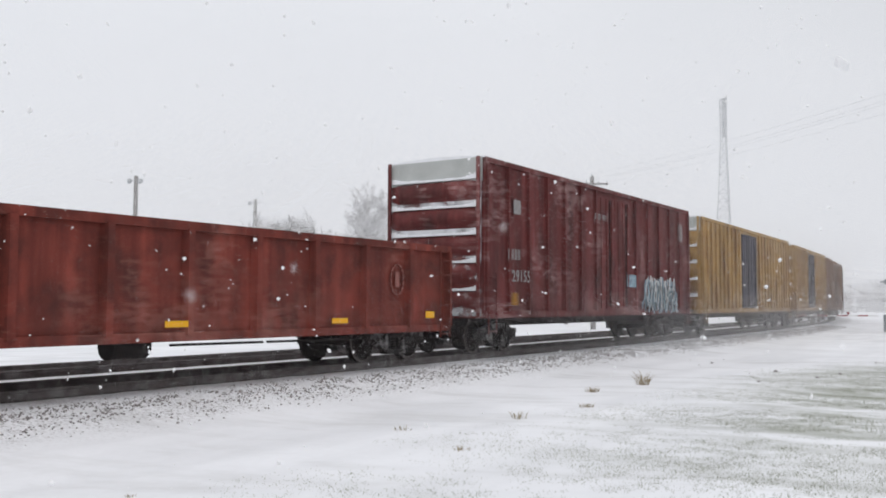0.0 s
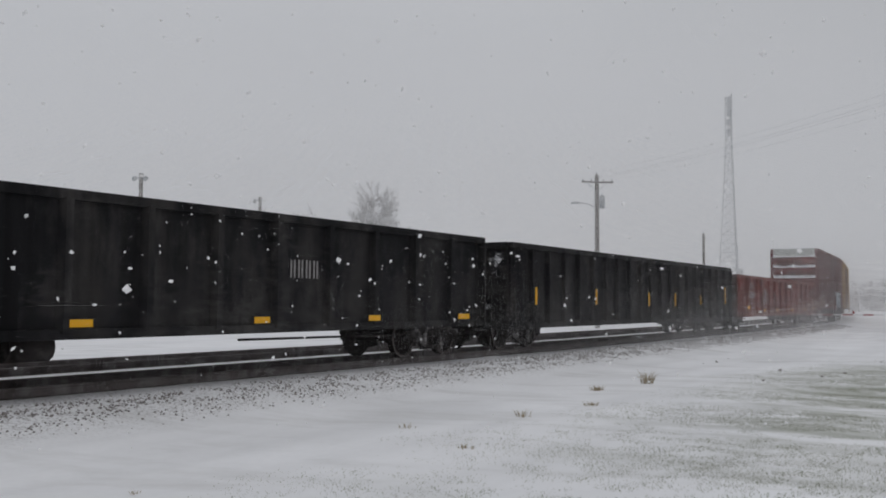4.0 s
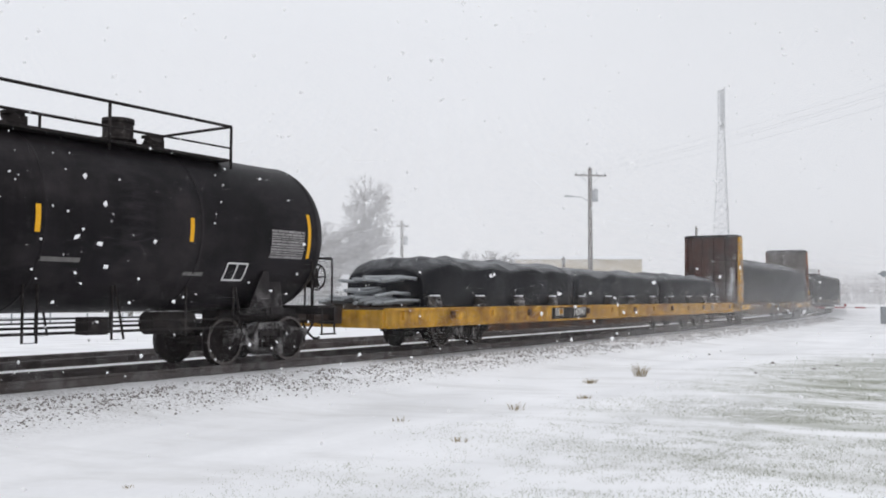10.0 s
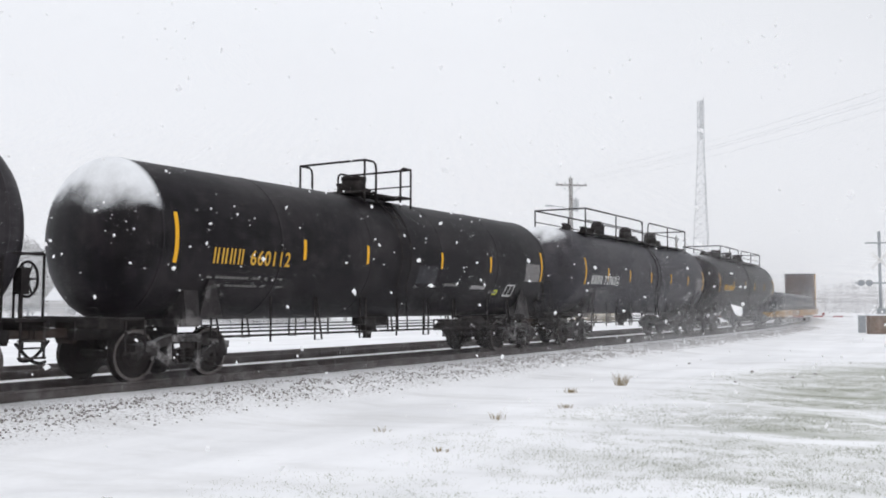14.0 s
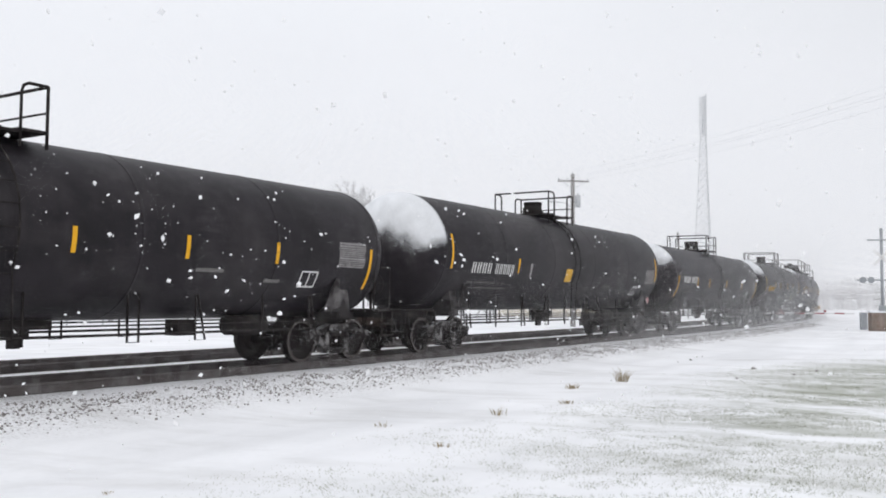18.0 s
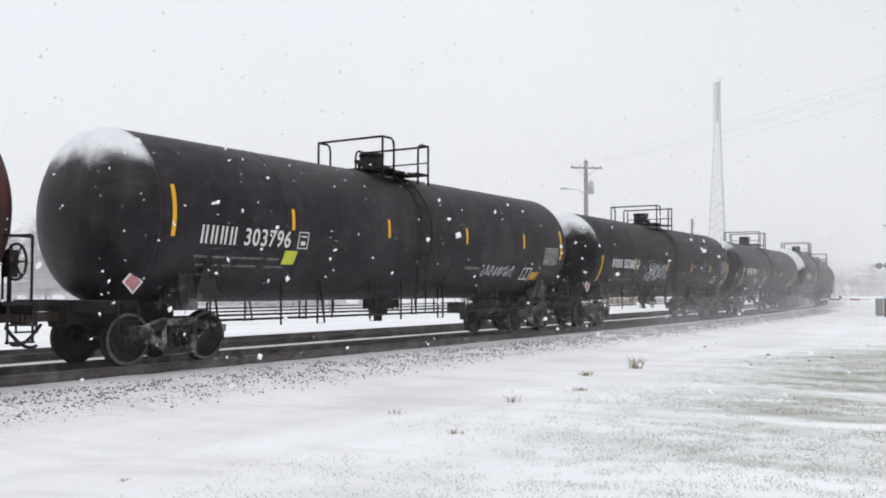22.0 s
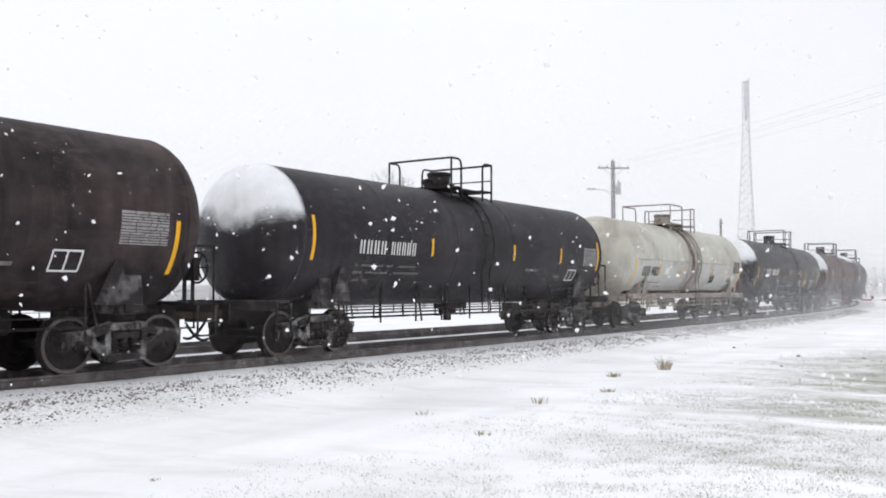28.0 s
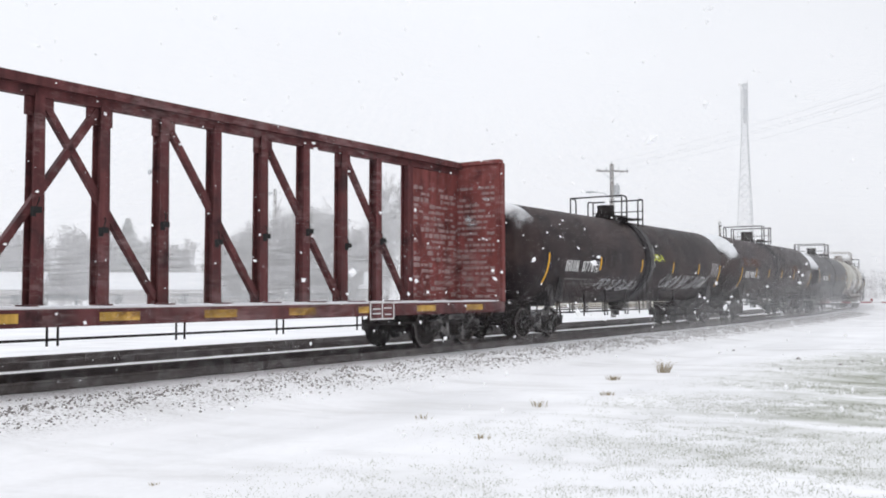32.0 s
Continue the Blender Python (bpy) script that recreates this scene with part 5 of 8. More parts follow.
def gondola(u_front, u_rear, label, paint, top=3.04, bottom=0.72, ribs=13, marks=M_WHITE, marks_rows=(), logo=(), plates=(), seed=1, plain=False, end_paint=None, end_snow=0.35, tanks=(0.58,), stake=0.12):
    car, L = start_car("gondola_car", u_front, u_rear, label, "gondola", 2.35)
    half = L / 2 - 0.77
    W = 1.48
    t = 0.05
    for sg, nm in ((-1, "side_wall"), (1, "side_wall")):
        bm = boxed((0, sg * (W + 0.03), top - 0.06, half * 2 + 0.06, 0.20, 0.16), (0, sg * (W + 0.04), bottom + 0.08, half * 2, 0.16, 0.16))
        # side sheets, dented between the stakes
        for face in (-1, 1):
            nx, nz = ribs * 5, 9
            rows = []
            for i in range(nx + 1):
                x = -half + 2 * half * i / nx
                row = []
                for k in range(nz + 1):
                    z = bottom + (top - bottom) * k / nz
                    d = 0.035 * abs(math.sin(math.pi * i / 5)) * math.sin(math.pi * k / nz) * (0.4 + 1.6 * noise.noise(Vector((x * 0.8, z * 1.3, seed))))
                    row.append(bm.verts.new((x, sg * (W + d) + face * t / 2, z)))
                rows.append(row)
            for p, q in zip(rows, rows[1:]):
                for k in range(nz):
                    f = bm.faces.new((p[k], p[k + 1], q[k + 1], q[k]))
                    f.smooth = True
        part(nm, bm, paint, car)
        n = ribs
        for i in range(n + 1):
            x = -half + 0.06 + (half * 2 - 0.12) * i / n
            for f, z, h, txt, m in marks_rows:
                xt = -half + f * 2 * half
                if isinstance(txt, str) and xt - 0.18 < x < xt + len(txt) * h * 0.66 + 0.12:
                    x = xt - 0.22 if x < xt + 0.4 else xt + len(txt) * h * 0.66 + 0.20
            bm = B()
            w0, d = stake, 0.14
            prism_pts = [(-w0, 0), (-w0 * 0.55, -d), (w0 * 0.55, -d), (w0, 0)]
            p = [bm.verts.new((x + a, sg * (W + t / 2 - b), bottom + 0.1)) for a, b in prism_pts]
            q = [bm.verts.new((x + a, sg * (W + t / 2 - b), top - 0.12)) for a, b in prism_pts]
            for k in range(4):
                bm.faces.new((p[k], p[(k + 1) % 4], q[(k + 1) % 4], q[k]))
            bm.faces.new(p[::-1])
            bm.faces.new(q)
            part("side_stake", bm, paint, car)
    for sg in (-1, 1):
        bm = boxed((sg * half, 0, (top + bottom) / 2, t, 2 * W - t, top - bottom), (sg * (half + 0.05), 0, top - 0.06, 0.16, 2 * W, 0.16))
        part("end_wall", bm, end_paint or paint, car)
        for zz in np.linspace(bottom + 0.35, top - 0.4, 4):
            part("end_rib", boxed((sg * (half + 0.07), 0, zz, 0.12, 2 * W - 0.3, 0.10)), end_paint or paint, car)
        if sg < 0 and end_snow:
            bm = boxed((-half - 0.137, 0, (top + bottom) / 2, 0.008, 2 * W - 0.1, top - bottom - 0.1))
            part("stuck_snow", bm, snow_patch_material(seed, end_snow, 1.5, (1, 1.3, 2.6)), car, "snow stuck to the end in patches")
        ladder_part(car, sg * (half - 0.35), -W, 0.55, top - 0.1, -0.20, paint=paint)
        bm = boxed((sg * (L / 2 - 1.4), 0, 0.86, 1.7, 0.5, 0.32))
        part("draft_sill", bm, M_TRUCK, car)
    bm = boxed((0, 0, 1.02, half * 2, 2 * W - 0.06, 0.08), (0, 0, 0.86, half * 2 - 2, 0.36, 0.30))
    part("floor", bm, paint, car)
    bm = boxed((-half * 0.28, -1.0, 0.80, 0.9, 0.3, 0.28), (0.2, -1.1, 0.84, 0.5, 0.3, 0.2), (half * 0.2, -1.3, 0.92, 2.2, 0.04, 0.05))
    part("brake_gear", bm, M_TRUCK, car)
    for f in tanks:
        xt = -half + f * 2 * half
        bm = B()
        cyl(bm, (xt - 0.38, -0.85, 0.62), (xt + 0.38, -0.85, 0.62), 0.23, 14)
        for dx in (-0.25, 0.25):
            bx(bm, xt + dx, -0.85, 0.80, 0.05, 0.40, 0.30)
        part("brake_reservoir", bm, M_TRUCK, car)
    bm = B()
    tube(bm, [(2.4, -1.2, 0.62), (half - 3.2, -1.2, 0.58), (half - 2.6, -1.2, 0.7)], 0.025)
    part("brake_rod", bm, M_TRUCK, car)
    rnd = random.Random(seed)
    yl = -W - t / 2 - 0.035
    for f, z, h, n, m in marks_rows:
        if isinstance(n, str):
            me, _ = number_mesh(n, h, m)
            part("painted_number", me, None, car, at=pose(-half + f * 2 * half, yl, z))
            continue
        letter_row(car, m, -half + f * 2 * half, yl, z, h, n)
    for f, wd, z, h in plates:
        bm = boxed((-half + f * 2 * half, -W - 0.17, z, wd, 0.012, h))
        part("reflector", bm, M_STRIPE, car, "yellow reflective plate")
    for f, z, wd, h, m in logo:
        bm = B()
        x0 = -half + f * 2 * half
        if m is M_GOLD:
            graffiti(bm, x0 - wd / 2, z + h / 4, wd, h * 0.45, lambda zz: -W - 0.175, 3, 0.018, 4)
            graffiti(bm, x0 - wd / 2, z - h / 4, wd, h * 0.45, lambda zz: -W - 0.175, 8, 0.018, 4)
            part("graffiti", bm, M_PALE, car, "small faded spray-painted scrawl")
            continue
        for a in range(14):
            t0, t1 = a / 14 * 6.283, (a + 0.8) / 14 * 6.283
            tube(bm, [(x0 + wd / 2 * math.cos(t0), yl, z + h / 2 * math.sin(t0)), (x0 + wd / 2 * math.cos(t1), yl, z + h / 2 * math.sin(t1))], 0.02, 4)
        bx(bm, x0, yl, z, wd * 0.3, 0.01, h * 0.5)
        part("emblem", bm, m, car, "faded round emblem")
    return car


def boxcar(u_front, u_rear, label, paint, top=5.27, bottom=0.98, door=None, door_at=0.5, ribs=16, end_paint=None, cap=None, seed=1, marks_rows=(), graff=None, snow=True, plates=()):
    car, L = start_car("boxcar", u_front, u_rear, label, "boxcar", 2.5)
    half = L / 2 - 0.95
    W = 1.52
    end_paint = end_paint or paint
    dw = 1.55 if door is not None else 1.5
    xd = -half + door_at * 2 * half
    for sg in (-1, 1):
        bm = boxed((0, sg * W, (top + bottom) / 2, half * 2, 0.06, top - bottom), (0, sg * (W + 0.03), top - 0.07, half * 2, 0.12, 0.14), (0, sg * (W + 0.03), bottom + 0.1, half * 2, 0.14, 0.2))
        part("side_wall", bm, paint, car)
        for i in range(ribs + 1):
            x = -half + 0.08 + (half * 2 - 0.16) * i / ribs
            if abs(x - xd) < dw:
                continue
            part("side_post", boxed((x, sg * (W + 0.07), (top + bottom) / 2, 0.10, 0.10, top - bottom - 0.3), (x, sg * (W + 0.036), (top + bottom) / 2, 0.22, 0.02, top - bottom - 0.3)), paint, car)
        # plug doors in pairs with rods
        for dx in (-dw / 2, dw / 2):
            bm = boxed((xd + dx, sg * (W + 0.07), (top + bottom) / 2 - 0.05, dw - 0.04, 0.07, top - bottom - 0.5))
            for k in (-0.45, 0.0, 0.45):
                bx(bm, xd + dx + k, sg * (W + 0.115), (top + bottom) / 2 - 0.05, 0.07, 0.03, top - bottom - 0.6)
            d = part("door", bm, door or paint, car, "corrugated sliding door")
            bm = B()
            cyl(bm, (xd + dx + 0.2, sg * (W + 0.15), bottom + 0.3), (xd + dx + 0.2, sg * (W + 0.15), top - 0.4), 0.022, 6)
            part("lock_rod", bm, M_TRUCK, d)
    for sg in (-1, 1):
        bm = boxed((sg * half, 0, (top + bottom) / 2, 0.06, 2 * W - 0.06, top - bottom))
        part("end_wall", bm, end_paint, car)
        zt = top - (0.72 if cap else 0.25)
        n = 5
        for k in range(n):
            zz = bottom + 0.45 + (zt - bottom - 0.6) * k / (n - 1)
            pitch = (zt - bottom - 0.6) / (n - 1)
            bm = B()
            rows = []
            for a in range(9):
                t = a / 8
                bulge = 0.15 * math.sin(math.pi * t)
                rows.append([bm.verts.new((sg * (half + 0.03 + bulge * (1 - max(0, abs(y) / W - 0.72) / 0.28)), y, zz + pitch * 0.80 * (t - 0.5))) for y in np.linspace(-W + 0.05, W - 0.05, 13)])
            for p, q in zip(rows, rows[1:]):
                for i in range(12):
                    f = bm.faces.new((p[i], p[i + 1], q[i + 1], q[i]))
                    f.smooth = True
            part("end_corrugation", bm, end_paint, car)
            if snow and sg < 0:
                bm = B()
                n2 = 22
                for i in range(n2):
                    y0 = -W + 0.08 + (2 * W - 0.16) * (i + 0.5) / n2
                    hgt = 0.05 + 0.05 * abs(noise.noise(Vector((y0 * 2, zz * 3, seed)))) + 0.17 * (abs(y0) / W) ** 6
                    bx(bm, sg * (half + 0.06), y0, zz + pitch * 0.40 + hgt / 2 - 0.02, 0.13, (2 * W - 0.16) / n2 + 0.002, hgt)
                part("snow_ledge", bm, M_SNOWCAP, car, "snow caught on the end ribs")
        if snow and sg < 0:
            bm = boxed((-half - 0.20, 0, bottom + 0.75, 0.008, 2 * W - 0.15, 1.4))
            part("stuck_snow", bm, snow_patch_material(seed, 0.30, 1.6, (1, 1, 1.5)), car, "snow stuck to the lower end")
            part("stuck_snow", boxed((-half - 0.036, 0, (top + bottom) / 2, 0.008, 2 * W - 0.08, top - bottom - 0.1)), snow_patch_material(seed + 3, 0.75, 0.8, (1, 1, 1), 0.8), car, "snow between the end ribs")
            for y in (-W + 0.06, W - 0.06):
                part("corner_post", boxed((-half - 0.17, y, (top + bottom) / 2, 0.05, 0.10, top - bottom)), end_paint, car)
        if cap:
            part("end_cap", boxed((sg * (half + 0.035), 0, top - 0.33, 0.05, 2 * W - 0.02, 0.64)), cap, car, "pale grey panel at the top of the end")
        ladder_part(car, sg * (half - 0.3), -W, 0.55, 2.2, -0.12, paint=paint)
        part("draft_sill", boxed((sg * (L / 2 - 1.5), 0, 0.86, 1.9, 0.5, 0.32)), M_TRUCK, car)
    bm = boxed((0, 0, bottom - 0.05, half * 2, 2 * W, 0.10), (0, 0, 0.84, half * 2 - 1, 0.4, 0.26), (0, -1.2, 0.9, dw * 2.4, 0.2, 0.14))
    part("underframe", bm, M_TRUCK, car)
    bm = B()
    prism(bm, [(-W - 0.05, top - 0.02), (W + 0.05, top - 0.02), (W + 0.05, top + 0.02), (0, top + 0.10), (-W - 0.05, top + 0.02)], -half - 0.05, half + 0.05)
    part("roof", bm, M_SNOWCAP if snow else paint, car, "low pitched roof dusted with snow")
    yl = -W - 0.036
    for f, z, h, n, m in marks_rows:
        if isinstance(n, str):
            me, _ = number_mesh(n, h, m)
            part("painted_number", me, None, car, at=pose(-half + f * 2 * half, yl - 0.078, z))
            continue
        letter_row(car, m, -half + f * 2 * half, yl - 0.078, z, h, n)
    for f, wd, z, h, m in plates:
        part("paint_patch", boxed((-half + f * 2 * half, yl - 0.075, z, wd, 0.012, h)), m, car, "patch of bare or faded paint")
    if graff:
        for f, z, wd, h, sd, m in graff:
            bm = B()
            graffiti(bm, -half + f * 2 * half, z, wd, h, lambda zz: -W - 0.125, sd, 0.035, 9)
            part("graffiti", bm, m, car, "block of spray-painted scrawl")
    return car


def tarp_load(name, x0, x1, z0, z1, hw, seed, label, peak=0.35, sag=0.10, ridge=1.25):
    """A tarpaulin drawn over a stacked load: rounded shoulders, sagging folds, gathered ends."""
    bm = B()
    nx, prof = max(8, int((x1 - x0) / 0.35)), []
    n = 22
    rows = []
    for i in range(nx + 1):
        f = i / nx
        x = x0 + (x1 - x0) * f
        e = min(f, 1 - f) * (x1 - x0)
        close = min(1.0, (e / 0.6)) ** 0.5 if e < 0.6 else 1.0
        row = []
        for k in range(n + 1):
            a = k / n
            # outline from near bottom up, across and down
            if a < 0.3:
                y, z = -hw, z0 + (z1 - z0 - peak) * a / 0.3
            elif a > 0.7:
                y, z = hw, z0 + (z1 - z0 - peak) * (1 - a) / 0.3
            else:
                b = (a - 0.3) / 0.4
                y = -hw + 2 * hw * b
                z = z1 - peak + peak * (1 - abs(2 * b - 1) ** ridge)
            nn = noise.noise(Vector((x * 0.9, y * 1.1 + a * 3, seed))) * sag + noise.noise(Vector((x * 3.1, a * 9, seed + 4))) * sag * 0.4
            nn += 0.18 * sag * math.sin(x * 2 * math.pi / 2.4 + seed)
            zz = z0 + (z - z0) * (0.72 + 0.28 * close) + nn * (0.4 if a < 0.12 or a > 0.88 else 1.0) * 0.8
            row.append(bm.verts.new((x, y * (0.93 + 0.07 * close) + nn * 0.4 * (1 if y > 0 else -1), max(zz, z0))))
        rows.append(row)
    for p, q in zip(rows, rows[1:]):
        for k in range(n):
            f = bm.faces.new((p[k], p[k + 1], q[k + 1], q[k]))
            f.smooth = True
    bm.faces.new(rows[0][::-1])
    bm.faces.new(rows[-1])
    return bm


def flatcar(u_front, u_rear, label, paint, bulkheads=(), deck=1.06, side_h=0.44, seed=1, truck_in=2.6, name="flat_car", black=(), marks=(), stakes=()):
    car, L = start_car(name, u_front, u_rear, label, "flat car", truck_in)
    half = L / 2 - 0.90
    W = 1.45
    part("deck", boxed((0, 0, deck - 0.05, half * 2, 2 * W, 0.10)), M_TIE, car, "worn timber deck")
    for sg in (-1, 1):
        base = M_SILL_RUST if bulkheads else paint
        part("side_sill", boxed((0, sg * (W + 0.03), deck - side_h / 2, half * 2, 0.06, side_h)), base, car)
        part("sill_flange", boxed((0, sg * (W + 0.09), deck - 0.03, half * 2, 0.058, 0.06)), base, car)
        part("sill_flange", boxed((0, sg * (W + 0.09), deck - side_h, half * 2, 0.058, 0.05)), base, car)
        if bulkheads:
            # what is left of the yellow paint: uneven panels between the stake pockets
            prnd = random.Random(seed + sg)
            x = -half + 0.1
            while x < half - 0.4:
                wd = min(prnd.choice((0.45, 0.8, 1.15, 1.6)), half - 0.1 - x)
                if prnd.random() < 0.68:
                    drop = prnd.choice((0.0, 0.0, 0.06))
                    part("sill_panel", boxed((x + wd / 2, sg * (W + 0.066), deck - side_h / 2 - drop / 2, wd - 0.06, 0.014, side_h - 0.12 - drop)), M_YELLOW_FRESH if prnd.random() < 0.13 else paint, car, "worn yellow sill panel")
                x += wd
        bm = B()
        ctr = half * 0.62
        v = [(-ctr - 1.4, deck - side_h), (-ctr, deck - side_h - 0.26), (ctr, deck - side_h - 0.26), (ctr + 1.4, deck - side_h)]
        p = [bm.verts.new((x, sg * (W - 0.45) - 0.03, z)) for x, z in v]
        q = [bm.verts.new((x, sg * (W - 0.45) + 0.03, z)) for x, z in v]
        for k in range(4):
            bm.faces.new((p[k], p[(k + 1) % 4], q[(k + 1) % 4], q[k]))
        bm.faces.new(p)
        bm.faces.new(q[::-1])
        part("fishbelly_sill", bm, M_SILL_RUST, car, "rusty deep centre sill")
        for i in range(14):
            x = -half + 0.7 + i * (2 * half - 1.4) / 13
            part("stake_pocket", boxed((x, sg * (W + 0.10), deck - side_h * 0.42, 0.15, 0.07, side_h * 0.40)), M_SILL_RUST if i % 2 else paint, car)
        part("end_sill", boxed((sg * half, 0, deck - 0.25, 0.10, 2 * W, 0.42)), paint, car)
        part("draft_sill", boxed((sg * (L / 2 - 1.7), 0, 0.86, 2.2, 0.55, 0.34)), M_TRUCK_BROWN, car)
    part("center_sill", boxed((0, 0, 0.92, half * 2 - 1, 0.5, 0.34)), M_RUST, car)
    for f, wd in black:
        part("paint_patch", boxed((-half + f * 2 * half, -W - 0.064, deck - side_h / 2, wd, 0.01, side_h - 0.02)), M_BLACK, car, "black painted panel on the sill")
    for f, z, h, n, m in marks:
        if isinstance(n, str):
            me, _ = number_mesh(n, h, m, 0.25)
            part("painted_number", me, None, car, at=pose(-half + f * 2 * half, -W - 0.075, z))
            continue
        letter_row(car, m, -half + f * 2 * half, -W - 0.085, z, h, n, (3,))
    for sg, hgt, pnt, slope in bulkheads:
        xe = sg * half
        xp = xe - sg * (0.42 + slope * 0.5)
        part("bulkhead_panel", boxed((xp, 0, (deck + hgt) / 2, 0.08, 2 * 1.30, hgt - deck)), M_BROWN_BULK, car, "rusty steel bulkhead panel")
        for k in range(5):
            y = -1.15 + 2.3 * k / 4
            part("bulkhead_rib", boxed((xp + sg * 0.12, y, (deck + hgt) / 2, 0.16, 0.09, hgt - deck - 0.1)), M_BROWN_BULK, car)
        if sg < 0:
            bm = boxed((xp - 0.206, 0, deck + (hgt - deck) * 0.42, 0.008, 2.3, (hgt - deck) * 0.8))
            part("stuck_snow", bm, snow_patch_material(9, 0.34, 0.9, (1, 1.8, 0.5)), car, "snow stuck to the bulkhead")
        if sg < 0:
            bm = B()
            xw = xe + 0.02
            tube(bm, [(xw, 0.62 + 0.27 * math.cos(a), 2.1 + 0.27 * math.sin(a)) for a in np.linspace(0, 2 * math.pi, 21)], 0.024, 6)
            for k in range(5):
                a = k * 2 * math.pi / 5
                cyl(bm, (xw, 0.62, 2.1), (xw, 0.62 + 0.26 * math.cos(a), 2.1 + 0.26 * math.sin(a)), 0.016, 5)
            cyl(bm, (xw, 0.62, 2.1), (xp - 0.05, 0.62, 2.1), 0.03, 8)
            cyl(bm, (xw + 0.10, 0.62, 0.9), (xw + 0.10, 0.62, 2.1), 0.035, 8)
            part("brake_wheel", bm, M_SADDLE, car, "frosted hand brake wheel on its stand")
            bm = boxed((xe - 0.12, 0, deck - 0.06, 0.30, 2.6, 0.05), (xe - 0.24, 0, deck - 0.22, 0.05, 2.6, 0.06))
            part("end_platform", bm, M_SADDLE, car, "frosted end platform")
        for zz in (hgt * 0.80,):
            part("bulkhead_girt", boxed((xp + sg * 0.10, 0, zz, 0.12, 2.5, 0.07)), M_RUST, car)
        nb = 15
        for k in range(nb):
            z = deck + 0.06 + (hgt - deck - 0.1) * (k + 0.5) / nb
            part("lining_board", boxed((xp - sg * 0.085, 0, z, 0.07, 2.56, (hgt - deck - 0.1) / nb - 0.012)), M_BOARD, car)
        bm = B()
        prism(bm, [(-1.42, hgt - 0.10), (-1.42, hgt - 0.02), (-1.20, hgt + (0.08 if sg > 0 else 0.02)), (1.20, hgt + (0.08 if sg > 0 else 0.02)), (1.42, hgt - 0.02), (1.42, hgt - 0.10)], min(xp - sg * 0.16, xp + sg * 0.30), max(xp - sg * 0.16, xp + sg * 0.30))
        part("bulkhead_cap", bm, M_BLACK, car, "dark cap along the bulkhead top")
        for y in (-1.37, 1.37):
            bm = B()
            v = [(xe, deck - 0.05), (xe - sg * (0.74 if slope else 0.95), deck - 0.05), (xe - sg * (0.84 if slope else 0.72), hgt - 0.08), (xe - sg * (0.06 + slope if slope else 0.14), hgt - 0.08)]
            p = [bm.verts.new((x, y - 0.05, z)) for x, z in v]
            q = [bm.verts.new((x, y + 0.05, z)) for x, z in v]
            for k in range(4):
                bm.faces.new((p[k], p[(k + 1) % 4], q[(k + 1) % 4], q[k]))
            bm.faces.new(p)
            bm.faces.new(q[::-1])
            part("bulkhead_post", bm, pnt if y < 0 or slope else M_BROWN_BULK, car, "braced side post of the bulkhead")
            if slope and y < 0:
                part("paint_patch", boxed((xe - sg * 0.42, y - 0.056, deck + 0.62, 0.34, 0.012, 0.26)), M_YELLOW_FRESH, car, "yellow patch on the rusty post")
            if y < 0 and sg < 0:
                bm = B()
                for k in range(7):
                    zz = deck + 0.45 + k * 0.42
                    tube(bm, [(xe + 0.10, y - 0.05, zz), (xe + 0.10, y - 0.12, zz), (xe + 0.50, y - 0.12, zz), (xe + 0.50, y - 0.05, zz)], 0.014, 5)
                part("grab_iron", bm, M_GALV, car)
                bm = boxed((xe + 0.60, y - 0.055, (deck + hgt) / 2 - 0.4, 0.42, 0.008, hgt - deck - 1.2))
                part("stuck_snow", bm, snow_patch_material(5, 0.6, 1.2, (1.6, 1, 0.5)), car, "snow stuck to the post")
    return car, half


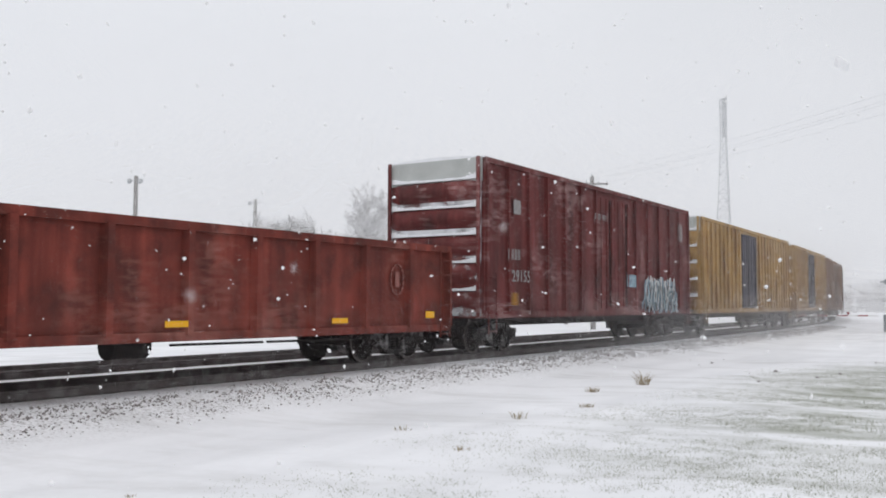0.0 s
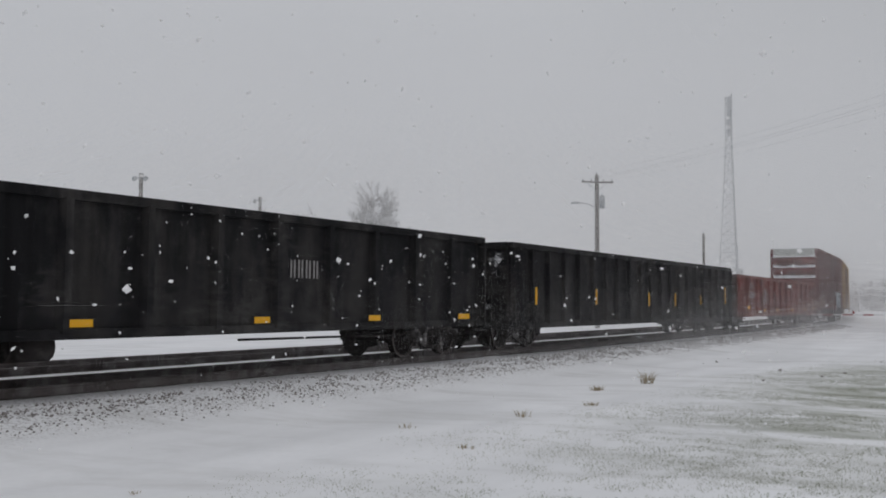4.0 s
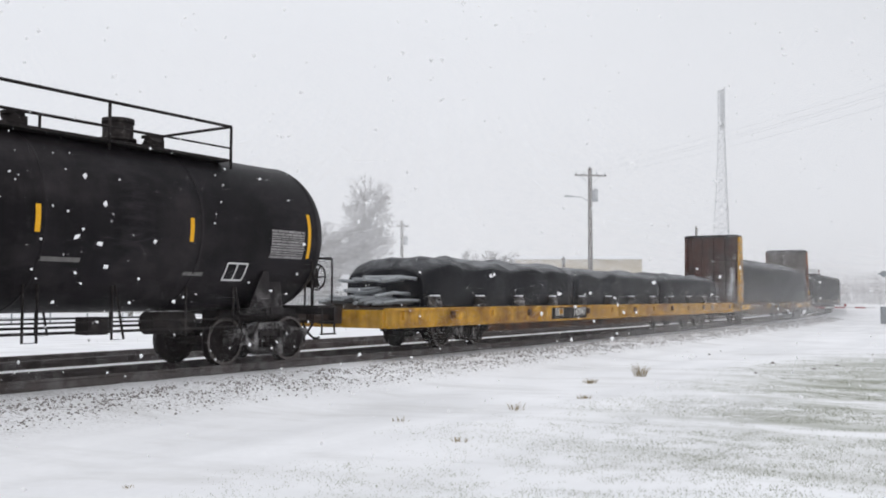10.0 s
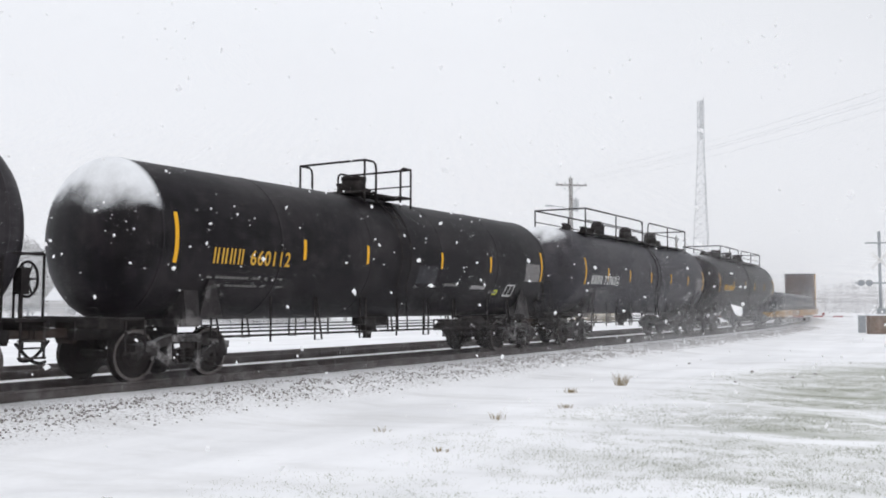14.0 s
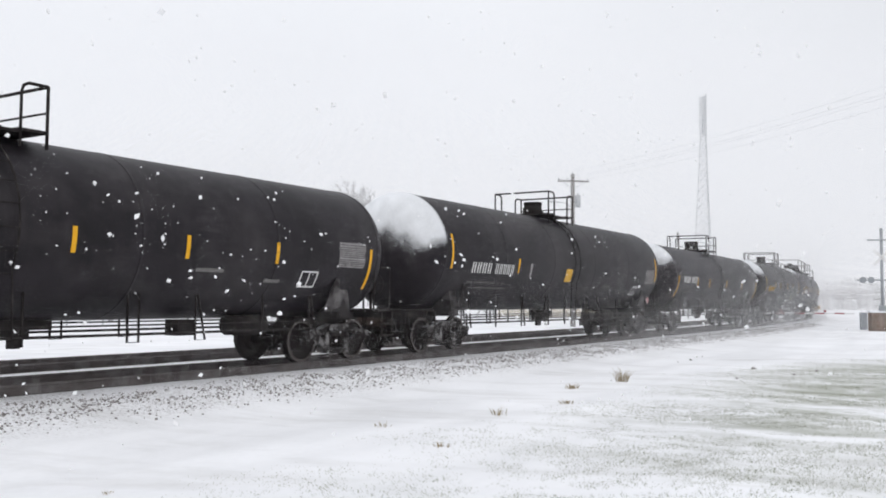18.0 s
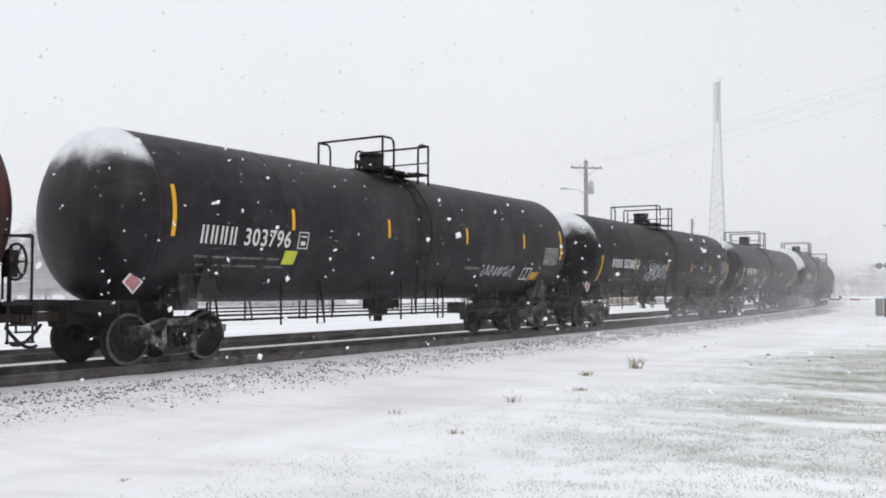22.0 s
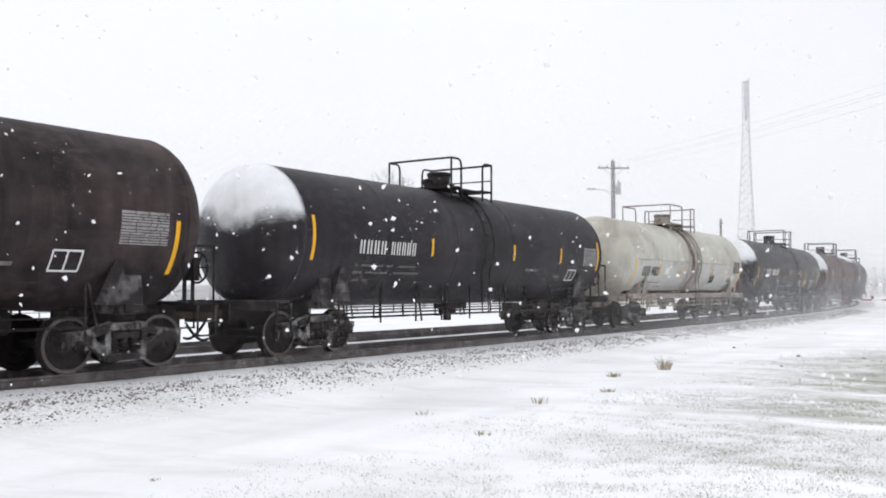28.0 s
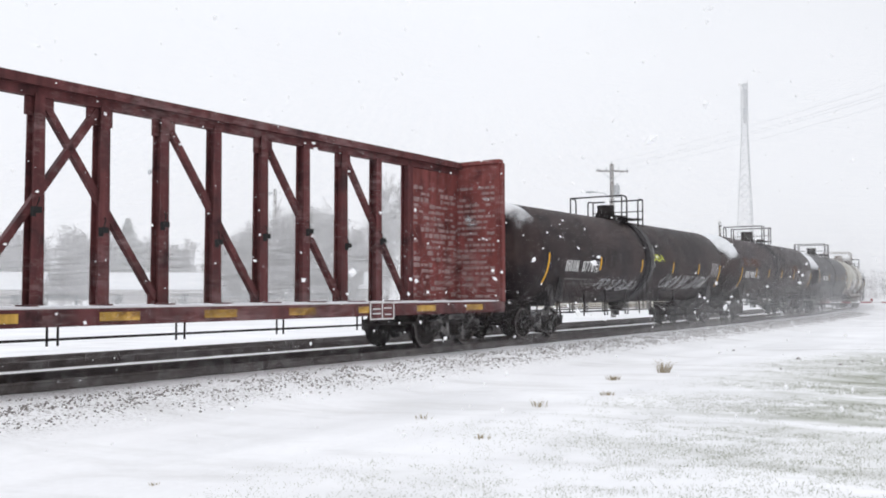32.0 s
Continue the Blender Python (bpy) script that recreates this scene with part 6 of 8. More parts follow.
def centerbeam(u_front, u_rear, label, top=4.95, deck=1.12):
    car, L = start_car("centerbeam_car", u_front, u_rear, label, "centerbeam car", 2.5)
    half = L / 2 - 0.7
    W = 1.42
    part("deck", boxed((0, 0, deck - 0.06, half * 2, 2 * W, 0.12)), M_RED_DUSTY, car)
    for sg in (-1, 1):
        part("side_sill", boxed((0, sg * W, deck - 0.14, half * 2, 0.08, 0.26)), M_BEAM_DARK, car, "maroon sill with faded yellow panels")
        xb = sg * (half - 0.10)
        bm = boxed((xb, 0, (deck + top - 0.1) / 2, 0.10, 2 * W - 0.1, top - 0.1 - deck))
        e = part("end_bulkhead", bm, M_BEAM_RED, car, "weathered red end bulkhead with stencilled notices")
        for y in (-W + 0.03, 0, W - 0.03):
            part("bulkhead_rib", boxed((xb + sg * 0.10, y, (deck + top - 0.1) / 2, 0.14, 0.10, top - 0.1 - deck)), M_BEAM_RED, car)
        part("bulkhead_rib", boxed((xb, 0, top - 0.06, 0.24, 2 * W, 0.10)), M_BEAM_RED, car)
        part("stuck_snow", boxed((xb - sg * 0.064, 0, (deck + top) / 2, 0.01, 2 * W - 0.2, top - deck - 0.5)), snow_patch_material(13 + sg, 0.25, 1.8, (1, 1, 1.4), 0.6), car, "snow stuck to the bulkhead")
        # near-side wing plate at the bulkhead
        part("wing_plate", boxed((xb - sg * 1.12, 0, (deck + top - 0.35) / 2, 2.1, 0.10, top - 0.35 - deck)), M_BEAM_RED, car)
        part("draft_sill", boxed((sg * (L / 2 - 1.7), 0, 0.86, 2.2, 0.55, 0.34)), M_TRUCK_BROWN, car)
    rnd = random.Random(3)
    bm = B()
    xi = half - 0.165
    for i in range(20):
        z = top - 0.75 - i * 0.155
        y = -1.25
        while y < 1.2:
            w = rnd.uniform(0.06, 0.26)
            if rnd.random() < 0.72 and y + w < 1.25:
                bx(bm, xi, y + w / 2, z, 0.012, w, 0.07)
            y += w + 0.05
    tagged(part("small_lettering", bm, M_STENCIL, car, "rows of worn pale stencilling as bars"), kind="stuff")
    bm = B()
    for i in range(20):
        z = top - 0.85 - i * 0.155
        x = half - 2.2
        while x < half - 0.3:
            w = rnd.uniform(0.06, 0.3)
            if rnd.random() < 0.6 and x + w < half - 0.25:
                bx(bm, x + w / 2, -0.056, z, w, 0.012, rnd.choice((0.06, 0.08, 0.11)))
            x += w + 0.06
    tagged(part("small_lettering", bm, M_STENCIL, car, "rows of worn pale stencilling as bars"), kind="stuff")
    part("top_chord", boxed((0, 0, top - 0.10, half * 2 - 0.2, 0.44, 0.16), (0, 0, top - 0.24, half * 2 - 0.2, 0.16, 0.20)), M_BEAM_DARK, car, "thick red top beam")
    posts = [sg * (0.62 + 1.28 * k) for sg in (-1, 1) for k in range(8)]
    for x in posts:
        zt = top - 0.3
        bm = B()
        rim = [(sx * u, sy * v) for sx, sy, us in ((1, -1, ((0.12, 0.125), (0.12, 0.095), (0.02, 0.095))), (1, 1, ((0.02, 0.095), (0.12, 0.095), (0.12, 0.125))),
                                                   (-1, 1, ((0.12, 0.125), (0.12, 0.095), (0.02, 0.095))), (-1, -1, ((0.02, 0.095), (0.12, 0.095), (0.12, 0.125)))) for u, v in us]
        foot, head = ([bm.verts.new((x + u * f, v, z)) for u, v in rim] for f, z in ((0.98, deck), (0.76, zt)))
        for k in range(12):
            bm.faces.new((foot[k], foot[(k + 1) % 12], head[(k + 1) % 12], head[k]))
        bm.faces.new(head)
        bm.faces.new(foot[::-1])
        part("center_post", bm, M_BEAM_DARK, car)
        part("deck_riser", boxed((x + 0.5, -1.15, deck + 0.03, 0.14, 0.4, 0.07)), M_BEAM_DARK, car)
    for sg in (-1, 1):
        for a, b in ((-0.62, 0.62 + 1.28), (0.62 + 1.28, 0.62 + 3 * 1.28), (0.62 + 3 * 1.28, 0.62 + 5 * 1.28), (0.62 + 5 * 1.28, 0.62 + 7 * 1.28)):
            p, q = Vector((sg * (a + 0.1), 0, top - 0.38)), Vector((sg * (b - 0.1), 0, deck + 0.12))
            d = q - p
            bm = B()
            bx(bm, (p.x + q.x) / 2, 0, (p.z + q.z) / 2, d.length, 0.12, 0.125, Matrix.Rotation(-math.atan2(d.z, d.x), 3, "Y"))
            part("diagonal_brace", bm, M_BEAM_DARK, car)
            part("gusset", boxed((sg * (a + 0.05), 0, top - 0.48, 0.5, 0.06, 0.34)), M_BEAM_DARK, car)
            part("gusset", boxed((sg * (b - 0.05), 0, deck + 0.16, 0.4, 0.06, 0.26)), M_BEAM_DARK, car)
    for k, x in enumerate(sorted(posts)[:-1]):
        zc = deck + 1.35 + 0.35 * ((k * 7) % 5) / 4
        bm = B()
        tube(bm, [(x, -0.14, zc + 0.12), (x - 0.10, -0.30, zc + 0.05), (x - 0.22, -0.42, zc - 0.08)], 0.012, 5)
        cable = part("tie_down_cable", bm, M_TRUCK, car, "short slack tie-down cable")
        part("ratchet", boxed((x - 0.22, -0.42, zc - 0.12, 0.15, 0.08, 0.10), (x - 0.27, -0.42, zc - 0.18, 0.06, 0.06, 0.10)), M_SIGNALBLACK, cable, "dark cable ratchet")
    bm = boxed((half - 5.3, -W - 0.062, deck - 0.16, 0.86, 0.02, 0.40))
    sign = part("notice_box", bm, M_BEAM_DARK, car, "framed notice on the sill")
    for dx, dz, wx, wz in ((0, 0.18, 0.84, 0.03), (0, -0.18, 0.84, 0.03), (-0.41, 0, 0.03, 0.34), (0.41, 0, 0.03, 0.34), (0, 0, 0.03, 0.34), (-0.2, 0.04, 0.26, 0.03), (0.2, 0.06, 0.26, 0.03), (-0.2, -0.06, 0.26, 0.03), (0.2, -0.08, 0.2, 0.03)):
        part("notice_line", boxed((half - 5.3 + dx, -W - 0.076, deck - 0.16 + dz, wx, 0.010, wz)), M_WHITE, sign)
    part("deck_snow", boxed((0, -0.8, deck + 0.02, half * 2 - 0.6, 1.15, 0.04)), M_SNOWCAP, car, "thin snow lying on the deck")
    for i in range(11):
        x = -half + 1.5 + i * (2 * half - 3) / 10
        part("yellow_panel", boxed((x, -W - 0.05, deck - 0.13, 0.75, 0.012, 0.14)), M_YELLOW_WORN, car, "faded yellow sill panel")
    bm = B()
    tube(bm, [(-half * 0.7, -1.36, 0.66), (half * 0.7, -1.36, 0.66)], 0.022)
    part("side_rod", bm, M_TRUCK, car)
    for i in range(8):
        for dx in (0, 0.18):
            x = -half * 0.7 + i * half * 1.4 / 7 + dx
            bm = B()
            cyl(bm, (x, -1.36, 0.56), (x, -1.36, 1.0), 0.02, 6)
            part("rod_hanger", bm, M_TRUCK, car)
    return car


# ---------------------------------------------------------------- the train, front to rear
boxcar(105.0, 88.5, "weathered brown boxcar rolling through falling snow", M_BOX_BROWN, seed=21)
boxcar(88.5, 72.0, "weathered brown boxcar rolling through falling snow", M_BOX_BROWN, seed=22)
boxcar(72.0, 55.6, "weathered brown boxcar behind yellow boxcars", M_BOX_BROWN, top=5.15, seed=23)
boxcar(55.6, 38.6, "dull yellow boxcar with dark blue doors", M_BOX_YELLOW, top=5.2, door=M_BLUE, ribs=22, seed=24)
boxcar(38.6, 17.75, "dull yellow boxcar with dark blue doors and a grey end top", M_BOX_YELLOW, door=M_BLUE, door_at=0.46, ribs=26, cap=M_GREY_END, seed=25)
boxcar(17.75, -1.25, "faded red high boxcar with snow on its end ribs", M_RED_DUSTY, top=5.32, cap=M_GREY_END, seed=26, ribs=14, door_at=0.52,
       marks_rows=((0.07, 2.75, 0.30, 4, M_PALE), (0.07, 2.15, 0.34, "729155", M_PALE), (0.42, 4.3, 0.2, 9, M_PALE)),
       graff=((0.67, 1.80, 3.6, 1.25, 5, M_GRAFF_BLUE), (0.69, 1.75, 3.3, 1.45, 8, M_WHITE), (0.68, 1.45, 3.6, 0.9, 7, M_GRAFF_BLUE), (0.69, 1.62, 3.2, 1.1, 9, M_SIGNALBLACK)),
       plates=((0.09, 0.5, 1.5, 0.35, M_YELLOW_RUSTY), (0.10, 0.4, 4.1, 0.4, M_PALE), (0.61, 0.9, 2.2, 0.45, M_GRAFF_BLUE), (0.93, 0.4, 4.3, 0.7, M_PALE)))
gondola(-1.25, -24.4, "red-brown mill gondola with vertical side stakes", M_RED, end_paint=M_TANK_RED, end_snow=0.42, top=2.77, bottom=0.70, marks_rows=((0.11, 2.25, 0.30, 4, M_PALE), (0.105, 1.80, 0.36, "169590", M_GRAFF)),
        logo=((0.25, 1.75, 0.95, 0.8, M_GOLD), (0.90, 1.92, 0.5, 0.7, M_RED_FADED)), plates=((0.075, 0.55, 1.16, 0.2), (0.245, 0.4, 1.0, 0.11), (0.40, 0.4, 1.0, 0.11), (0.60, 0.5, 1.0, 0.11), (0.80, 0.5, 1.0, 0.11), (0.955, 0.36, 1.1, 0.16)), seed=31, ribs=13)
gondola(-24.4, -47.5, "black smooth-sided gondola with yellow reflectors", M_BLACK, top=3.02, bottom=0.62, ribs=20, seed=32, tanks=(), stake=0.045, marks_rows=((0.93, 1.8, 0.12, 4, M_PALE), (0.885, 1.58, 0.12, 4, M_PALE), (0.885, 1.40, 0.12, 4, M_PALE), (0.885, 1.22, 0.12, 4, M_PALE), (0.935, 1.0, 0.10, 5, M_PALE)),
        plates=((0.06, 0.11, 1.55, 0.5), (0.26, 0.11, 1.55, 0.5), (0.485, 0.11, 1.50, 0.5), (0.622, 0.11, 1.50, 0.5), (0.775, 0.07, 1.50, 0.4), (0.945, 0.10, 1.72, 0.75)))
gondola(-47.5, -70.5, "black mill gondola with white lettering and side stakes", M_BLACK, top=3.04, bottom=0.75, ribs=14, seed=33, tanks=(0.26, 0.42),
        marks_rows=((0.101, 2.50, 0.27, 4, M_WHITE), (0.097, 2.06, 0.29, "518588", M_WHITE), (0.66, 2.0, 0.36, 4, M_PALE), (0.125, 1.22, 0.09, 12, M_PALE)),
        plates=((0.06, 0.72, 1.03, 0.12), (0.27, 0.4, 1.0, 0.12), (0.44, 0.4, 1.0, 0.12), (0.62, 0.4, 1.0, 0.12), (0.78, 0.4, 1.0, 0.12), (0.95, 0.5, 1.0, 0.13)))

flat1, half1 = flatcar(-70.5, -94.25, "rusty yellow bulkhead flat car under a tarped load", M_YELLOW_WORN, bulkheads=((1, 4.62, M_ORANGE_RUST, 0.55), (-1, 4.53, M_YELLOW, 0.0)), seed=41, name="bulkhead_flat_car",
                       black=((0.40, 2.6),), marks=((0.355, 0.90, 0.20, 9, M_WHITE), (0.80, 0.90, 0.16, 5, M_PALE)))
flat2, half2 = flatcar(-94.25, -124.95, "long yellow flat car with low tarped stacks", M_YELLOW, seed=42, truck_in=5.25,
                       black=((0.342, 2.6),), marks=((0.305, 0.86, 0.24, 4, M_WHITE), (0.352, 0.86, 0.24, "140847", M_WHITE), (0.87, 0.84, 0.26, 3, M_PALE)))


def load_on(car, name, bm, material, label, category):
    """A load that rides on a car: a thing of its own that goes along with it."""
    ob = tagged(part(name, bm, material), label, category, group="loads on the flat cars")
    mid, tc = next((m, c) for k, m, c, _ in CARS if k is car)
    CARS.append((ob, mid, tc, []))
    return ob


tall_load = load_on(flat1, "tarped_load", tarp_load("tarped_load", -half1 + 1.0, half1 - 1.3, 1.08, 3.54, 1.36, 2, "", peak=0.56, sag=0.06, ridge=1.12), M_TARP, "black tarpaulin over a tall stacked load", "load")
for k in range(3):
    xa = half1 - 1.55 - 0.24 * k
    bm = B()
    p0, p1 = Vector((xa - 0.75, -1.40 - 0.012 * k, 3.15 - 0.1 * k)), Vector((xa, -1.39 - 0.012 * k, 2.15 - 0.05 * k))
    wv = Vector((0.025 + 0.012 * (k % 2), 0, 0.02))
    f = [bm.verts.new(p0), bm.verts.new(p0 + wv), bm.verts.new(p1 + wv * 1.6), bm.verts.new(p1)]
    g = [bm.verts.new(v.co + Vector((0, 0.02, 0))) for v in f]
    bm.faces.new(f)
    bm.faces.new(g[::-1])
    for j in range(4):
        bm.faces.new((f[j], f[(j + 1) % 4], g[(j + 1) % 4], g[j]))
    part("tarp_fold", bm, M_GRAFF, tall_load, "snow-filled fold at the end of the tarpaulin")
x = -half2 + 2.0
for k, (ln, top) in enumerate(((8.8, 2.36), (8.2, 2.30), (8.0, 2.32))):
    load_on(flat2, "tarped_load", tarp_load("tarped_load", x, x + ln, 1.08, top, 1.30, 7 + k, "", peak=0.24, sag=0.16, ridge=2.2), M_TARP, "black tarpaulin over a low stack", "load")
    x += ln + 0.05
rnd = random.Random(8)
bundle = load_on(flat2, "pipe_bundle", boxed((-half2 + 1.2, 0, 1.11, 0.2, 2.4, 0.08)), M_TIE, "snow-dusted bundle of loose pipes on a timber", "pipes")
for k in range(22):
    yy, zz = rnd.uniform(-1.1, 1.1), 1.16 + rnd.random() ** 2 * 0.62
    bm = B()
    tube(bm, [(-half2 + 0.3 + rnd.random() * 0.5, yy, zz), (-half2 + 1.2, yy + rnd.uniform(-0.1, 0.1), zz + rnd.uniform(-0.05, 0.1)), (-half2 + 2.1, yy, zz + 0.05)], 0.045, 8)
    part("pipe", bm, M_GALV, bundle)
part("deck_plate", boxed((half2 - 1.0, 0, 1.085, 1.2, 2.3, 0.05)), M_SADDLE, flat2, "frosted steel deck plate")
for xx in (half2 - 0.5, half2 - 1.6):
    part("deck_stake", boxed((xx, -1.40, 1.16, 0.16, 0.12, 0.20), (xx, -1.40, 1.10, 0.30, 0.16, 0.08)), M_RUST, flat2, "rusty side stake")
for i in range(12):
    xx = -half2 + 2.2 + i * (2 * half2 - 4.4) / 11
    bm = boxed((xx - 0.13, -1.40, 1.17, 0.05, 0.18, 0.24), (xx + 0.13, -1.40, 1.17, 0.05, 0.18, 0.24), (xx, -1.40, 1.08, 0.36, 0.2, 0.05), (xx, -1.40, 1.31, 0.30, 0.16, 0.05))
    cyl(bm, (xx - 0.2, -1.42, 1.18), (xx + 0.2, -1.42, 1.18), 0.07, 10)
    w = part("stake_winch", bm, M_FRAME, flat2, "frosted rusty load tie-down winch")
    part("snow_cap", boxed((xx, -1.40, 1.355, 0.24, 0.15, 0.035)), M_SNOWCAP, w, "snow on the winch")

ENDS = (-124.95, -143.2, -161.25, -179.4, -198.9, -218.5, -238.1, -257.7, -276.5, -294.8, -313.95, -329.7, -346.4, -365.7, -385.2)
HI, MID = (2.55, 2.50), (2.15, 2.40)
tank_car(ENDS[0], ENDS[1], shell=(1.52, 2.56), label="black tank car with long roof railings and gold marks", rail="long", marks=M_GOLD, digits=(4, 6), mark_at=0.175, stripes=(0.02, 0.231, 0.425, 0.592, 0.785), snow=0.15, seed=1, band_z=HI, number="100066", rail_h=0.52, span=(0.085, 0.223), mark_z=2.32, paint=M_TANK_DEEP)
tank_car(ENDS[1], ENDS[2], shell=(1.55, 2.58), label="dusty black tank car with long roof railings", paint=M_TANK_GREY, rail="long", digits=(4, 5), mark_at=0.16, stripes=(0.02, 0.161, 0.313, 0.48, 0.654, 0.82), snow=0.25, seed=2, mark_h=0.32, band_z=HI, long=(-6.0, 6.3, 0.55), rail_h=0.74, number="72763", boxed_c=0.225, round_domes=True, span=(0.057, 0.209))
tank_car(ENDS[2], ENDS[3], shell=(1.5, 2.55), label="black tank car with gold marks and snowy end", marks=M_GOLD, digits=(4, 6), mark_at=0.175, stripes=(0.02, 0.246, 0.39, 0.60, 0.77), snow=0.55, seed=3, band_z=HI, plat=-0.2, number="660112", span=(0.079, 0.217), paint=M_TANK_DEEP, patch=((0.74, 0.80, 1.80, 1.90, M_PALE), (0.812, 0.24, 1.66, 1.80, M_LIME), (0.56, 0.9, 1.9, 2.35, M_TANK_GREY)))
tank_car(ENDS[3], ENDS[4], shell=(1.5, 2.5), label="black tank car with white marks", digits=(4, 5), mark_at=0.15, stripes=(0.02, 0.212, 0.341, 0.55, 0.76), snow=0.5, seed=4, dome_r=0.34, plat=-0.4, number="54277", span=(0.07, 0.204), mark_z=2.38, paint=M_TANK)
tank_car(ENDS[4], ENDS[5], shell=(1.58, 2.66), label="black tank car with a yellow square sticker and snowy end", digits=(4, 6), mark_at=0.16, stripes=(0.02, 0.25), snow=0.78, seed=5, sticker=(0.47, 0.5, 2.0, 0.42, M_GOLD), patch=((0.30, 0.14, 2.1, 2.5, M_PALE),), band_z=(2.65, 2.4), placards="f")
tank_car(ENDS[5], ENDS[6], "black tank car with white scrawl and snowy end", digits=(4, 5), mark_at=0.14, stripes=(0.02, 0.133, 0.24, 0.35, 0.52, 0.66, 0.80), snow=0.3, seed=6, mark_h=0.34,
         graff=((0.17, 1.80, 1.5, 0.34, 3), (0.32, 1.85, 1.2, 0.5, 4)), dome_r=0.30, plat=-0.85, number="17895", span=(0.068, 0.205), mark_z=2.3)
tank_car(ENDS[6], ENDS[7], shell=(1.53, 2.53), label="black tank car with white scrawl and snowy end", digits=(4, 5), mark_at=0.17, stripes=(0.02, 0.213, 0.44, 0.635, 0.80), snow=0.45, seed=7, mark_h=0.32, graff=((0.285, 2.0, 2.4, 0.75, 9), (0.295, 2.05, 2.2, 0.6, 19)), placard=True, plat=0.1, number="55208", boxed_c=0.232, span=(0.077, 0.204), paint=M_TANK_DEEP)
tank_car(ENDS[7], ENDS[8], shell=(1.58, 2.65), label="dark tank car with white marks and a yellow label", digits=(4, 6), mark_at=0.20, stripes=(0.02, 0.21, 0.414, 0.63, 0.83), snow=0.36, seed=8, mark_h=0.34, sticker=(0.213, 0.36, 1.83, 0.27, M_LIME), graff=((0.70, 1.85, 1.6, 0.3, 12),),
         patch=((0.905, 0.6, 1.62, 1.84, M_GOLD),), band_z=(2.70, 2.72), plat=0.1, number="303796", boxed_c=0.231, placards="r", span=(0.06, 0.207), mark_z=2.32)
tank_car(ENDS[8], ENDS[9], shell=(1.52, 2.5), label="rust-red tank car with snowy end", paint=M_TANK_RED, digits=(4, 5), marks=M_PALE, mark_at=0.20, stripes=(0.02, 0.225, 0.465, 0.635, 0.785), snow=0.85, seed=9, sticker=(0.182, 0.62, 2.45, 0.30, M_TANK_LOWER), mark_h=0.20, plat=0.3, placards="r")
tank_car(ENDS[9], ENDS[10], "black tank car with white marks and snowy end", digits=(4, 6), mark_at=0.20, stripes=(0.02, 0.286, 0.465, 0.64, 0.73, 0.86), snow=0.8, seed=10, sticker=(0.75, 0.75, 1.66, 0.26, M_GOLD), patch=((0.66, 0.6, 1.6, 1.9, M_PALE),), plat=1.05, number="205279", span=(0.123, 0.277), mark_z=2.25)
tank_car(ENDS[10], ENDS[11], "grey-white tank car stained below its dome", paint=M_TANK_WHITE, marks=M_SIGNALBLACK, digits=(4, 5), mark_at=0.16, stripes=(0.01, 0.194, 0.383, 0.66, 0.83), snow=0.0, seed=11,
         frame_paint=M_WHITE_FRAME, jacket=((0.475, 0.42, M_WHITE_FRAME), (0.55, 0.06, M_TANK_WHITE)), mark_h=0.36, dome_r=0.33, plat=0.35,
         patch=((0.69, 0.55, 1.62, 1.95, M_SIGNALBLACK), (0.88, 0.36, 1.66, 1.86, M_SIGNALBLACK), (0.915, 0.30, 1.60, 1.98, M_WHITE)), band_z=(2.0, 2.1), number="44031", back=1.9, side_sills=True, belt=True, placards="f", span=(0.065, 0.187), mark_z=2.02, sticker=(0.255, 0.42, 1.92, 0.26, M_WHITE))
tank_car(ENDS[11], ENDS[12], "black tank car with a short platform and snowy end", digits=(4, 5), mark_at=0.2, stripes=(0.02, 0.32, 0.6, 0.8), snow=0.7, seed=12, band_z=(2.4, 2.35))
tank_car(ENDS[12], ENDS[13], shell=(1.54, 2.54), label="worn brown-black tank car with rusty patches", paint=M_TANK_WORN, digits=(4, 4), mark_at=0.13, stripes=(0.02, 0.184, 0.339, 0.516, 0.70), snow=0.5, seed=13, mark_h=0.32,
         jacket=((0.44, 0.85, M_TANK),), patch=((0.13, 2.9, 2.60, 2.98, M_RUST), (0.71, 1.8, 2.5, 2.85, M_RUST)), plat=-0.85, number="8013", boxed_c=0.208, span=(0.058, 0.172), mark_z=2.2)
tank_car(ENDS[13], ENDS[14], shell=(1.52, 2.51), label="worn brown-black tank car with a long scrawl", paint=M_TANK_WORN, digits=(4, 4), mark_at=0.15, stripes=(0.02, 0.239, 0.45, 0.641, 0.82), snow=0.25, seed=14, mark_h=0.34,
         jacket=((0.49, 0.85, M_TANK),), graff=((0.24, 1.62, 3.2, 0.4, 15), (0.58, 1.76, 5.4, 0.55, 16), (0.475, 2.62, 1.5, 0.28, 17, M_LIME), (0.465, 2.65, 0.9, 0.9, 18)), plat=-0.45, number="8776", boxed_c=0.222, span=(0.089, 0.206), mark_z=2.17)
centerbeam(-385.2, -410.6, "red centerbeam lumber car running empty")


# ---------------------------------------------------------------- poles, tower, buildings, trees
def place(px, depth, z=-0.5):
    """A spot on the ground at a bearing (slope to the right of straight ahead) and a distance ahead."""
    return px * depth, depth


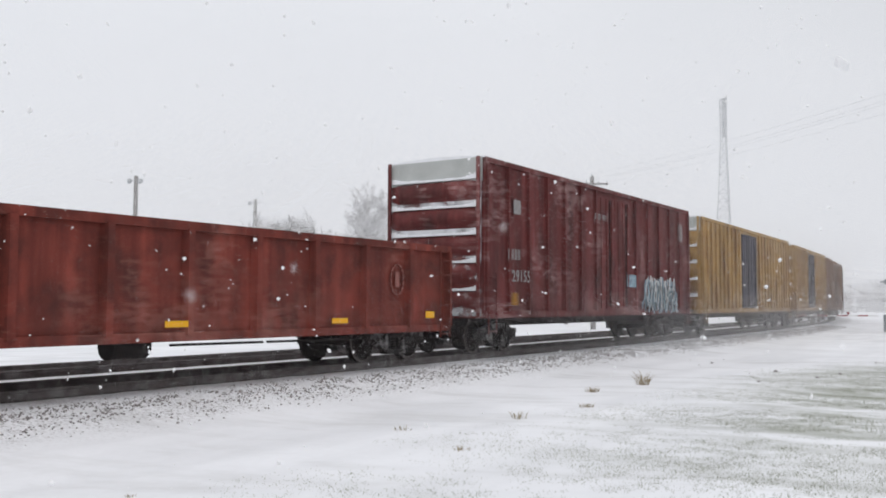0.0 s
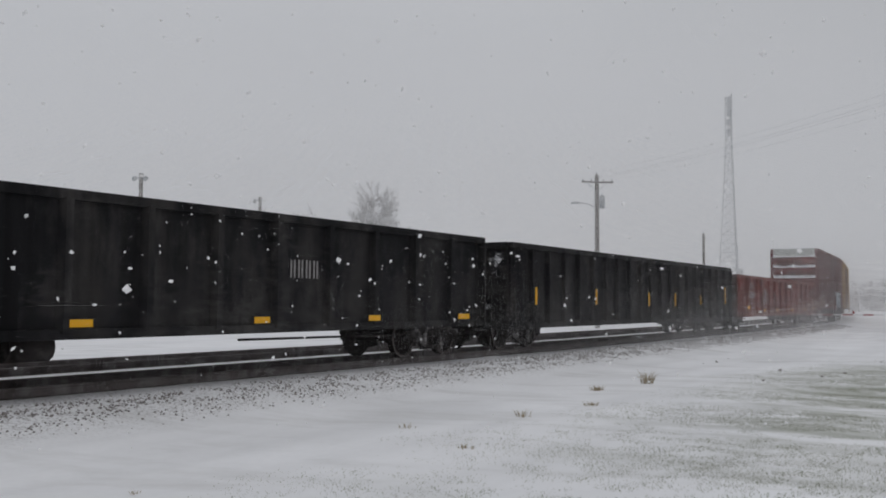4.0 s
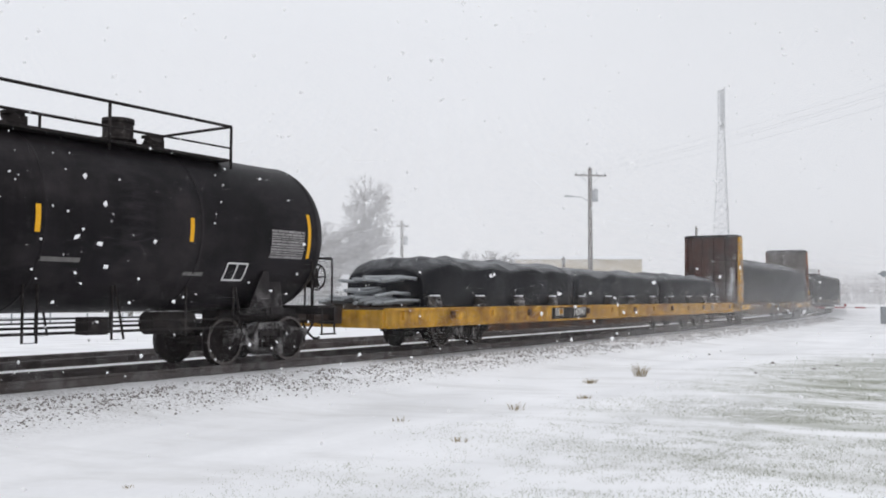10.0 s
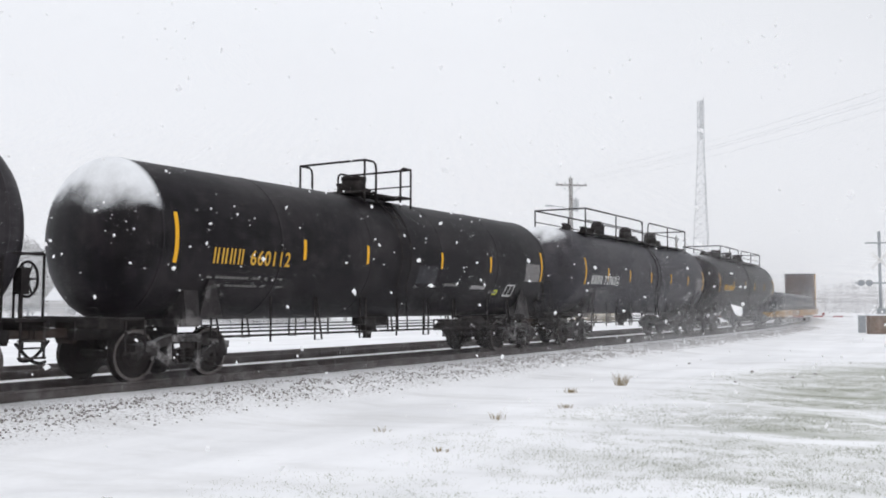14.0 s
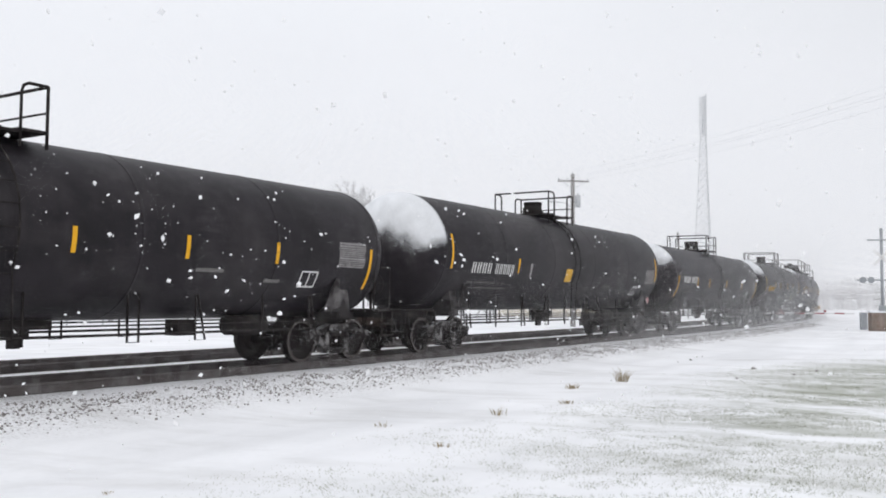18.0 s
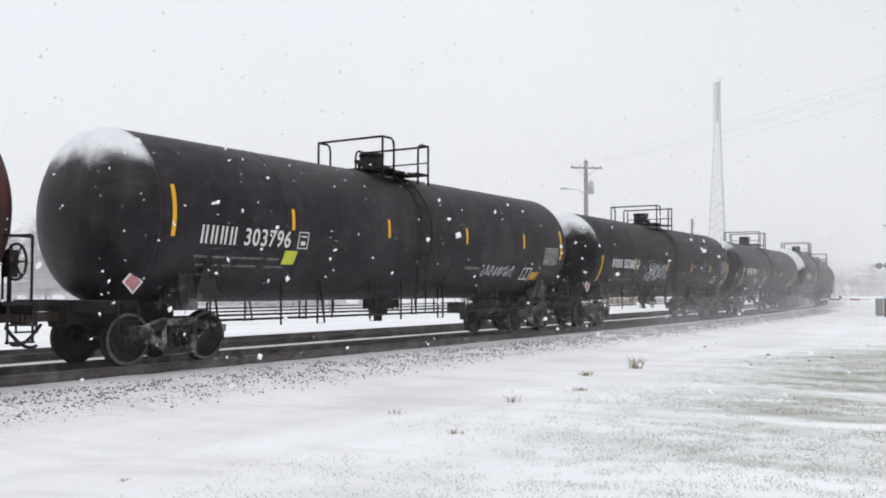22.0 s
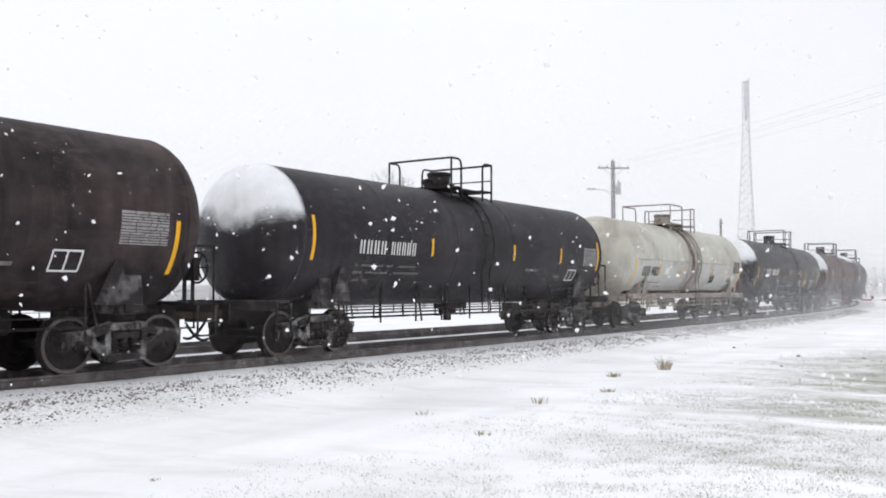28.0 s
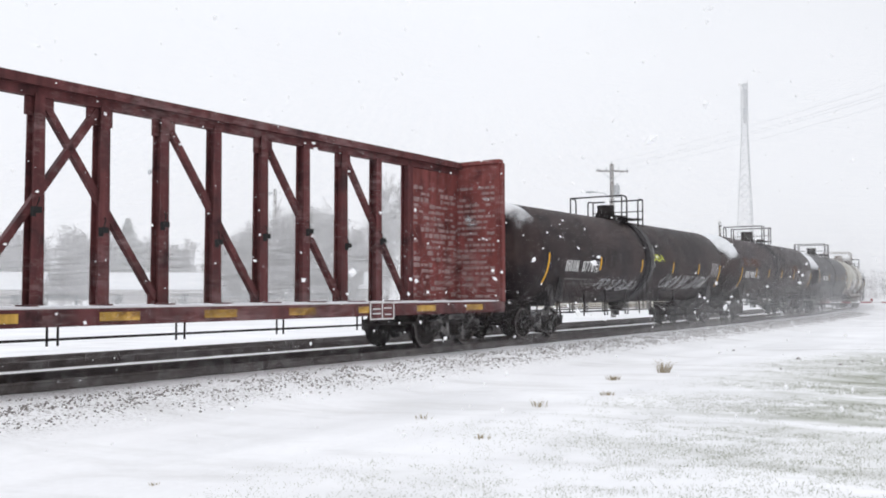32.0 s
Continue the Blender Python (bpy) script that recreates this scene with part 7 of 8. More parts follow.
def utility_pole(x, y, h, label, arm=2.4, lamp=True, turn=0.0, transformer=True):
    pole = tagged(empty("utility_pole", pose(x, y, -0.5, 0, 0, turn)), label, "utility pole")
    bm = B()
    cyl(bm, (0, 0, 0), (0, 0, h), 0.20, 10, 0.15)
    part("pole", bm, M_WOODPOLE, pole)
    part("crossarm", boxed((0, -0.14, h - 0.55, arm, 0.10, 0.12)), M_WOODPOLE, pole)
    bm = B()
    for sg in (-1, 1):
        tube(bm, [(sg * arm * 0.32, -0.12, h - 0.60), (0, -0.08, h - 1.25)], 0.02, 5)
    part("arm_brace", bm, M_GALV, pole)
    for xx in (-arm * 0.46, -arm * 0.2, arm * 0.2, arm * 0.46, 0.0):
        bm = B()
        z0 = h - 0.49 if xx else h
        cyl(bm, (xx, -0.14 if xx else 0, z0), (xx, -0.14 if xx else 0, z0 + 0.2), 0.05, 8, 0.03)
        part("insulator", bm, M_GALV, pole)
    if transformer:
        bm = B()
        cyl(bm, (0.36, -0.1, h - 2.5), (0.36, -0.1, h - 1.6), 0.21, 14)
        cyl(bm, (0.36, -0.1, h - 1.6), (0.36, -0.1, h - 1.45), 0.05, 8)
        part("transformer", bm, M_GALV, pole, "grey can transformer")
    if lamp:
        bm = B()
        tube(bm, [(0, -0.1, h - 2.6), (-0.7, -0.2, h - 2.2), (-1.5, -0.3, h - 2.15)], 0.03, 6)
        bx(bm, -1.75, -0.3, h - 2.16, 0.6, 0.2, 0.12)
        part("street_light", bm, M_GALV, pole, "arm-mounted street light")
    return pole


def flood_pole(x, y, h, label, heads=2):
    pole = tagged(empty("floodlight_pole", pose(x, y, -0.5)), label, "light pole")
    bm = B()
    cyl(bm, (0, 0, 0), (0, 0, h), 0.21, 10, 0.17)
    part("pole", bm, M_WOODPOLE, pole)
    part("crossarm", boxed((0, -0.12, h - 0.4, 1.3, 0.08, 0.08)), M_GALV, pole)
    for i, xx in enumerate((-0.5, 0.42)[:heads]):
        bm = B()
        cyl(bm, (xx, -0.1, h - 0.40), (xx, -0.36, h - 0.60), 0.21, 12, 0.13)
        part("floodlight", bm, M_GALV, pole, "round floodlight head")
    return pole


def lattice_tower(x, y, h, w0, w1, label):
    tower = tagged(empty("lattice_tower", pose(x, y, -0.5, 0, 0, 20)), label, "radio tower")
    foot = [Vector((math.cos(a), math.sin(a), 0)) for a in (0.3, 2.394, 4.489)]
    def at(k, z):
        f = z / h
        w = w1 + (w0 - w1) * max(0.0, 1 - f / 0.8) ** 1.15
        return foot[k] * w / 1.73 + Vector((0, 0, z))
    levels = list(np.linspace(0, h, 26))
    for k in range(3):
        bm = B()
        tube(bm, [at(k, z) for z in levels], 0.10, 6)
        part("leg", bm, M_GALV, tower)
    for a, b in zip(levels, levels[1:]):
        for k in range(3):
            for p, q, r in ((at(k, a), at((k + 1) % 3, b), 0.05), (at((k + 1) % 3, a), at(k, b), 0.05), (at(k, b), at((k + 1) % 3, b), 0.035)):
                bm = B()
                cyl(bm, p, q, r, 5)
                part("brace", bm, M_GALV, tower)
    bm = B()
    cyl(bm, at(0, h * 0.98), at(0, h * 1.02), 0.1, 6)
    cyl(bm, (0.0, 0, h * 0.82), (0.0, 0, h * 1.0), 0.42, 10)
    part("antenna", bm, M_GALV, tower)
    bm = B()
    cyl(bm, (1.4, -0.6, h * 0.19), (1.4, -0.9, h * 0.19), 0.6, 14)
    part("dish", bm, M_GALV, tower)
    return tower


def wire(a, b, sag, r, label):
    a, b = Vector(a), Vector(b)
    pts = [a.lerp(b, i / 16) - Vector((0, 0, sag * 4 * (i / 16) * (1 - i / 16))) for i in range(17)]
    bm = B()
    tube(bm, pts, r, 4)
    return tagged(part("overhead_wire", bm, M_GALV), label, "wire", group="overhead wires")


PX, PY = 0.1655 * 68, 68.0
utility_pole(PX, PY, 11.4, "weathered utility pole with street light and transformer", turn=8)
utility_pole(-0.0408 * 95, 95, 9.6, "thin utility pole beyond the track", arm=1.3, lamp=False, turn=20)
utility_pole(0.136 * 85, 85, 5.4, "short wooden post by a tan building", arm=0.3, lamp=False, transformer=False)
utility_pole(0.282 * 120, 120, 11.0, "thin distant utility pole in snow haze", arm=0.4, lamp=False, transformer=False)
flood_pole(-0.336 * 77, 77, 12.6, "tall yard light pole with two floodlights")
flood_pole(-0.2045 * 94, 94, 12.6, "yard light pole with a single floodlight", heads=1)
lattice_tower(0.312 * 170, 170, 40.6, 4.6, 1.25, "tall grey lattice radio tower fading into the haze")
for dx, dz in ((-1.1, 0.0), (-0.5, 0.0), (1.1, 0.0)):
    wire((PX + dx, PY, 10.5), (27.5 + dx * 0.6, 18 + dx * 0.7, 11.6), 0.8, 0.004, "thin grey overhead wire")
wire((PX, PY, 11.1), (28, 18, 12.4), 0.8, 0.004, "thin grey overhead wire")


def shed(x, y, wd, dp, h, turn, paint, label, name="metal_building", roof=0.8, windows=0):
    b = tagged(empty(name, pose(x, y, -0.5, 0, 0, turn)), label, "building")
    for sg in (-1, 1):
        part("wall", boxed((0, sg * dp / 2, h / 2, wd, 0.15, h)), paint, b)
        bm = B()
        p = [(sg * wd / 2, -dp / 2 + 0.075, 0), (sg * wd / 2, dp / 2 - 0.075, 0), (sg * wd / 2, dp / 2 - 0.075, h), (sg * wd / 2, 0, h + roof), (sg * wd / 2, -dp / 2 + 0.075, h)]
        v = [bm.verts.new(q) for q in p]
        w = [bm.verts.new((q[0] - sg * 0.15, q[1], q[2])) for q in p]
        bm.faces.new(v)
        bm.faces.new(w[::-1])
        for i in range(5):
            bm.faces.new((v[i], v[(i + 1) % 5], w[(i + 1) % 5], w[i]))
        part("gable", bm, paint, b)
        bm = B()
        q = [(-wd / 2 - 0.3, 0, h + roof + 0.12), (wd / 2 + 0.3, 0, h + roof + 0.12), (wd / 2 + 0.3, sg * (dp / 2 + 0.35), h + 0.02), (-wd / 2 - 0.3, sg * (dp / 2 + 0.35), h + 0.02)]
        v = [bm.verts.new(c) for c in q]
        w = [bm.verts.new((c[0], c[1], c[2] - 0.1)) for c in q]
        bm.faces.new(v)
        bm.faces.new(w[::-1])
        for i in range(4):
            bm.faces.new((v[i], v[(i + 1) % 4], w[(i + 1) % 4], w[i]))
        part("roof", bm, M_SNOWCAP, b, "snow-covered pitched roof")
    for i in range(windows):
        xx = -wd / 2 + wd * (i + 0.7) / (windows + 0.4)
        wdw = part("window", boxed((xx, -dp / 2 - 0.09, h * 0.55, 0.95, 0.06, 1.1)), M_HOUSE, b)
        part("pane", boxed((xx, -dp / 2 - 0.125, h * 0.55, 0.78, 0.02, 0.92)), M_DARKGLASS, wdw)
    return b


shed(17.4, 115, 15, 12, 6.3, -8, M_TAN, "long tan metal building with a low roof", roof=0.5)
for px, d, wd, h, turn, n in ((-0.52, 90, 10, 2.3, 18, 3), (-0.33, 95, 11, 2.3, 5, 3), (-0.245, 99, 8, 2.3, 10, 2), (-0.15, 101, 10, 2.4, 0, 3)):
    x, y = place(px, d)
    shed(x, y, wd, 7, h, turn, M_HOUSE, "low grey house with a snow-covered roof", "house", 1.6, n)


def fence(x0, y0, x1, y1, n, label):
    f = tagged(empty("fence", pose(0, 0, 0)), label, "fence")
    a, b = Vector((x0, y0, -0.5)), Vector((x1, y1, -0.5))
    for i in range(n + 1):
        p = a.lerp(b, i / n)
        bm = B()
        cyl(bm, p, p + Vector((0, 0, 1.7)), 0.05, 6)
        part("post", bm, M_GALV, f)
    for z in (0.35, 1.0, 1.62):
        bm = B()
        cyl(bm, a + Vector((0, 0, z)), b + Vector((0, 0, z)), 0.03, 5)
        part("fence_rail", bm, M_GALV, f)


fence(-34, 52, -8, 70, 14, "grey wire and post fence in the snow")


def bare_tree(x, y, h, label, seed, stems=1, half_width=0.3, shoots=3):
    """A leafless tree: stems, limbs and ever finer branches that fill an uneven rounded crown."""
    tree = tagged(empty("bare_tree", pose(x, y, -0.5)), label, "tree", group="trees beyond the track")
    rnd = random.Random(seed)
    wood, verts, faces = B(), [], []
    rw, low = half_width * h, (0.16 if stems == 1 else 0.0) * h
    zc, rz = (h + low) / 2, (h - low) / 2

    def inside(p):
        swell = 1 + 0.28 * noise.noise(Vector((p.x * 0.45 + seed, p.y * 0.45, p.z * 0.45)))
        return (p.x / rw) ** 2 + (p.y / rw) ** 2 + ((p.z - zc) / rz) ** 2 < swell * swell

    def turned_off(d, lo, hi):
        u = d.orthogonal().normalized()
        v = d.cross(u)
        a, b = rnd.uniform(0, 6.283), radians(rnd.uniform(lo, hi))
        return (d * math.cos(b) + (u * math.cos(a) + v * math.sin(a)) * math.sin(b) + Vector((0, 0, 0.16))).normalized()

    def twig(p, e, r):
        d = (e - p).normalized()
        u = d.orthogonal().normalized() * r
        v = d.cross(u)
        k = len(verts)
        verts.extend(tuple(q) for q in (p + u, p - u * 0.5 + v * 0.87, p - u * 0.5 - v * 0.87, e))
        faces.extend(((k, k + 1, k + 3), (k + 1, k + 2, k + 3), (k + 2, k, k + 3)))

    def grow(p, d, ln, r, k):
        segs = (8, 4, 3, 2)[k] if k < 4 else 1
        for i in range(segs):
            d = (d + Vector((rnd.uniform(-1, 1), rnd.uniform(-1, 1), rnd.uniform(-0.6, 0.9))) * (0.05, 0.13, 0.18, 0.22)[min(k, 3)]).normalized()
            e = p + d * ln / segs
            if k and not inside(e):
                if k > 1:
                    twig(p, p.lerp(e, rnd.uniform(0.2, 0.7)), max(r * 0.6, 0.02))
                return
            ra, rb = r * (1 - 0.75 * i / segs), r * (1 - 0.75 * (i + 1) / segs)
            if k < 2:
                cyl(wood, p, e, max(ra, 0.02), 6 if k == 0 else 4, max(rb, 0.016))
            else:
                twig(p, e + (e - p) * 0.15, max(ra, 0.024))
            if k < 4 and e.z > low * 0.9:
                for _ in range((shoots, shoots, shoots - 1, 2)[k]):
                    grow(p.lerp(e, rnd.random()), turned_off(d, 28, 62) if k < 2 else turned_off(d, 20, 50), (0.42 * h if stems == 1 else 0.34 * h, 0.17 * h, 0.10 * h, 0.06 * h)[k] * rnd.uniform(0.6, 1.1), rb * rnd.uniform(0.4, 0.6), k + 1)
            p = e

    for q in range(stems):
        a, tilt = 6.283 * q / stems + rnd.random(), 0.0 if stems == 1 else rnd.uniform(0.15, 0.75)
        base = Vector((math.cos(a), math.sin(a), 0)) * (0.0 if stems == 1 else rw * 0.25)
        grow(base, Vector((math.cos(a) * tilt, math.sin(a) * tilt, 1)).normalized(), h * (0.9 if stems == 1 else 0.75), 0.016 * h / stems ** 0.5, 0)
    part("trunk", wood, M_BARK, tree)
    me = bpy.data.meshes.new("crown")
    me.from_pydata(verts, [], faces)
    me.materials.append(M_BARK)
    part("crown", me, None, tree, "bare grey branches in mist")
    return tree


for px, d, h, sd, st, hw, sh in ((-0.0815, 105, 15.8, 21, 1, 0.25, 3), (-0.108, 108, 11.0, 4, 3, 0.36, 3), (-0.192, 92, 12.6, 5, 5, 0.46, 3), (-0.162, 94, 11.2, 6, 5, 0.5, 3), (-0.222, 96, 9.4, 7, 4, 0.5, 3),
                                 (-0.140, 96, 7.0, 31, 3, 0.55, 3), (-0.250, 104, 8.4, 8, 3, 0.5, 3), (-0.345, 106, 8.4, 9, 3, 0.62, 3), (-0.385, 104, 9.2, 10, 3, 0.6, 3), (-0.415, 98, 8.2, 11, 3, 0.6, 3), (-0.46, 96, 9.6, 12, 3, 0.6, 3),
                                 (-0.50, 100, 8.8, 32, 3, 0.6, 3), (-0.31, 118, 8.4, 33, 2, 0.5, 2), (0.052, 112, 8.8, 13, 3, 0.42, 3), (0.080, 116, 7.4, 14, 3, 0.45, 3), (0.03, 112, 6.6, 34, 2, 0.4, 3), (-0.295, 120, 9.0, 15, 1, 0.25, 2)):
    x, y = place(px, d)
    bare_tree(x, y, h, "leafless tree in snow haze beyond the track", sd, st, hw, sh)


def evergreen(x, y, h, label, seed):
    t = tagged(empty("evergreen_tree", pose(x, y, -0.5)), label, "tree", group="trees beyond the track")
    bm = B()
    cyl(bm, (0, 0, 0), (0, 0, h), 0.16, 8, 0.03)
    part("trunk", bm, M_BARK, t)
    rnd = random.Random(seed)
    bm = B()
    for i in range(900):
        f = rnd.random() ** 0.8
        z = 0.6 + f * (h - 0.6)
        r = (1 - f) ** 0.8 * h * 0.36 * rnd.uniform(0.4, 1.1) + 0.1
        a = rnd.uniform(0, 6.283)
        c = Vector((math.cos(a) * r, math.sin(a) * r, z))
        o = Vector((math.cos(a), math.sin(a), -0.25)).normalized()
        s = Vector((-math.sin(a), math.cos(a), 0)) * rnd.uniform(0.12, 0.3)
        ln = rnd.uniform(0.3, 0.7)
        v = [bm.verts.new(p) for p in (c - o * ln * 0.5 - s, c - o * ln * 0.5 + s, c + o * ln * 0.6 - Vector((0, 0, rnd.uniform(0, 0.2))))]
        bm.faces.new(v)
    part("crown", bm, M_EVERGREEN, t, "snow-dusted evergreen boughs")


for px, d, h, sd in ((-0.367, 97, 9.8, 1), (-0.18, 90, 5.0, 3), (0.03, 110, 5.0, 4)):
    x, y = place(px, d)
    evergreen(x, y, h, "snow-dusted evergreen beyond the track", sd)


def far_woods():
    """A pale line of far trees behind everything."""
    bm = B()
    rnd = random.Random(17)
    for i in range(3000):
        a = rnd.uniform(-0.75, 0.95)
        d = rnd.uniform(230, 280)
        x, y = a * d, d
        h = rnd.uniform(4.5, 9.5) * (0.75 + 0.4 * noise.noise(Vector((a * 7, 0, 0))))
        cyl(bm, (x, y, -0.5), (x + rnd.uniform(-0.6, 0.6), y, h), 0.16, 4, 0.04)
        for k in range(5):
            z = rnd.uniform(0.3, 0.95) * h
            cyl(bm, (x, y, z), (x + rnd.uniform(-2, 2), y, z + rnd.uniform(0.4, 1.8)), 0.07, 3, 0.03)
    tagged(part("far_woods", bm, M_BARK), "far line of bare woods pale with snow", "woods", kind="stuff")


far_woods()


# ---------------------------------------------------------------- level crossing at the bend
CX, CY = 0.5085 * 62, 62.0


def crossing():
    mast = tagged(empty("crossing_signal", pose(CX, CY, -0.5, 0, 0, -20)), "grey crossing signal mast with lamps and crossbuck arms", "crossing signal")
    bm = B()
    cyl(bm, (0, 0, 0), (0, 0, 7.0), 0.10, 10)
    part("mast", bm, M_GALV, mast)
    for z, w in ((3.45, 1.6), (6.2, 0.9)):
        bm = B()
        cyl(bm, (-w, -0.1, z), (w, -0.1, z), 0.05, 8)
        part("arm", bm, M_GALV, mast)
    for xx in (-1.2, -0.7, 0.7):
        bm = B()
        cyl(bm, (xx, -0.12, 3.45), (xx, -0.20, 3.45), 0.22, 16)
        cyl(bm, (xx, -0.20, 3.45), (xx, -0.36, 3.45), 0.12, 12)
        part("lamp_disc", bm, M_GALV, mast, "round grey signal lamp backing")
    for sg in (-1, 1):
        part("crossbuck", boxed((0, -0.13, 5.0, 1.5, 0.03, 0.2, Matrix.Rotation(sg * radians(45), 3, "Y"))), M_CROSS_WHITE, mast)
    part("case", boxed((0, -0.3, 1.35, 0.5, 0.5, 0.75)), M_GALV, mast)
    block = tagged(empty("equipment_box", pose(CX - 0.6, CY - 1.6, -0.5, 0, 0, -14)), "stained rusty-brown equipment box in snow", "equipment box")
    part("body", boxed((0.6, 0, 0.62, 3.2, 1.1, 1.24)), M_CONC, block)
    part("lid", boxed((0.6, 0, 1.28, 3.3, 1.2, 0.10)), M_SNOWCAP, block, "layer of snow on the lid")
    gate = tagged(empty("crossing_gate", pose(CX - 1.0, CY + 2, -0.5, 0, 0, 172)), "lowered red and white crossing gate arm", "crossing gate")
    part("gate_post", boxed((-0.6, 0, 0.6, 0.4, 0.4, 1.2)), M_GALV, gate)
    for i in range(14):
        x0 = i * 0.68
        part("gate_band", boxed((x0 + 0.34, 0, 1.12, 0.68, 0.04, 0.09)), M_CROSS_RED if i % 2 else M_CROSS_WHITE, gate)
    for x0 in (2.0, 5.0, 9.0):
        bm = B()
        cyl(bm, (x0, 0, 1.2), (x0, 0, 1.38), 0.08, 8)
        part("gate_light", bm, M_CROSS_RED, gate)


crossing()


# ---------------------------------------------------------------- grass, weeds, clods
def tuft(x, y, n, h, seed, material, label, spread=0.18):
    bm = B()
    rnd = random.Random(seed)
    for _ in range(n):
        a, r = rnd.uniform(0, 6.28), rnd.random() * spread
        p = Vector((x + math.cos(a) * r, y + math.sin(a) * r, ground_height(x, y) - 0.01))
        d = Vector((math.cos(a) * rnd.uniform(0, 0.7), math.sin(a) * rnd.uniform(0, 0.7), 1)).normalized()
        ln = h * rnd.uniform(0.5, 1.1)
        s = Vector((rnd.uniform(-1, 1), rnd.uniform(-1, 1), 0)).normalized() * 0.006
        q = p + d * ln * 0.6
        e = p + d * ln + Vector((math.cos(a), math.sin(a), -0.3)) * ln * 0.2
        v = [bm.verts.new(c) for c in (p - s, p + s, q + s * 0.8, q - s * 0.8, e)]
        bm.faces.new(v[:4])
        bm.faces.new((v[3], v[2], v[4]))
    tagged(part("grass_tuft", bm, material), label, "grass tuft", group="grass tufts")


for x, y, n, h, sd, m, lb in ((4.6, 21.0, 70, 0.36, 1, M_GRASS, "dry straw-coloured grass tuft in snow"), (1.25, 14.9, 22, 0.16, 2, M_GRASS, "small dry weed in snow"), (0.25, 11.8, 26, 0.08, 3, M_GRASS, "flattened dead weeds in snow"),
                              (-0.55, 13.6, 16, 0.10, 4, M_GRASS, "small dry weed in snow"), (-3.0, 9.0, 9, 0.07, 5, M_GRASS, "few thin weed stems in snow"), (3.2, 19.5, 60, 0.14, 6, M_GRASS, "flattened dead weeds in snow"), (2.6, 16.5, 40, 0.1, 8, M_GRASS, "small dry weed in snow")):
    tuft(x, y, n, h, sd, m, lb, 0.06 if n < 10 else 0.14)


def lawn_blades():
    """Short grass that pokes through the thin snow, thicker along the mown rows."""
    rnd = random.Random(23)
    verts, faces = [], []
    n = 0
    tries = 0
    while n < 110000 and tries < 800000:
        tries += 1
        y = 4.5 + 27 * rnd.random() ** 1.3
        x = -3.0 + rnd.random() * (y * 0.62 + 3.5)
        side = 0.8387 * x - 0.5446 * y + 3.0 * (0.5 + 0.4 * noise.noise(Vector((x * 0.3, y * 0.5, 1.0))))
        rx, ry = x * 0.899 - y * 0.438, x * 0.438 + y * 0.899
        st = 0.8 * noise.noise(Vector((rx * 0.09, ry * 0.6, 2.0))) + 0.35 * noise.noise(Vector((rx * 0.4, ry * 2.6, 8.0))) + 0.7 * noise.noise(Vector((x * 2.6, y * 2.6, 5.0)))
        if rnd.random() > max(0.0, min(1.0, 0.30 + 1.1 * st)) * max(0.0, min(1.0, (side + 5.6) / 3.6)) * max(0.0, min(1.0, (31 - y) / 6)) * min(1.0, 0.4 + max(0.0, y - 6) / 16):
            continue
        h = rnd.uniform(0.010, 0.034)
        a = rnd.uniform(0, 6.28)
        s = (math.cos(a) * 0.003, math.sin(a) * 0.003)
        b = rnd.uniform(0, 6.28)
        z = ground_height(x, y) - 0.004
        k = len(verts)
        lean = rnd.uniform(0.2, 1.0) * h
        verts += [(x - s[0], y - s[1], z), (x + s[0], y + s[1], z), (x + math.cos(b) * lean, y + math.sin(b) * lean, z + h)]
        faces.append((k, k + 1, k + 2))
        n += 1
    me = bpy.data.meshes.new("lawn_grass")
    me.from_pydata(verts, [], faces)
    me.materials.append(M_GRASSGREEN)
    ob = new("lawn_grass", me)
    tagged(ob, "short winter grass poking through thin snow", "grass", kind="stuff")


lawn_blades()


def clods():
    """Dark frozen clods beside the track and along the drive."""
    bm = B()
    rnd = random.Random(31)
    for _ in range(16):
        if rnd.random() < 0.3:
            x, y = 7.6 + rnd.gauss(0, 0.9), 30.0 + rnd.gauss(0, 0.9)
        else:
            x, y = rnd.uniform(6.5, 14), 24.6 + rnd.gauss(0, 2.6)
        r = rnd.uniform(0.02, 0.07)
        z = ground_height(x, y)
        for _ in range(1):
            cyl(bm, (x, y, z - 0.01), (x + rnd.uniform(-0.03, 0.03), y, z + r * 0.7), r, 6, r * 0.5)
    tagged(part("frozen_clods", bm, M_STONE), "dark frozen clods showing through snow", "clods", kind="stuff")


clods()


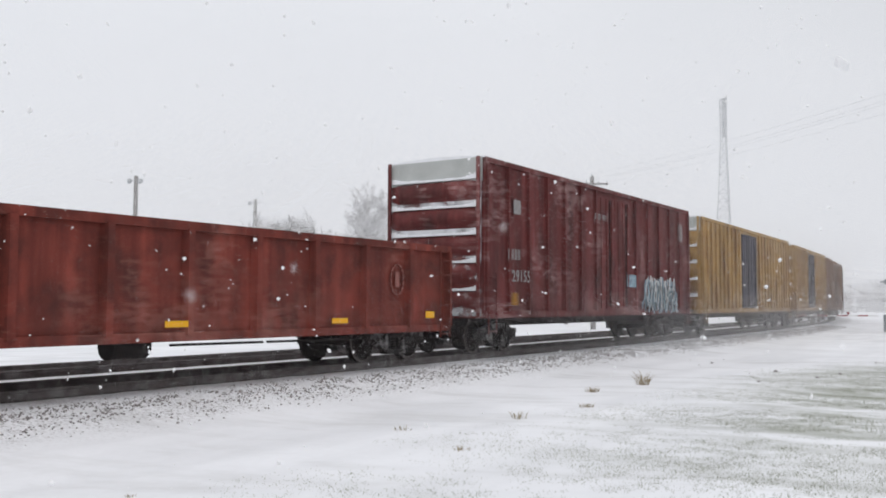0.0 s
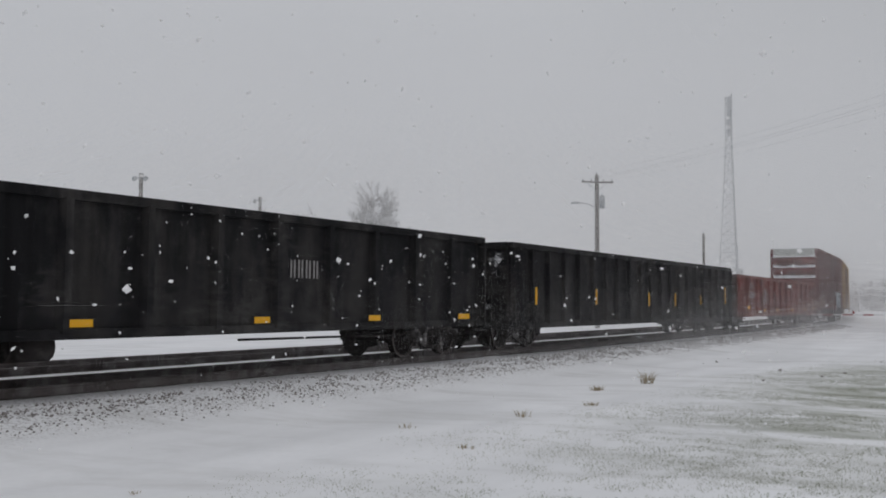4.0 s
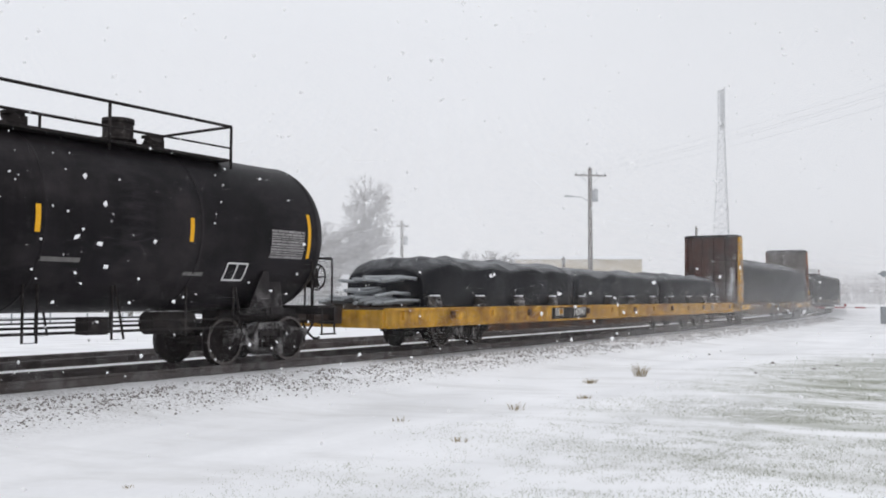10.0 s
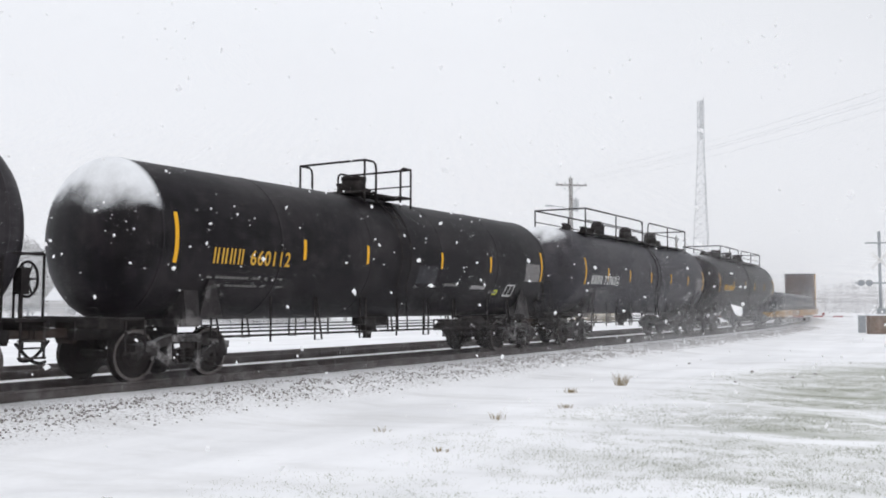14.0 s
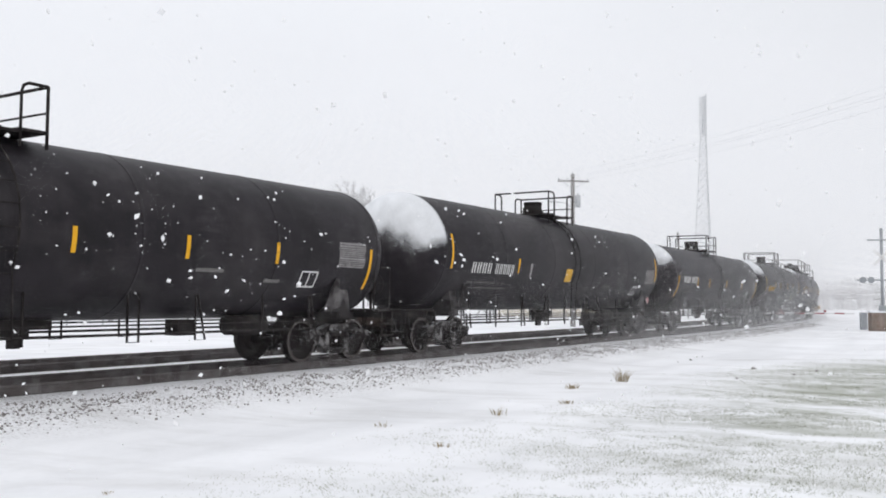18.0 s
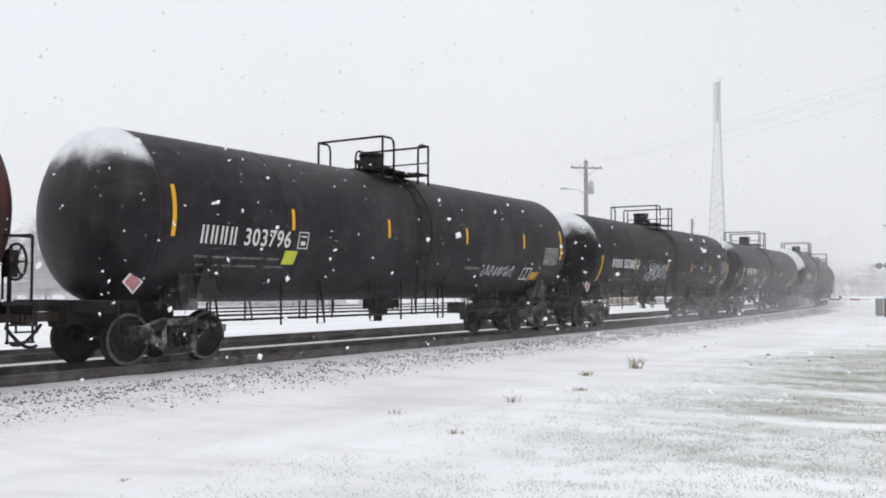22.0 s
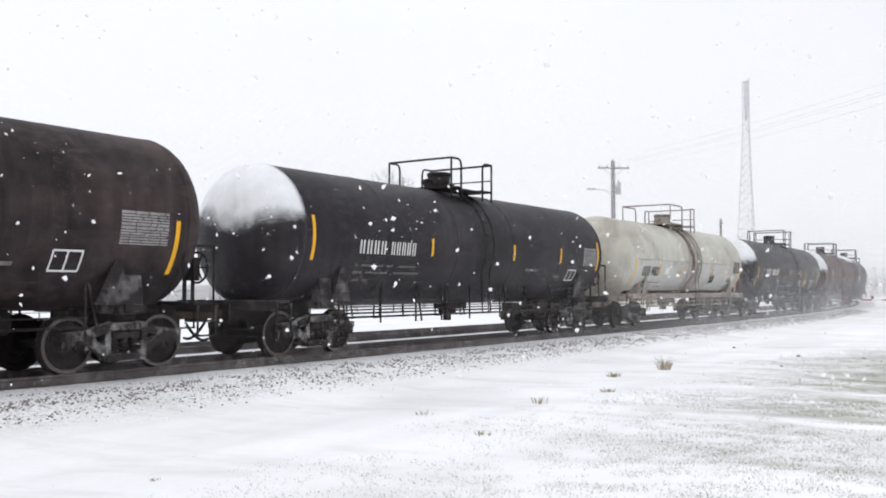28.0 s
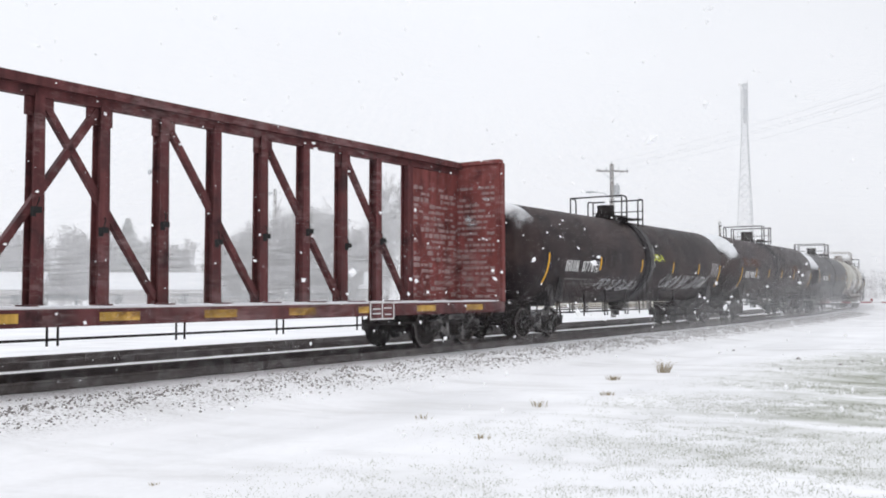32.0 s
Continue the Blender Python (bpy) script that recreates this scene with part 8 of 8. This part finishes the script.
# ---------------------------------------------------------------- drifting and falling snow
def snow_streamers(name, line, z0, z1, step, cover, seed, label):
    """Powder and snow haze built as shapes: fine level streamers, one above the other, that cover the given share of
    the view.
    line: (x, y) spots; cover(i, z): share covered at spot i and height z."""
    rng = np.random.default_rng(seed)
    zs = np.arange(z0, z1, step)
    n, m = len(line), len(zs)
    xy = np.array(line)
    co = np.empty((m, n, 2, 3))
    for k, z in enumerate(zs):
        half = np.array([cover(i, z) for i in range(n)]) * step / 2
        mid = z + rng.uniform(-0.25, 0.25) * step
        co[k, :, :, :2] = xy[:, None, :]
        co[k, :, 0, 2], co[k, :, 1, 2] = mid - half, mid + half
    a = (np.arange(m)[:, None] * n + np.arange(n - 1)[None, :]).ravel() * 2
    faces = np.stack([a, a + 2, a + 3, a + 1], axis=1)
    me = bpy.data.meshes.new(name)
    me.vertices.add(m * n * 2)
    me.vertices.foreach_set("co", co.ravel())
    me.loops.add(faces.size)
    me.loops.foreach_set("vertex_index", faces.ravel())
    me.polygons.add(len(faces))
    me.polygons.foreach_set("loop_start", np.arange(0, faces.size, 4))
    me.update(calc_edges=True)
    me.materials.append(M_FLAKE)
    return tagged(new(name, me), label, "snow haze", kind="stuff")


SPOTS = np.linspace(-14, 125, 72)


def soft_top(z, low, high):
    t = max(0.0, min(1.0, (high - z) / (high - low)))
    return t * t * (3 - 2 * t)


def fade_out(i):
    return min(1.0, (125 - SPOTS[i]) / 12)


def haze_cover(i, z):
    return float(np.interp(SPOTS[i], (-14, 0, 6, 16, 37, 57, 72, 90, 125), (0.003, 0.006, 0.020, 0.055, 0.12, 0.145, 0.11, 0.05, 0.03))) * fade_out(i) * soft_top(z, 4.5, 9.0)


def side_haze_cover(i, z):
    return float(np.interp(SPOTS[i], (8, 16, 37, 57, 72, 90, 125), (0.0, 0.01, 0.05, 0.085, 0.07, 0.04, 0.02))) * fade_out(i) * soft_top(z, 3.5, 8.0)


def plume_cover(i, z):
    puff = 0.75 + 0.5 * noise.noise(Vector((SPOTS[i] * 0.11, z * 0.5, 4.0)))
    return min(0.9, float(np.interp(SPOTS[i], (-14, 2, 18, 40, 60, 85, 125), (0.02, 0.06, 0.26, 0.50, 0.52, 0.35, 0.25))) * puff * soft_top(z, -0.2, 2.7) * fade_out(i))


def beside(w):
    return [on_track(s, w)[:2] for s in SPOTS]


# haze made of white streamers that pale whatever lies behind them
snow_streamers("snow_haze", beside(-2.5), -0.45, 9.0, 0.015, haze_cover, 51, "thin white haze of blowing snow beside the train")
# extra layers that soften where the trackside haze ends
for w in (-3.5, -4.7, -6.1):
    snow_streamers("snow_haze", beside(w), -0.45, 8.0, 0.015, side_haze_cover, int(53 - 10 * w), "thin white haze layer added to soften the haze edge")
snow_streamers("snow_plume", beside(-2.2), -0.45, 2.7, 0.011, plume_cover, 61, "powder snow stirred up by the wheels")
for depth, slope, x0, x1, z1, share, label in ((62, 0.12, -60, 26, 16, 0.26, "white haze of falling snow beyond the track"), (87, 0.04, -80, 28, 18, 0.30, "white haze of falling snow among the far trees"),
                                               (128, 0.05, -150, 160, 48, 0.44, "dense white haze of falling snow in the distance"),
                                               (205, 0.0, -200, 260, 13, 0.36, "white haze of falling snow before the far woods")):
    spots = np.linspace(x0, x1, 14)
    snow_streamers("snow_haze", [(x, depth + slope * x) for x in spots], -0.5, z1, 0.00018 * depth,
               lambda i, z: share * soft_top(z, z1 * 0.7, z1) * min(1.0, (13 - i) / 2.0), int(depth), label)


def flake_cloud(name, count, lo, hi, rlo, rhi, velocity, seed, label):
    """A field of snowflakes that drifts as one through the view."""
    rnd = random.Random(seed)
    v = Vector(velocity)
    verts, faces = [], []
    for _ in range(count):
        k = rnd.random() * 36.0 - 2.0
        p = Vector([rnd.uniform(a, b) for a, b in zip(lo, hi)]) - v * k
        if p.z < -0.4 and k < 0:
            continue
        r = rlo + (rhi - rlo) * rnd.random() ** 3
        q = Euler((rnd.random() * 6, rnd.random() * 6, rnd.random() * 6)).to_matrix()
        b = len(verts)
        for d in ((1, 0, 0), (-1, 0, 0), (0, 1, 0), (0, -1, 0), (0, 0, 0.6), (0, 0, -0.6)):
            w = q @ (Vector(d) * r * rnd.uniform(0.6, 1.3))
            verts.append(tuple(p + w))
        for f in ((0, 2, 4), (2, 1, 4), (1, 3, 4), (3, 0, 4), (2, 0, 5), (1, 2, 5), (3, 1, 5), (0, 3, 5)):
            faces.append(tuple(b + i for i in f))
    me = bpy.data.meshes.new(name)
    me.from_pydata(verts, [], faces)
    me.materials.append(M_FLAKE)
    ob = new(name, me)
    return tagged(ob, label, "snowfall", kind="stuff"), v


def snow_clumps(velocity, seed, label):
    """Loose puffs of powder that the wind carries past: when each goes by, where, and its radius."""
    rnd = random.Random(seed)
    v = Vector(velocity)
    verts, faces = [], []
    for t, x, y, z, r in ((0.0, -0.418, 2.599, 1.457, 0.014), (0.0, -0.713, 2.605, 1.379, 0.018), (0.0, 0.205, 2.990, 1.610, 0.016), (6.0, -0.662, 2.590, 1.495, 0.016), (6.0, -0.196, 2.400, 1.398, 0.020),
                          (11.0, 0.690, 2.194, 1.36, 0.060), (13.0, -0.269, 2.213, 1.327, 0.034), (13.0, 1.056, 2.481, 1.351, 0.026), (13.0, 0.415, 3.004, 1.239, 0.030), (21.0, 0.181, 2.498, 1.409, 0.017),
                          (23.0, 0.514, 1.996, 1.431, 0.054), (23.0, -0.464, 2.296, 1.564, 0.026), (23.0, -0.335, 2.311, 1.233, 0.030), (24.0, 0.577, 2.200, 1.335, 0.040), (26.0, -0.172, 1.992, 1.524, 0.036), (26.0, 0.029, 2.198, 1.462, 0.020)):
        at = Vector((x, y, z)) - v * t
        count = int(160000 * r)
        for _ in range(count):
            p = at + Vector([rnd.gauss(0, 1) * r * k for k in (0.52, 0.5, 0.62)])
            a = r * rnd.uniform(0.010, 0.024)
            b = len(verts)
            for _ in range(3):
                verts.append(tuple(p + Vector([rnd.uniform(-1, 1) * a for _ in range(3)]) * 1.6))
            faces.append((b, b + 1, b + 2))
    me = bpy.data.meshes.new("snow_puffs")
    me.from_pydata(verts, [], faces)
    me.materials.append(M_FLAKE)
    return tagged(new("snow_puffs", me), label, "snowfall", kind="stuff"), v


FLAKES = [
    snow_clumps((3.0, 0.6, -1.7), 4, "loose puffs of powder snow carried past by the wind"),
    flake_cloud("snowfall", 16500, (-8, 6.0, -1), (9, 15, 8), 0.008, 0.037, (2.2, 0.4, -1.4), 1, "falling snowflakes before the train"),
    flake_cloud("snowfall", 5200, (-4, 2.6, -1), (5, 6.5, 4.5), 0.004, 0.016, (2.8, 0.7, -1.6), 2, "falling snowflakes near by"),
    flake_cloud("snowfall", 260, (-3, 2.2, -0.5), (3.4, 4.5, 3.5), 0.012, 0.032, (3.0, 0.6, -1.7), 3, "large clumped snowflakes close by"),
]


# ---------------------------------------------------------------- what moves
def motions():
    times = [k * 0.5 for k in range(65)]
    for car, mid, tc, wheels in CARS:
        rows = []
        for t in times:
            s = mid + rolled(t)
            xa, ya, _ = on_track(s + tc)
            xb, yb, _ = on_track(s - tc)
            rows.append((t, pose((xa + xb) / 2, (ya + yb) / 2, 0, 0, 0, math.degrees(math.atan2(ya - yb, xa - xb)))))
        walk(car, rows)
        # wheels turn while the car passes
        seen = [t for t in (k / 30 for k in range(961)) if -30 < mid + rolled(t) < 92]
        if not seen:
            continue
        for ob, x in wheels:
            roll = lambda t: pose(x, 0, WHEEL_R, 0, math.degrees(rolled(t) / WHEEL_R) % 360, 0)
            spin = [(t, roll(t)) for t in seen]
            if seen[0] > 0:
                spin.insert(0, (0.0, roll(seen[0])))
            if seen[-1] < 32:
                spin.append((32.0, roll(seen[-1])))
            walk(ob, spin)
    for ob, v in FLAKES:
        walk(ob, [(0.0, pose(0, 0, 0)), (16.0, pose(*(v * 16.0))), (32.0, pose(*(v * 32.0)))])


motions()
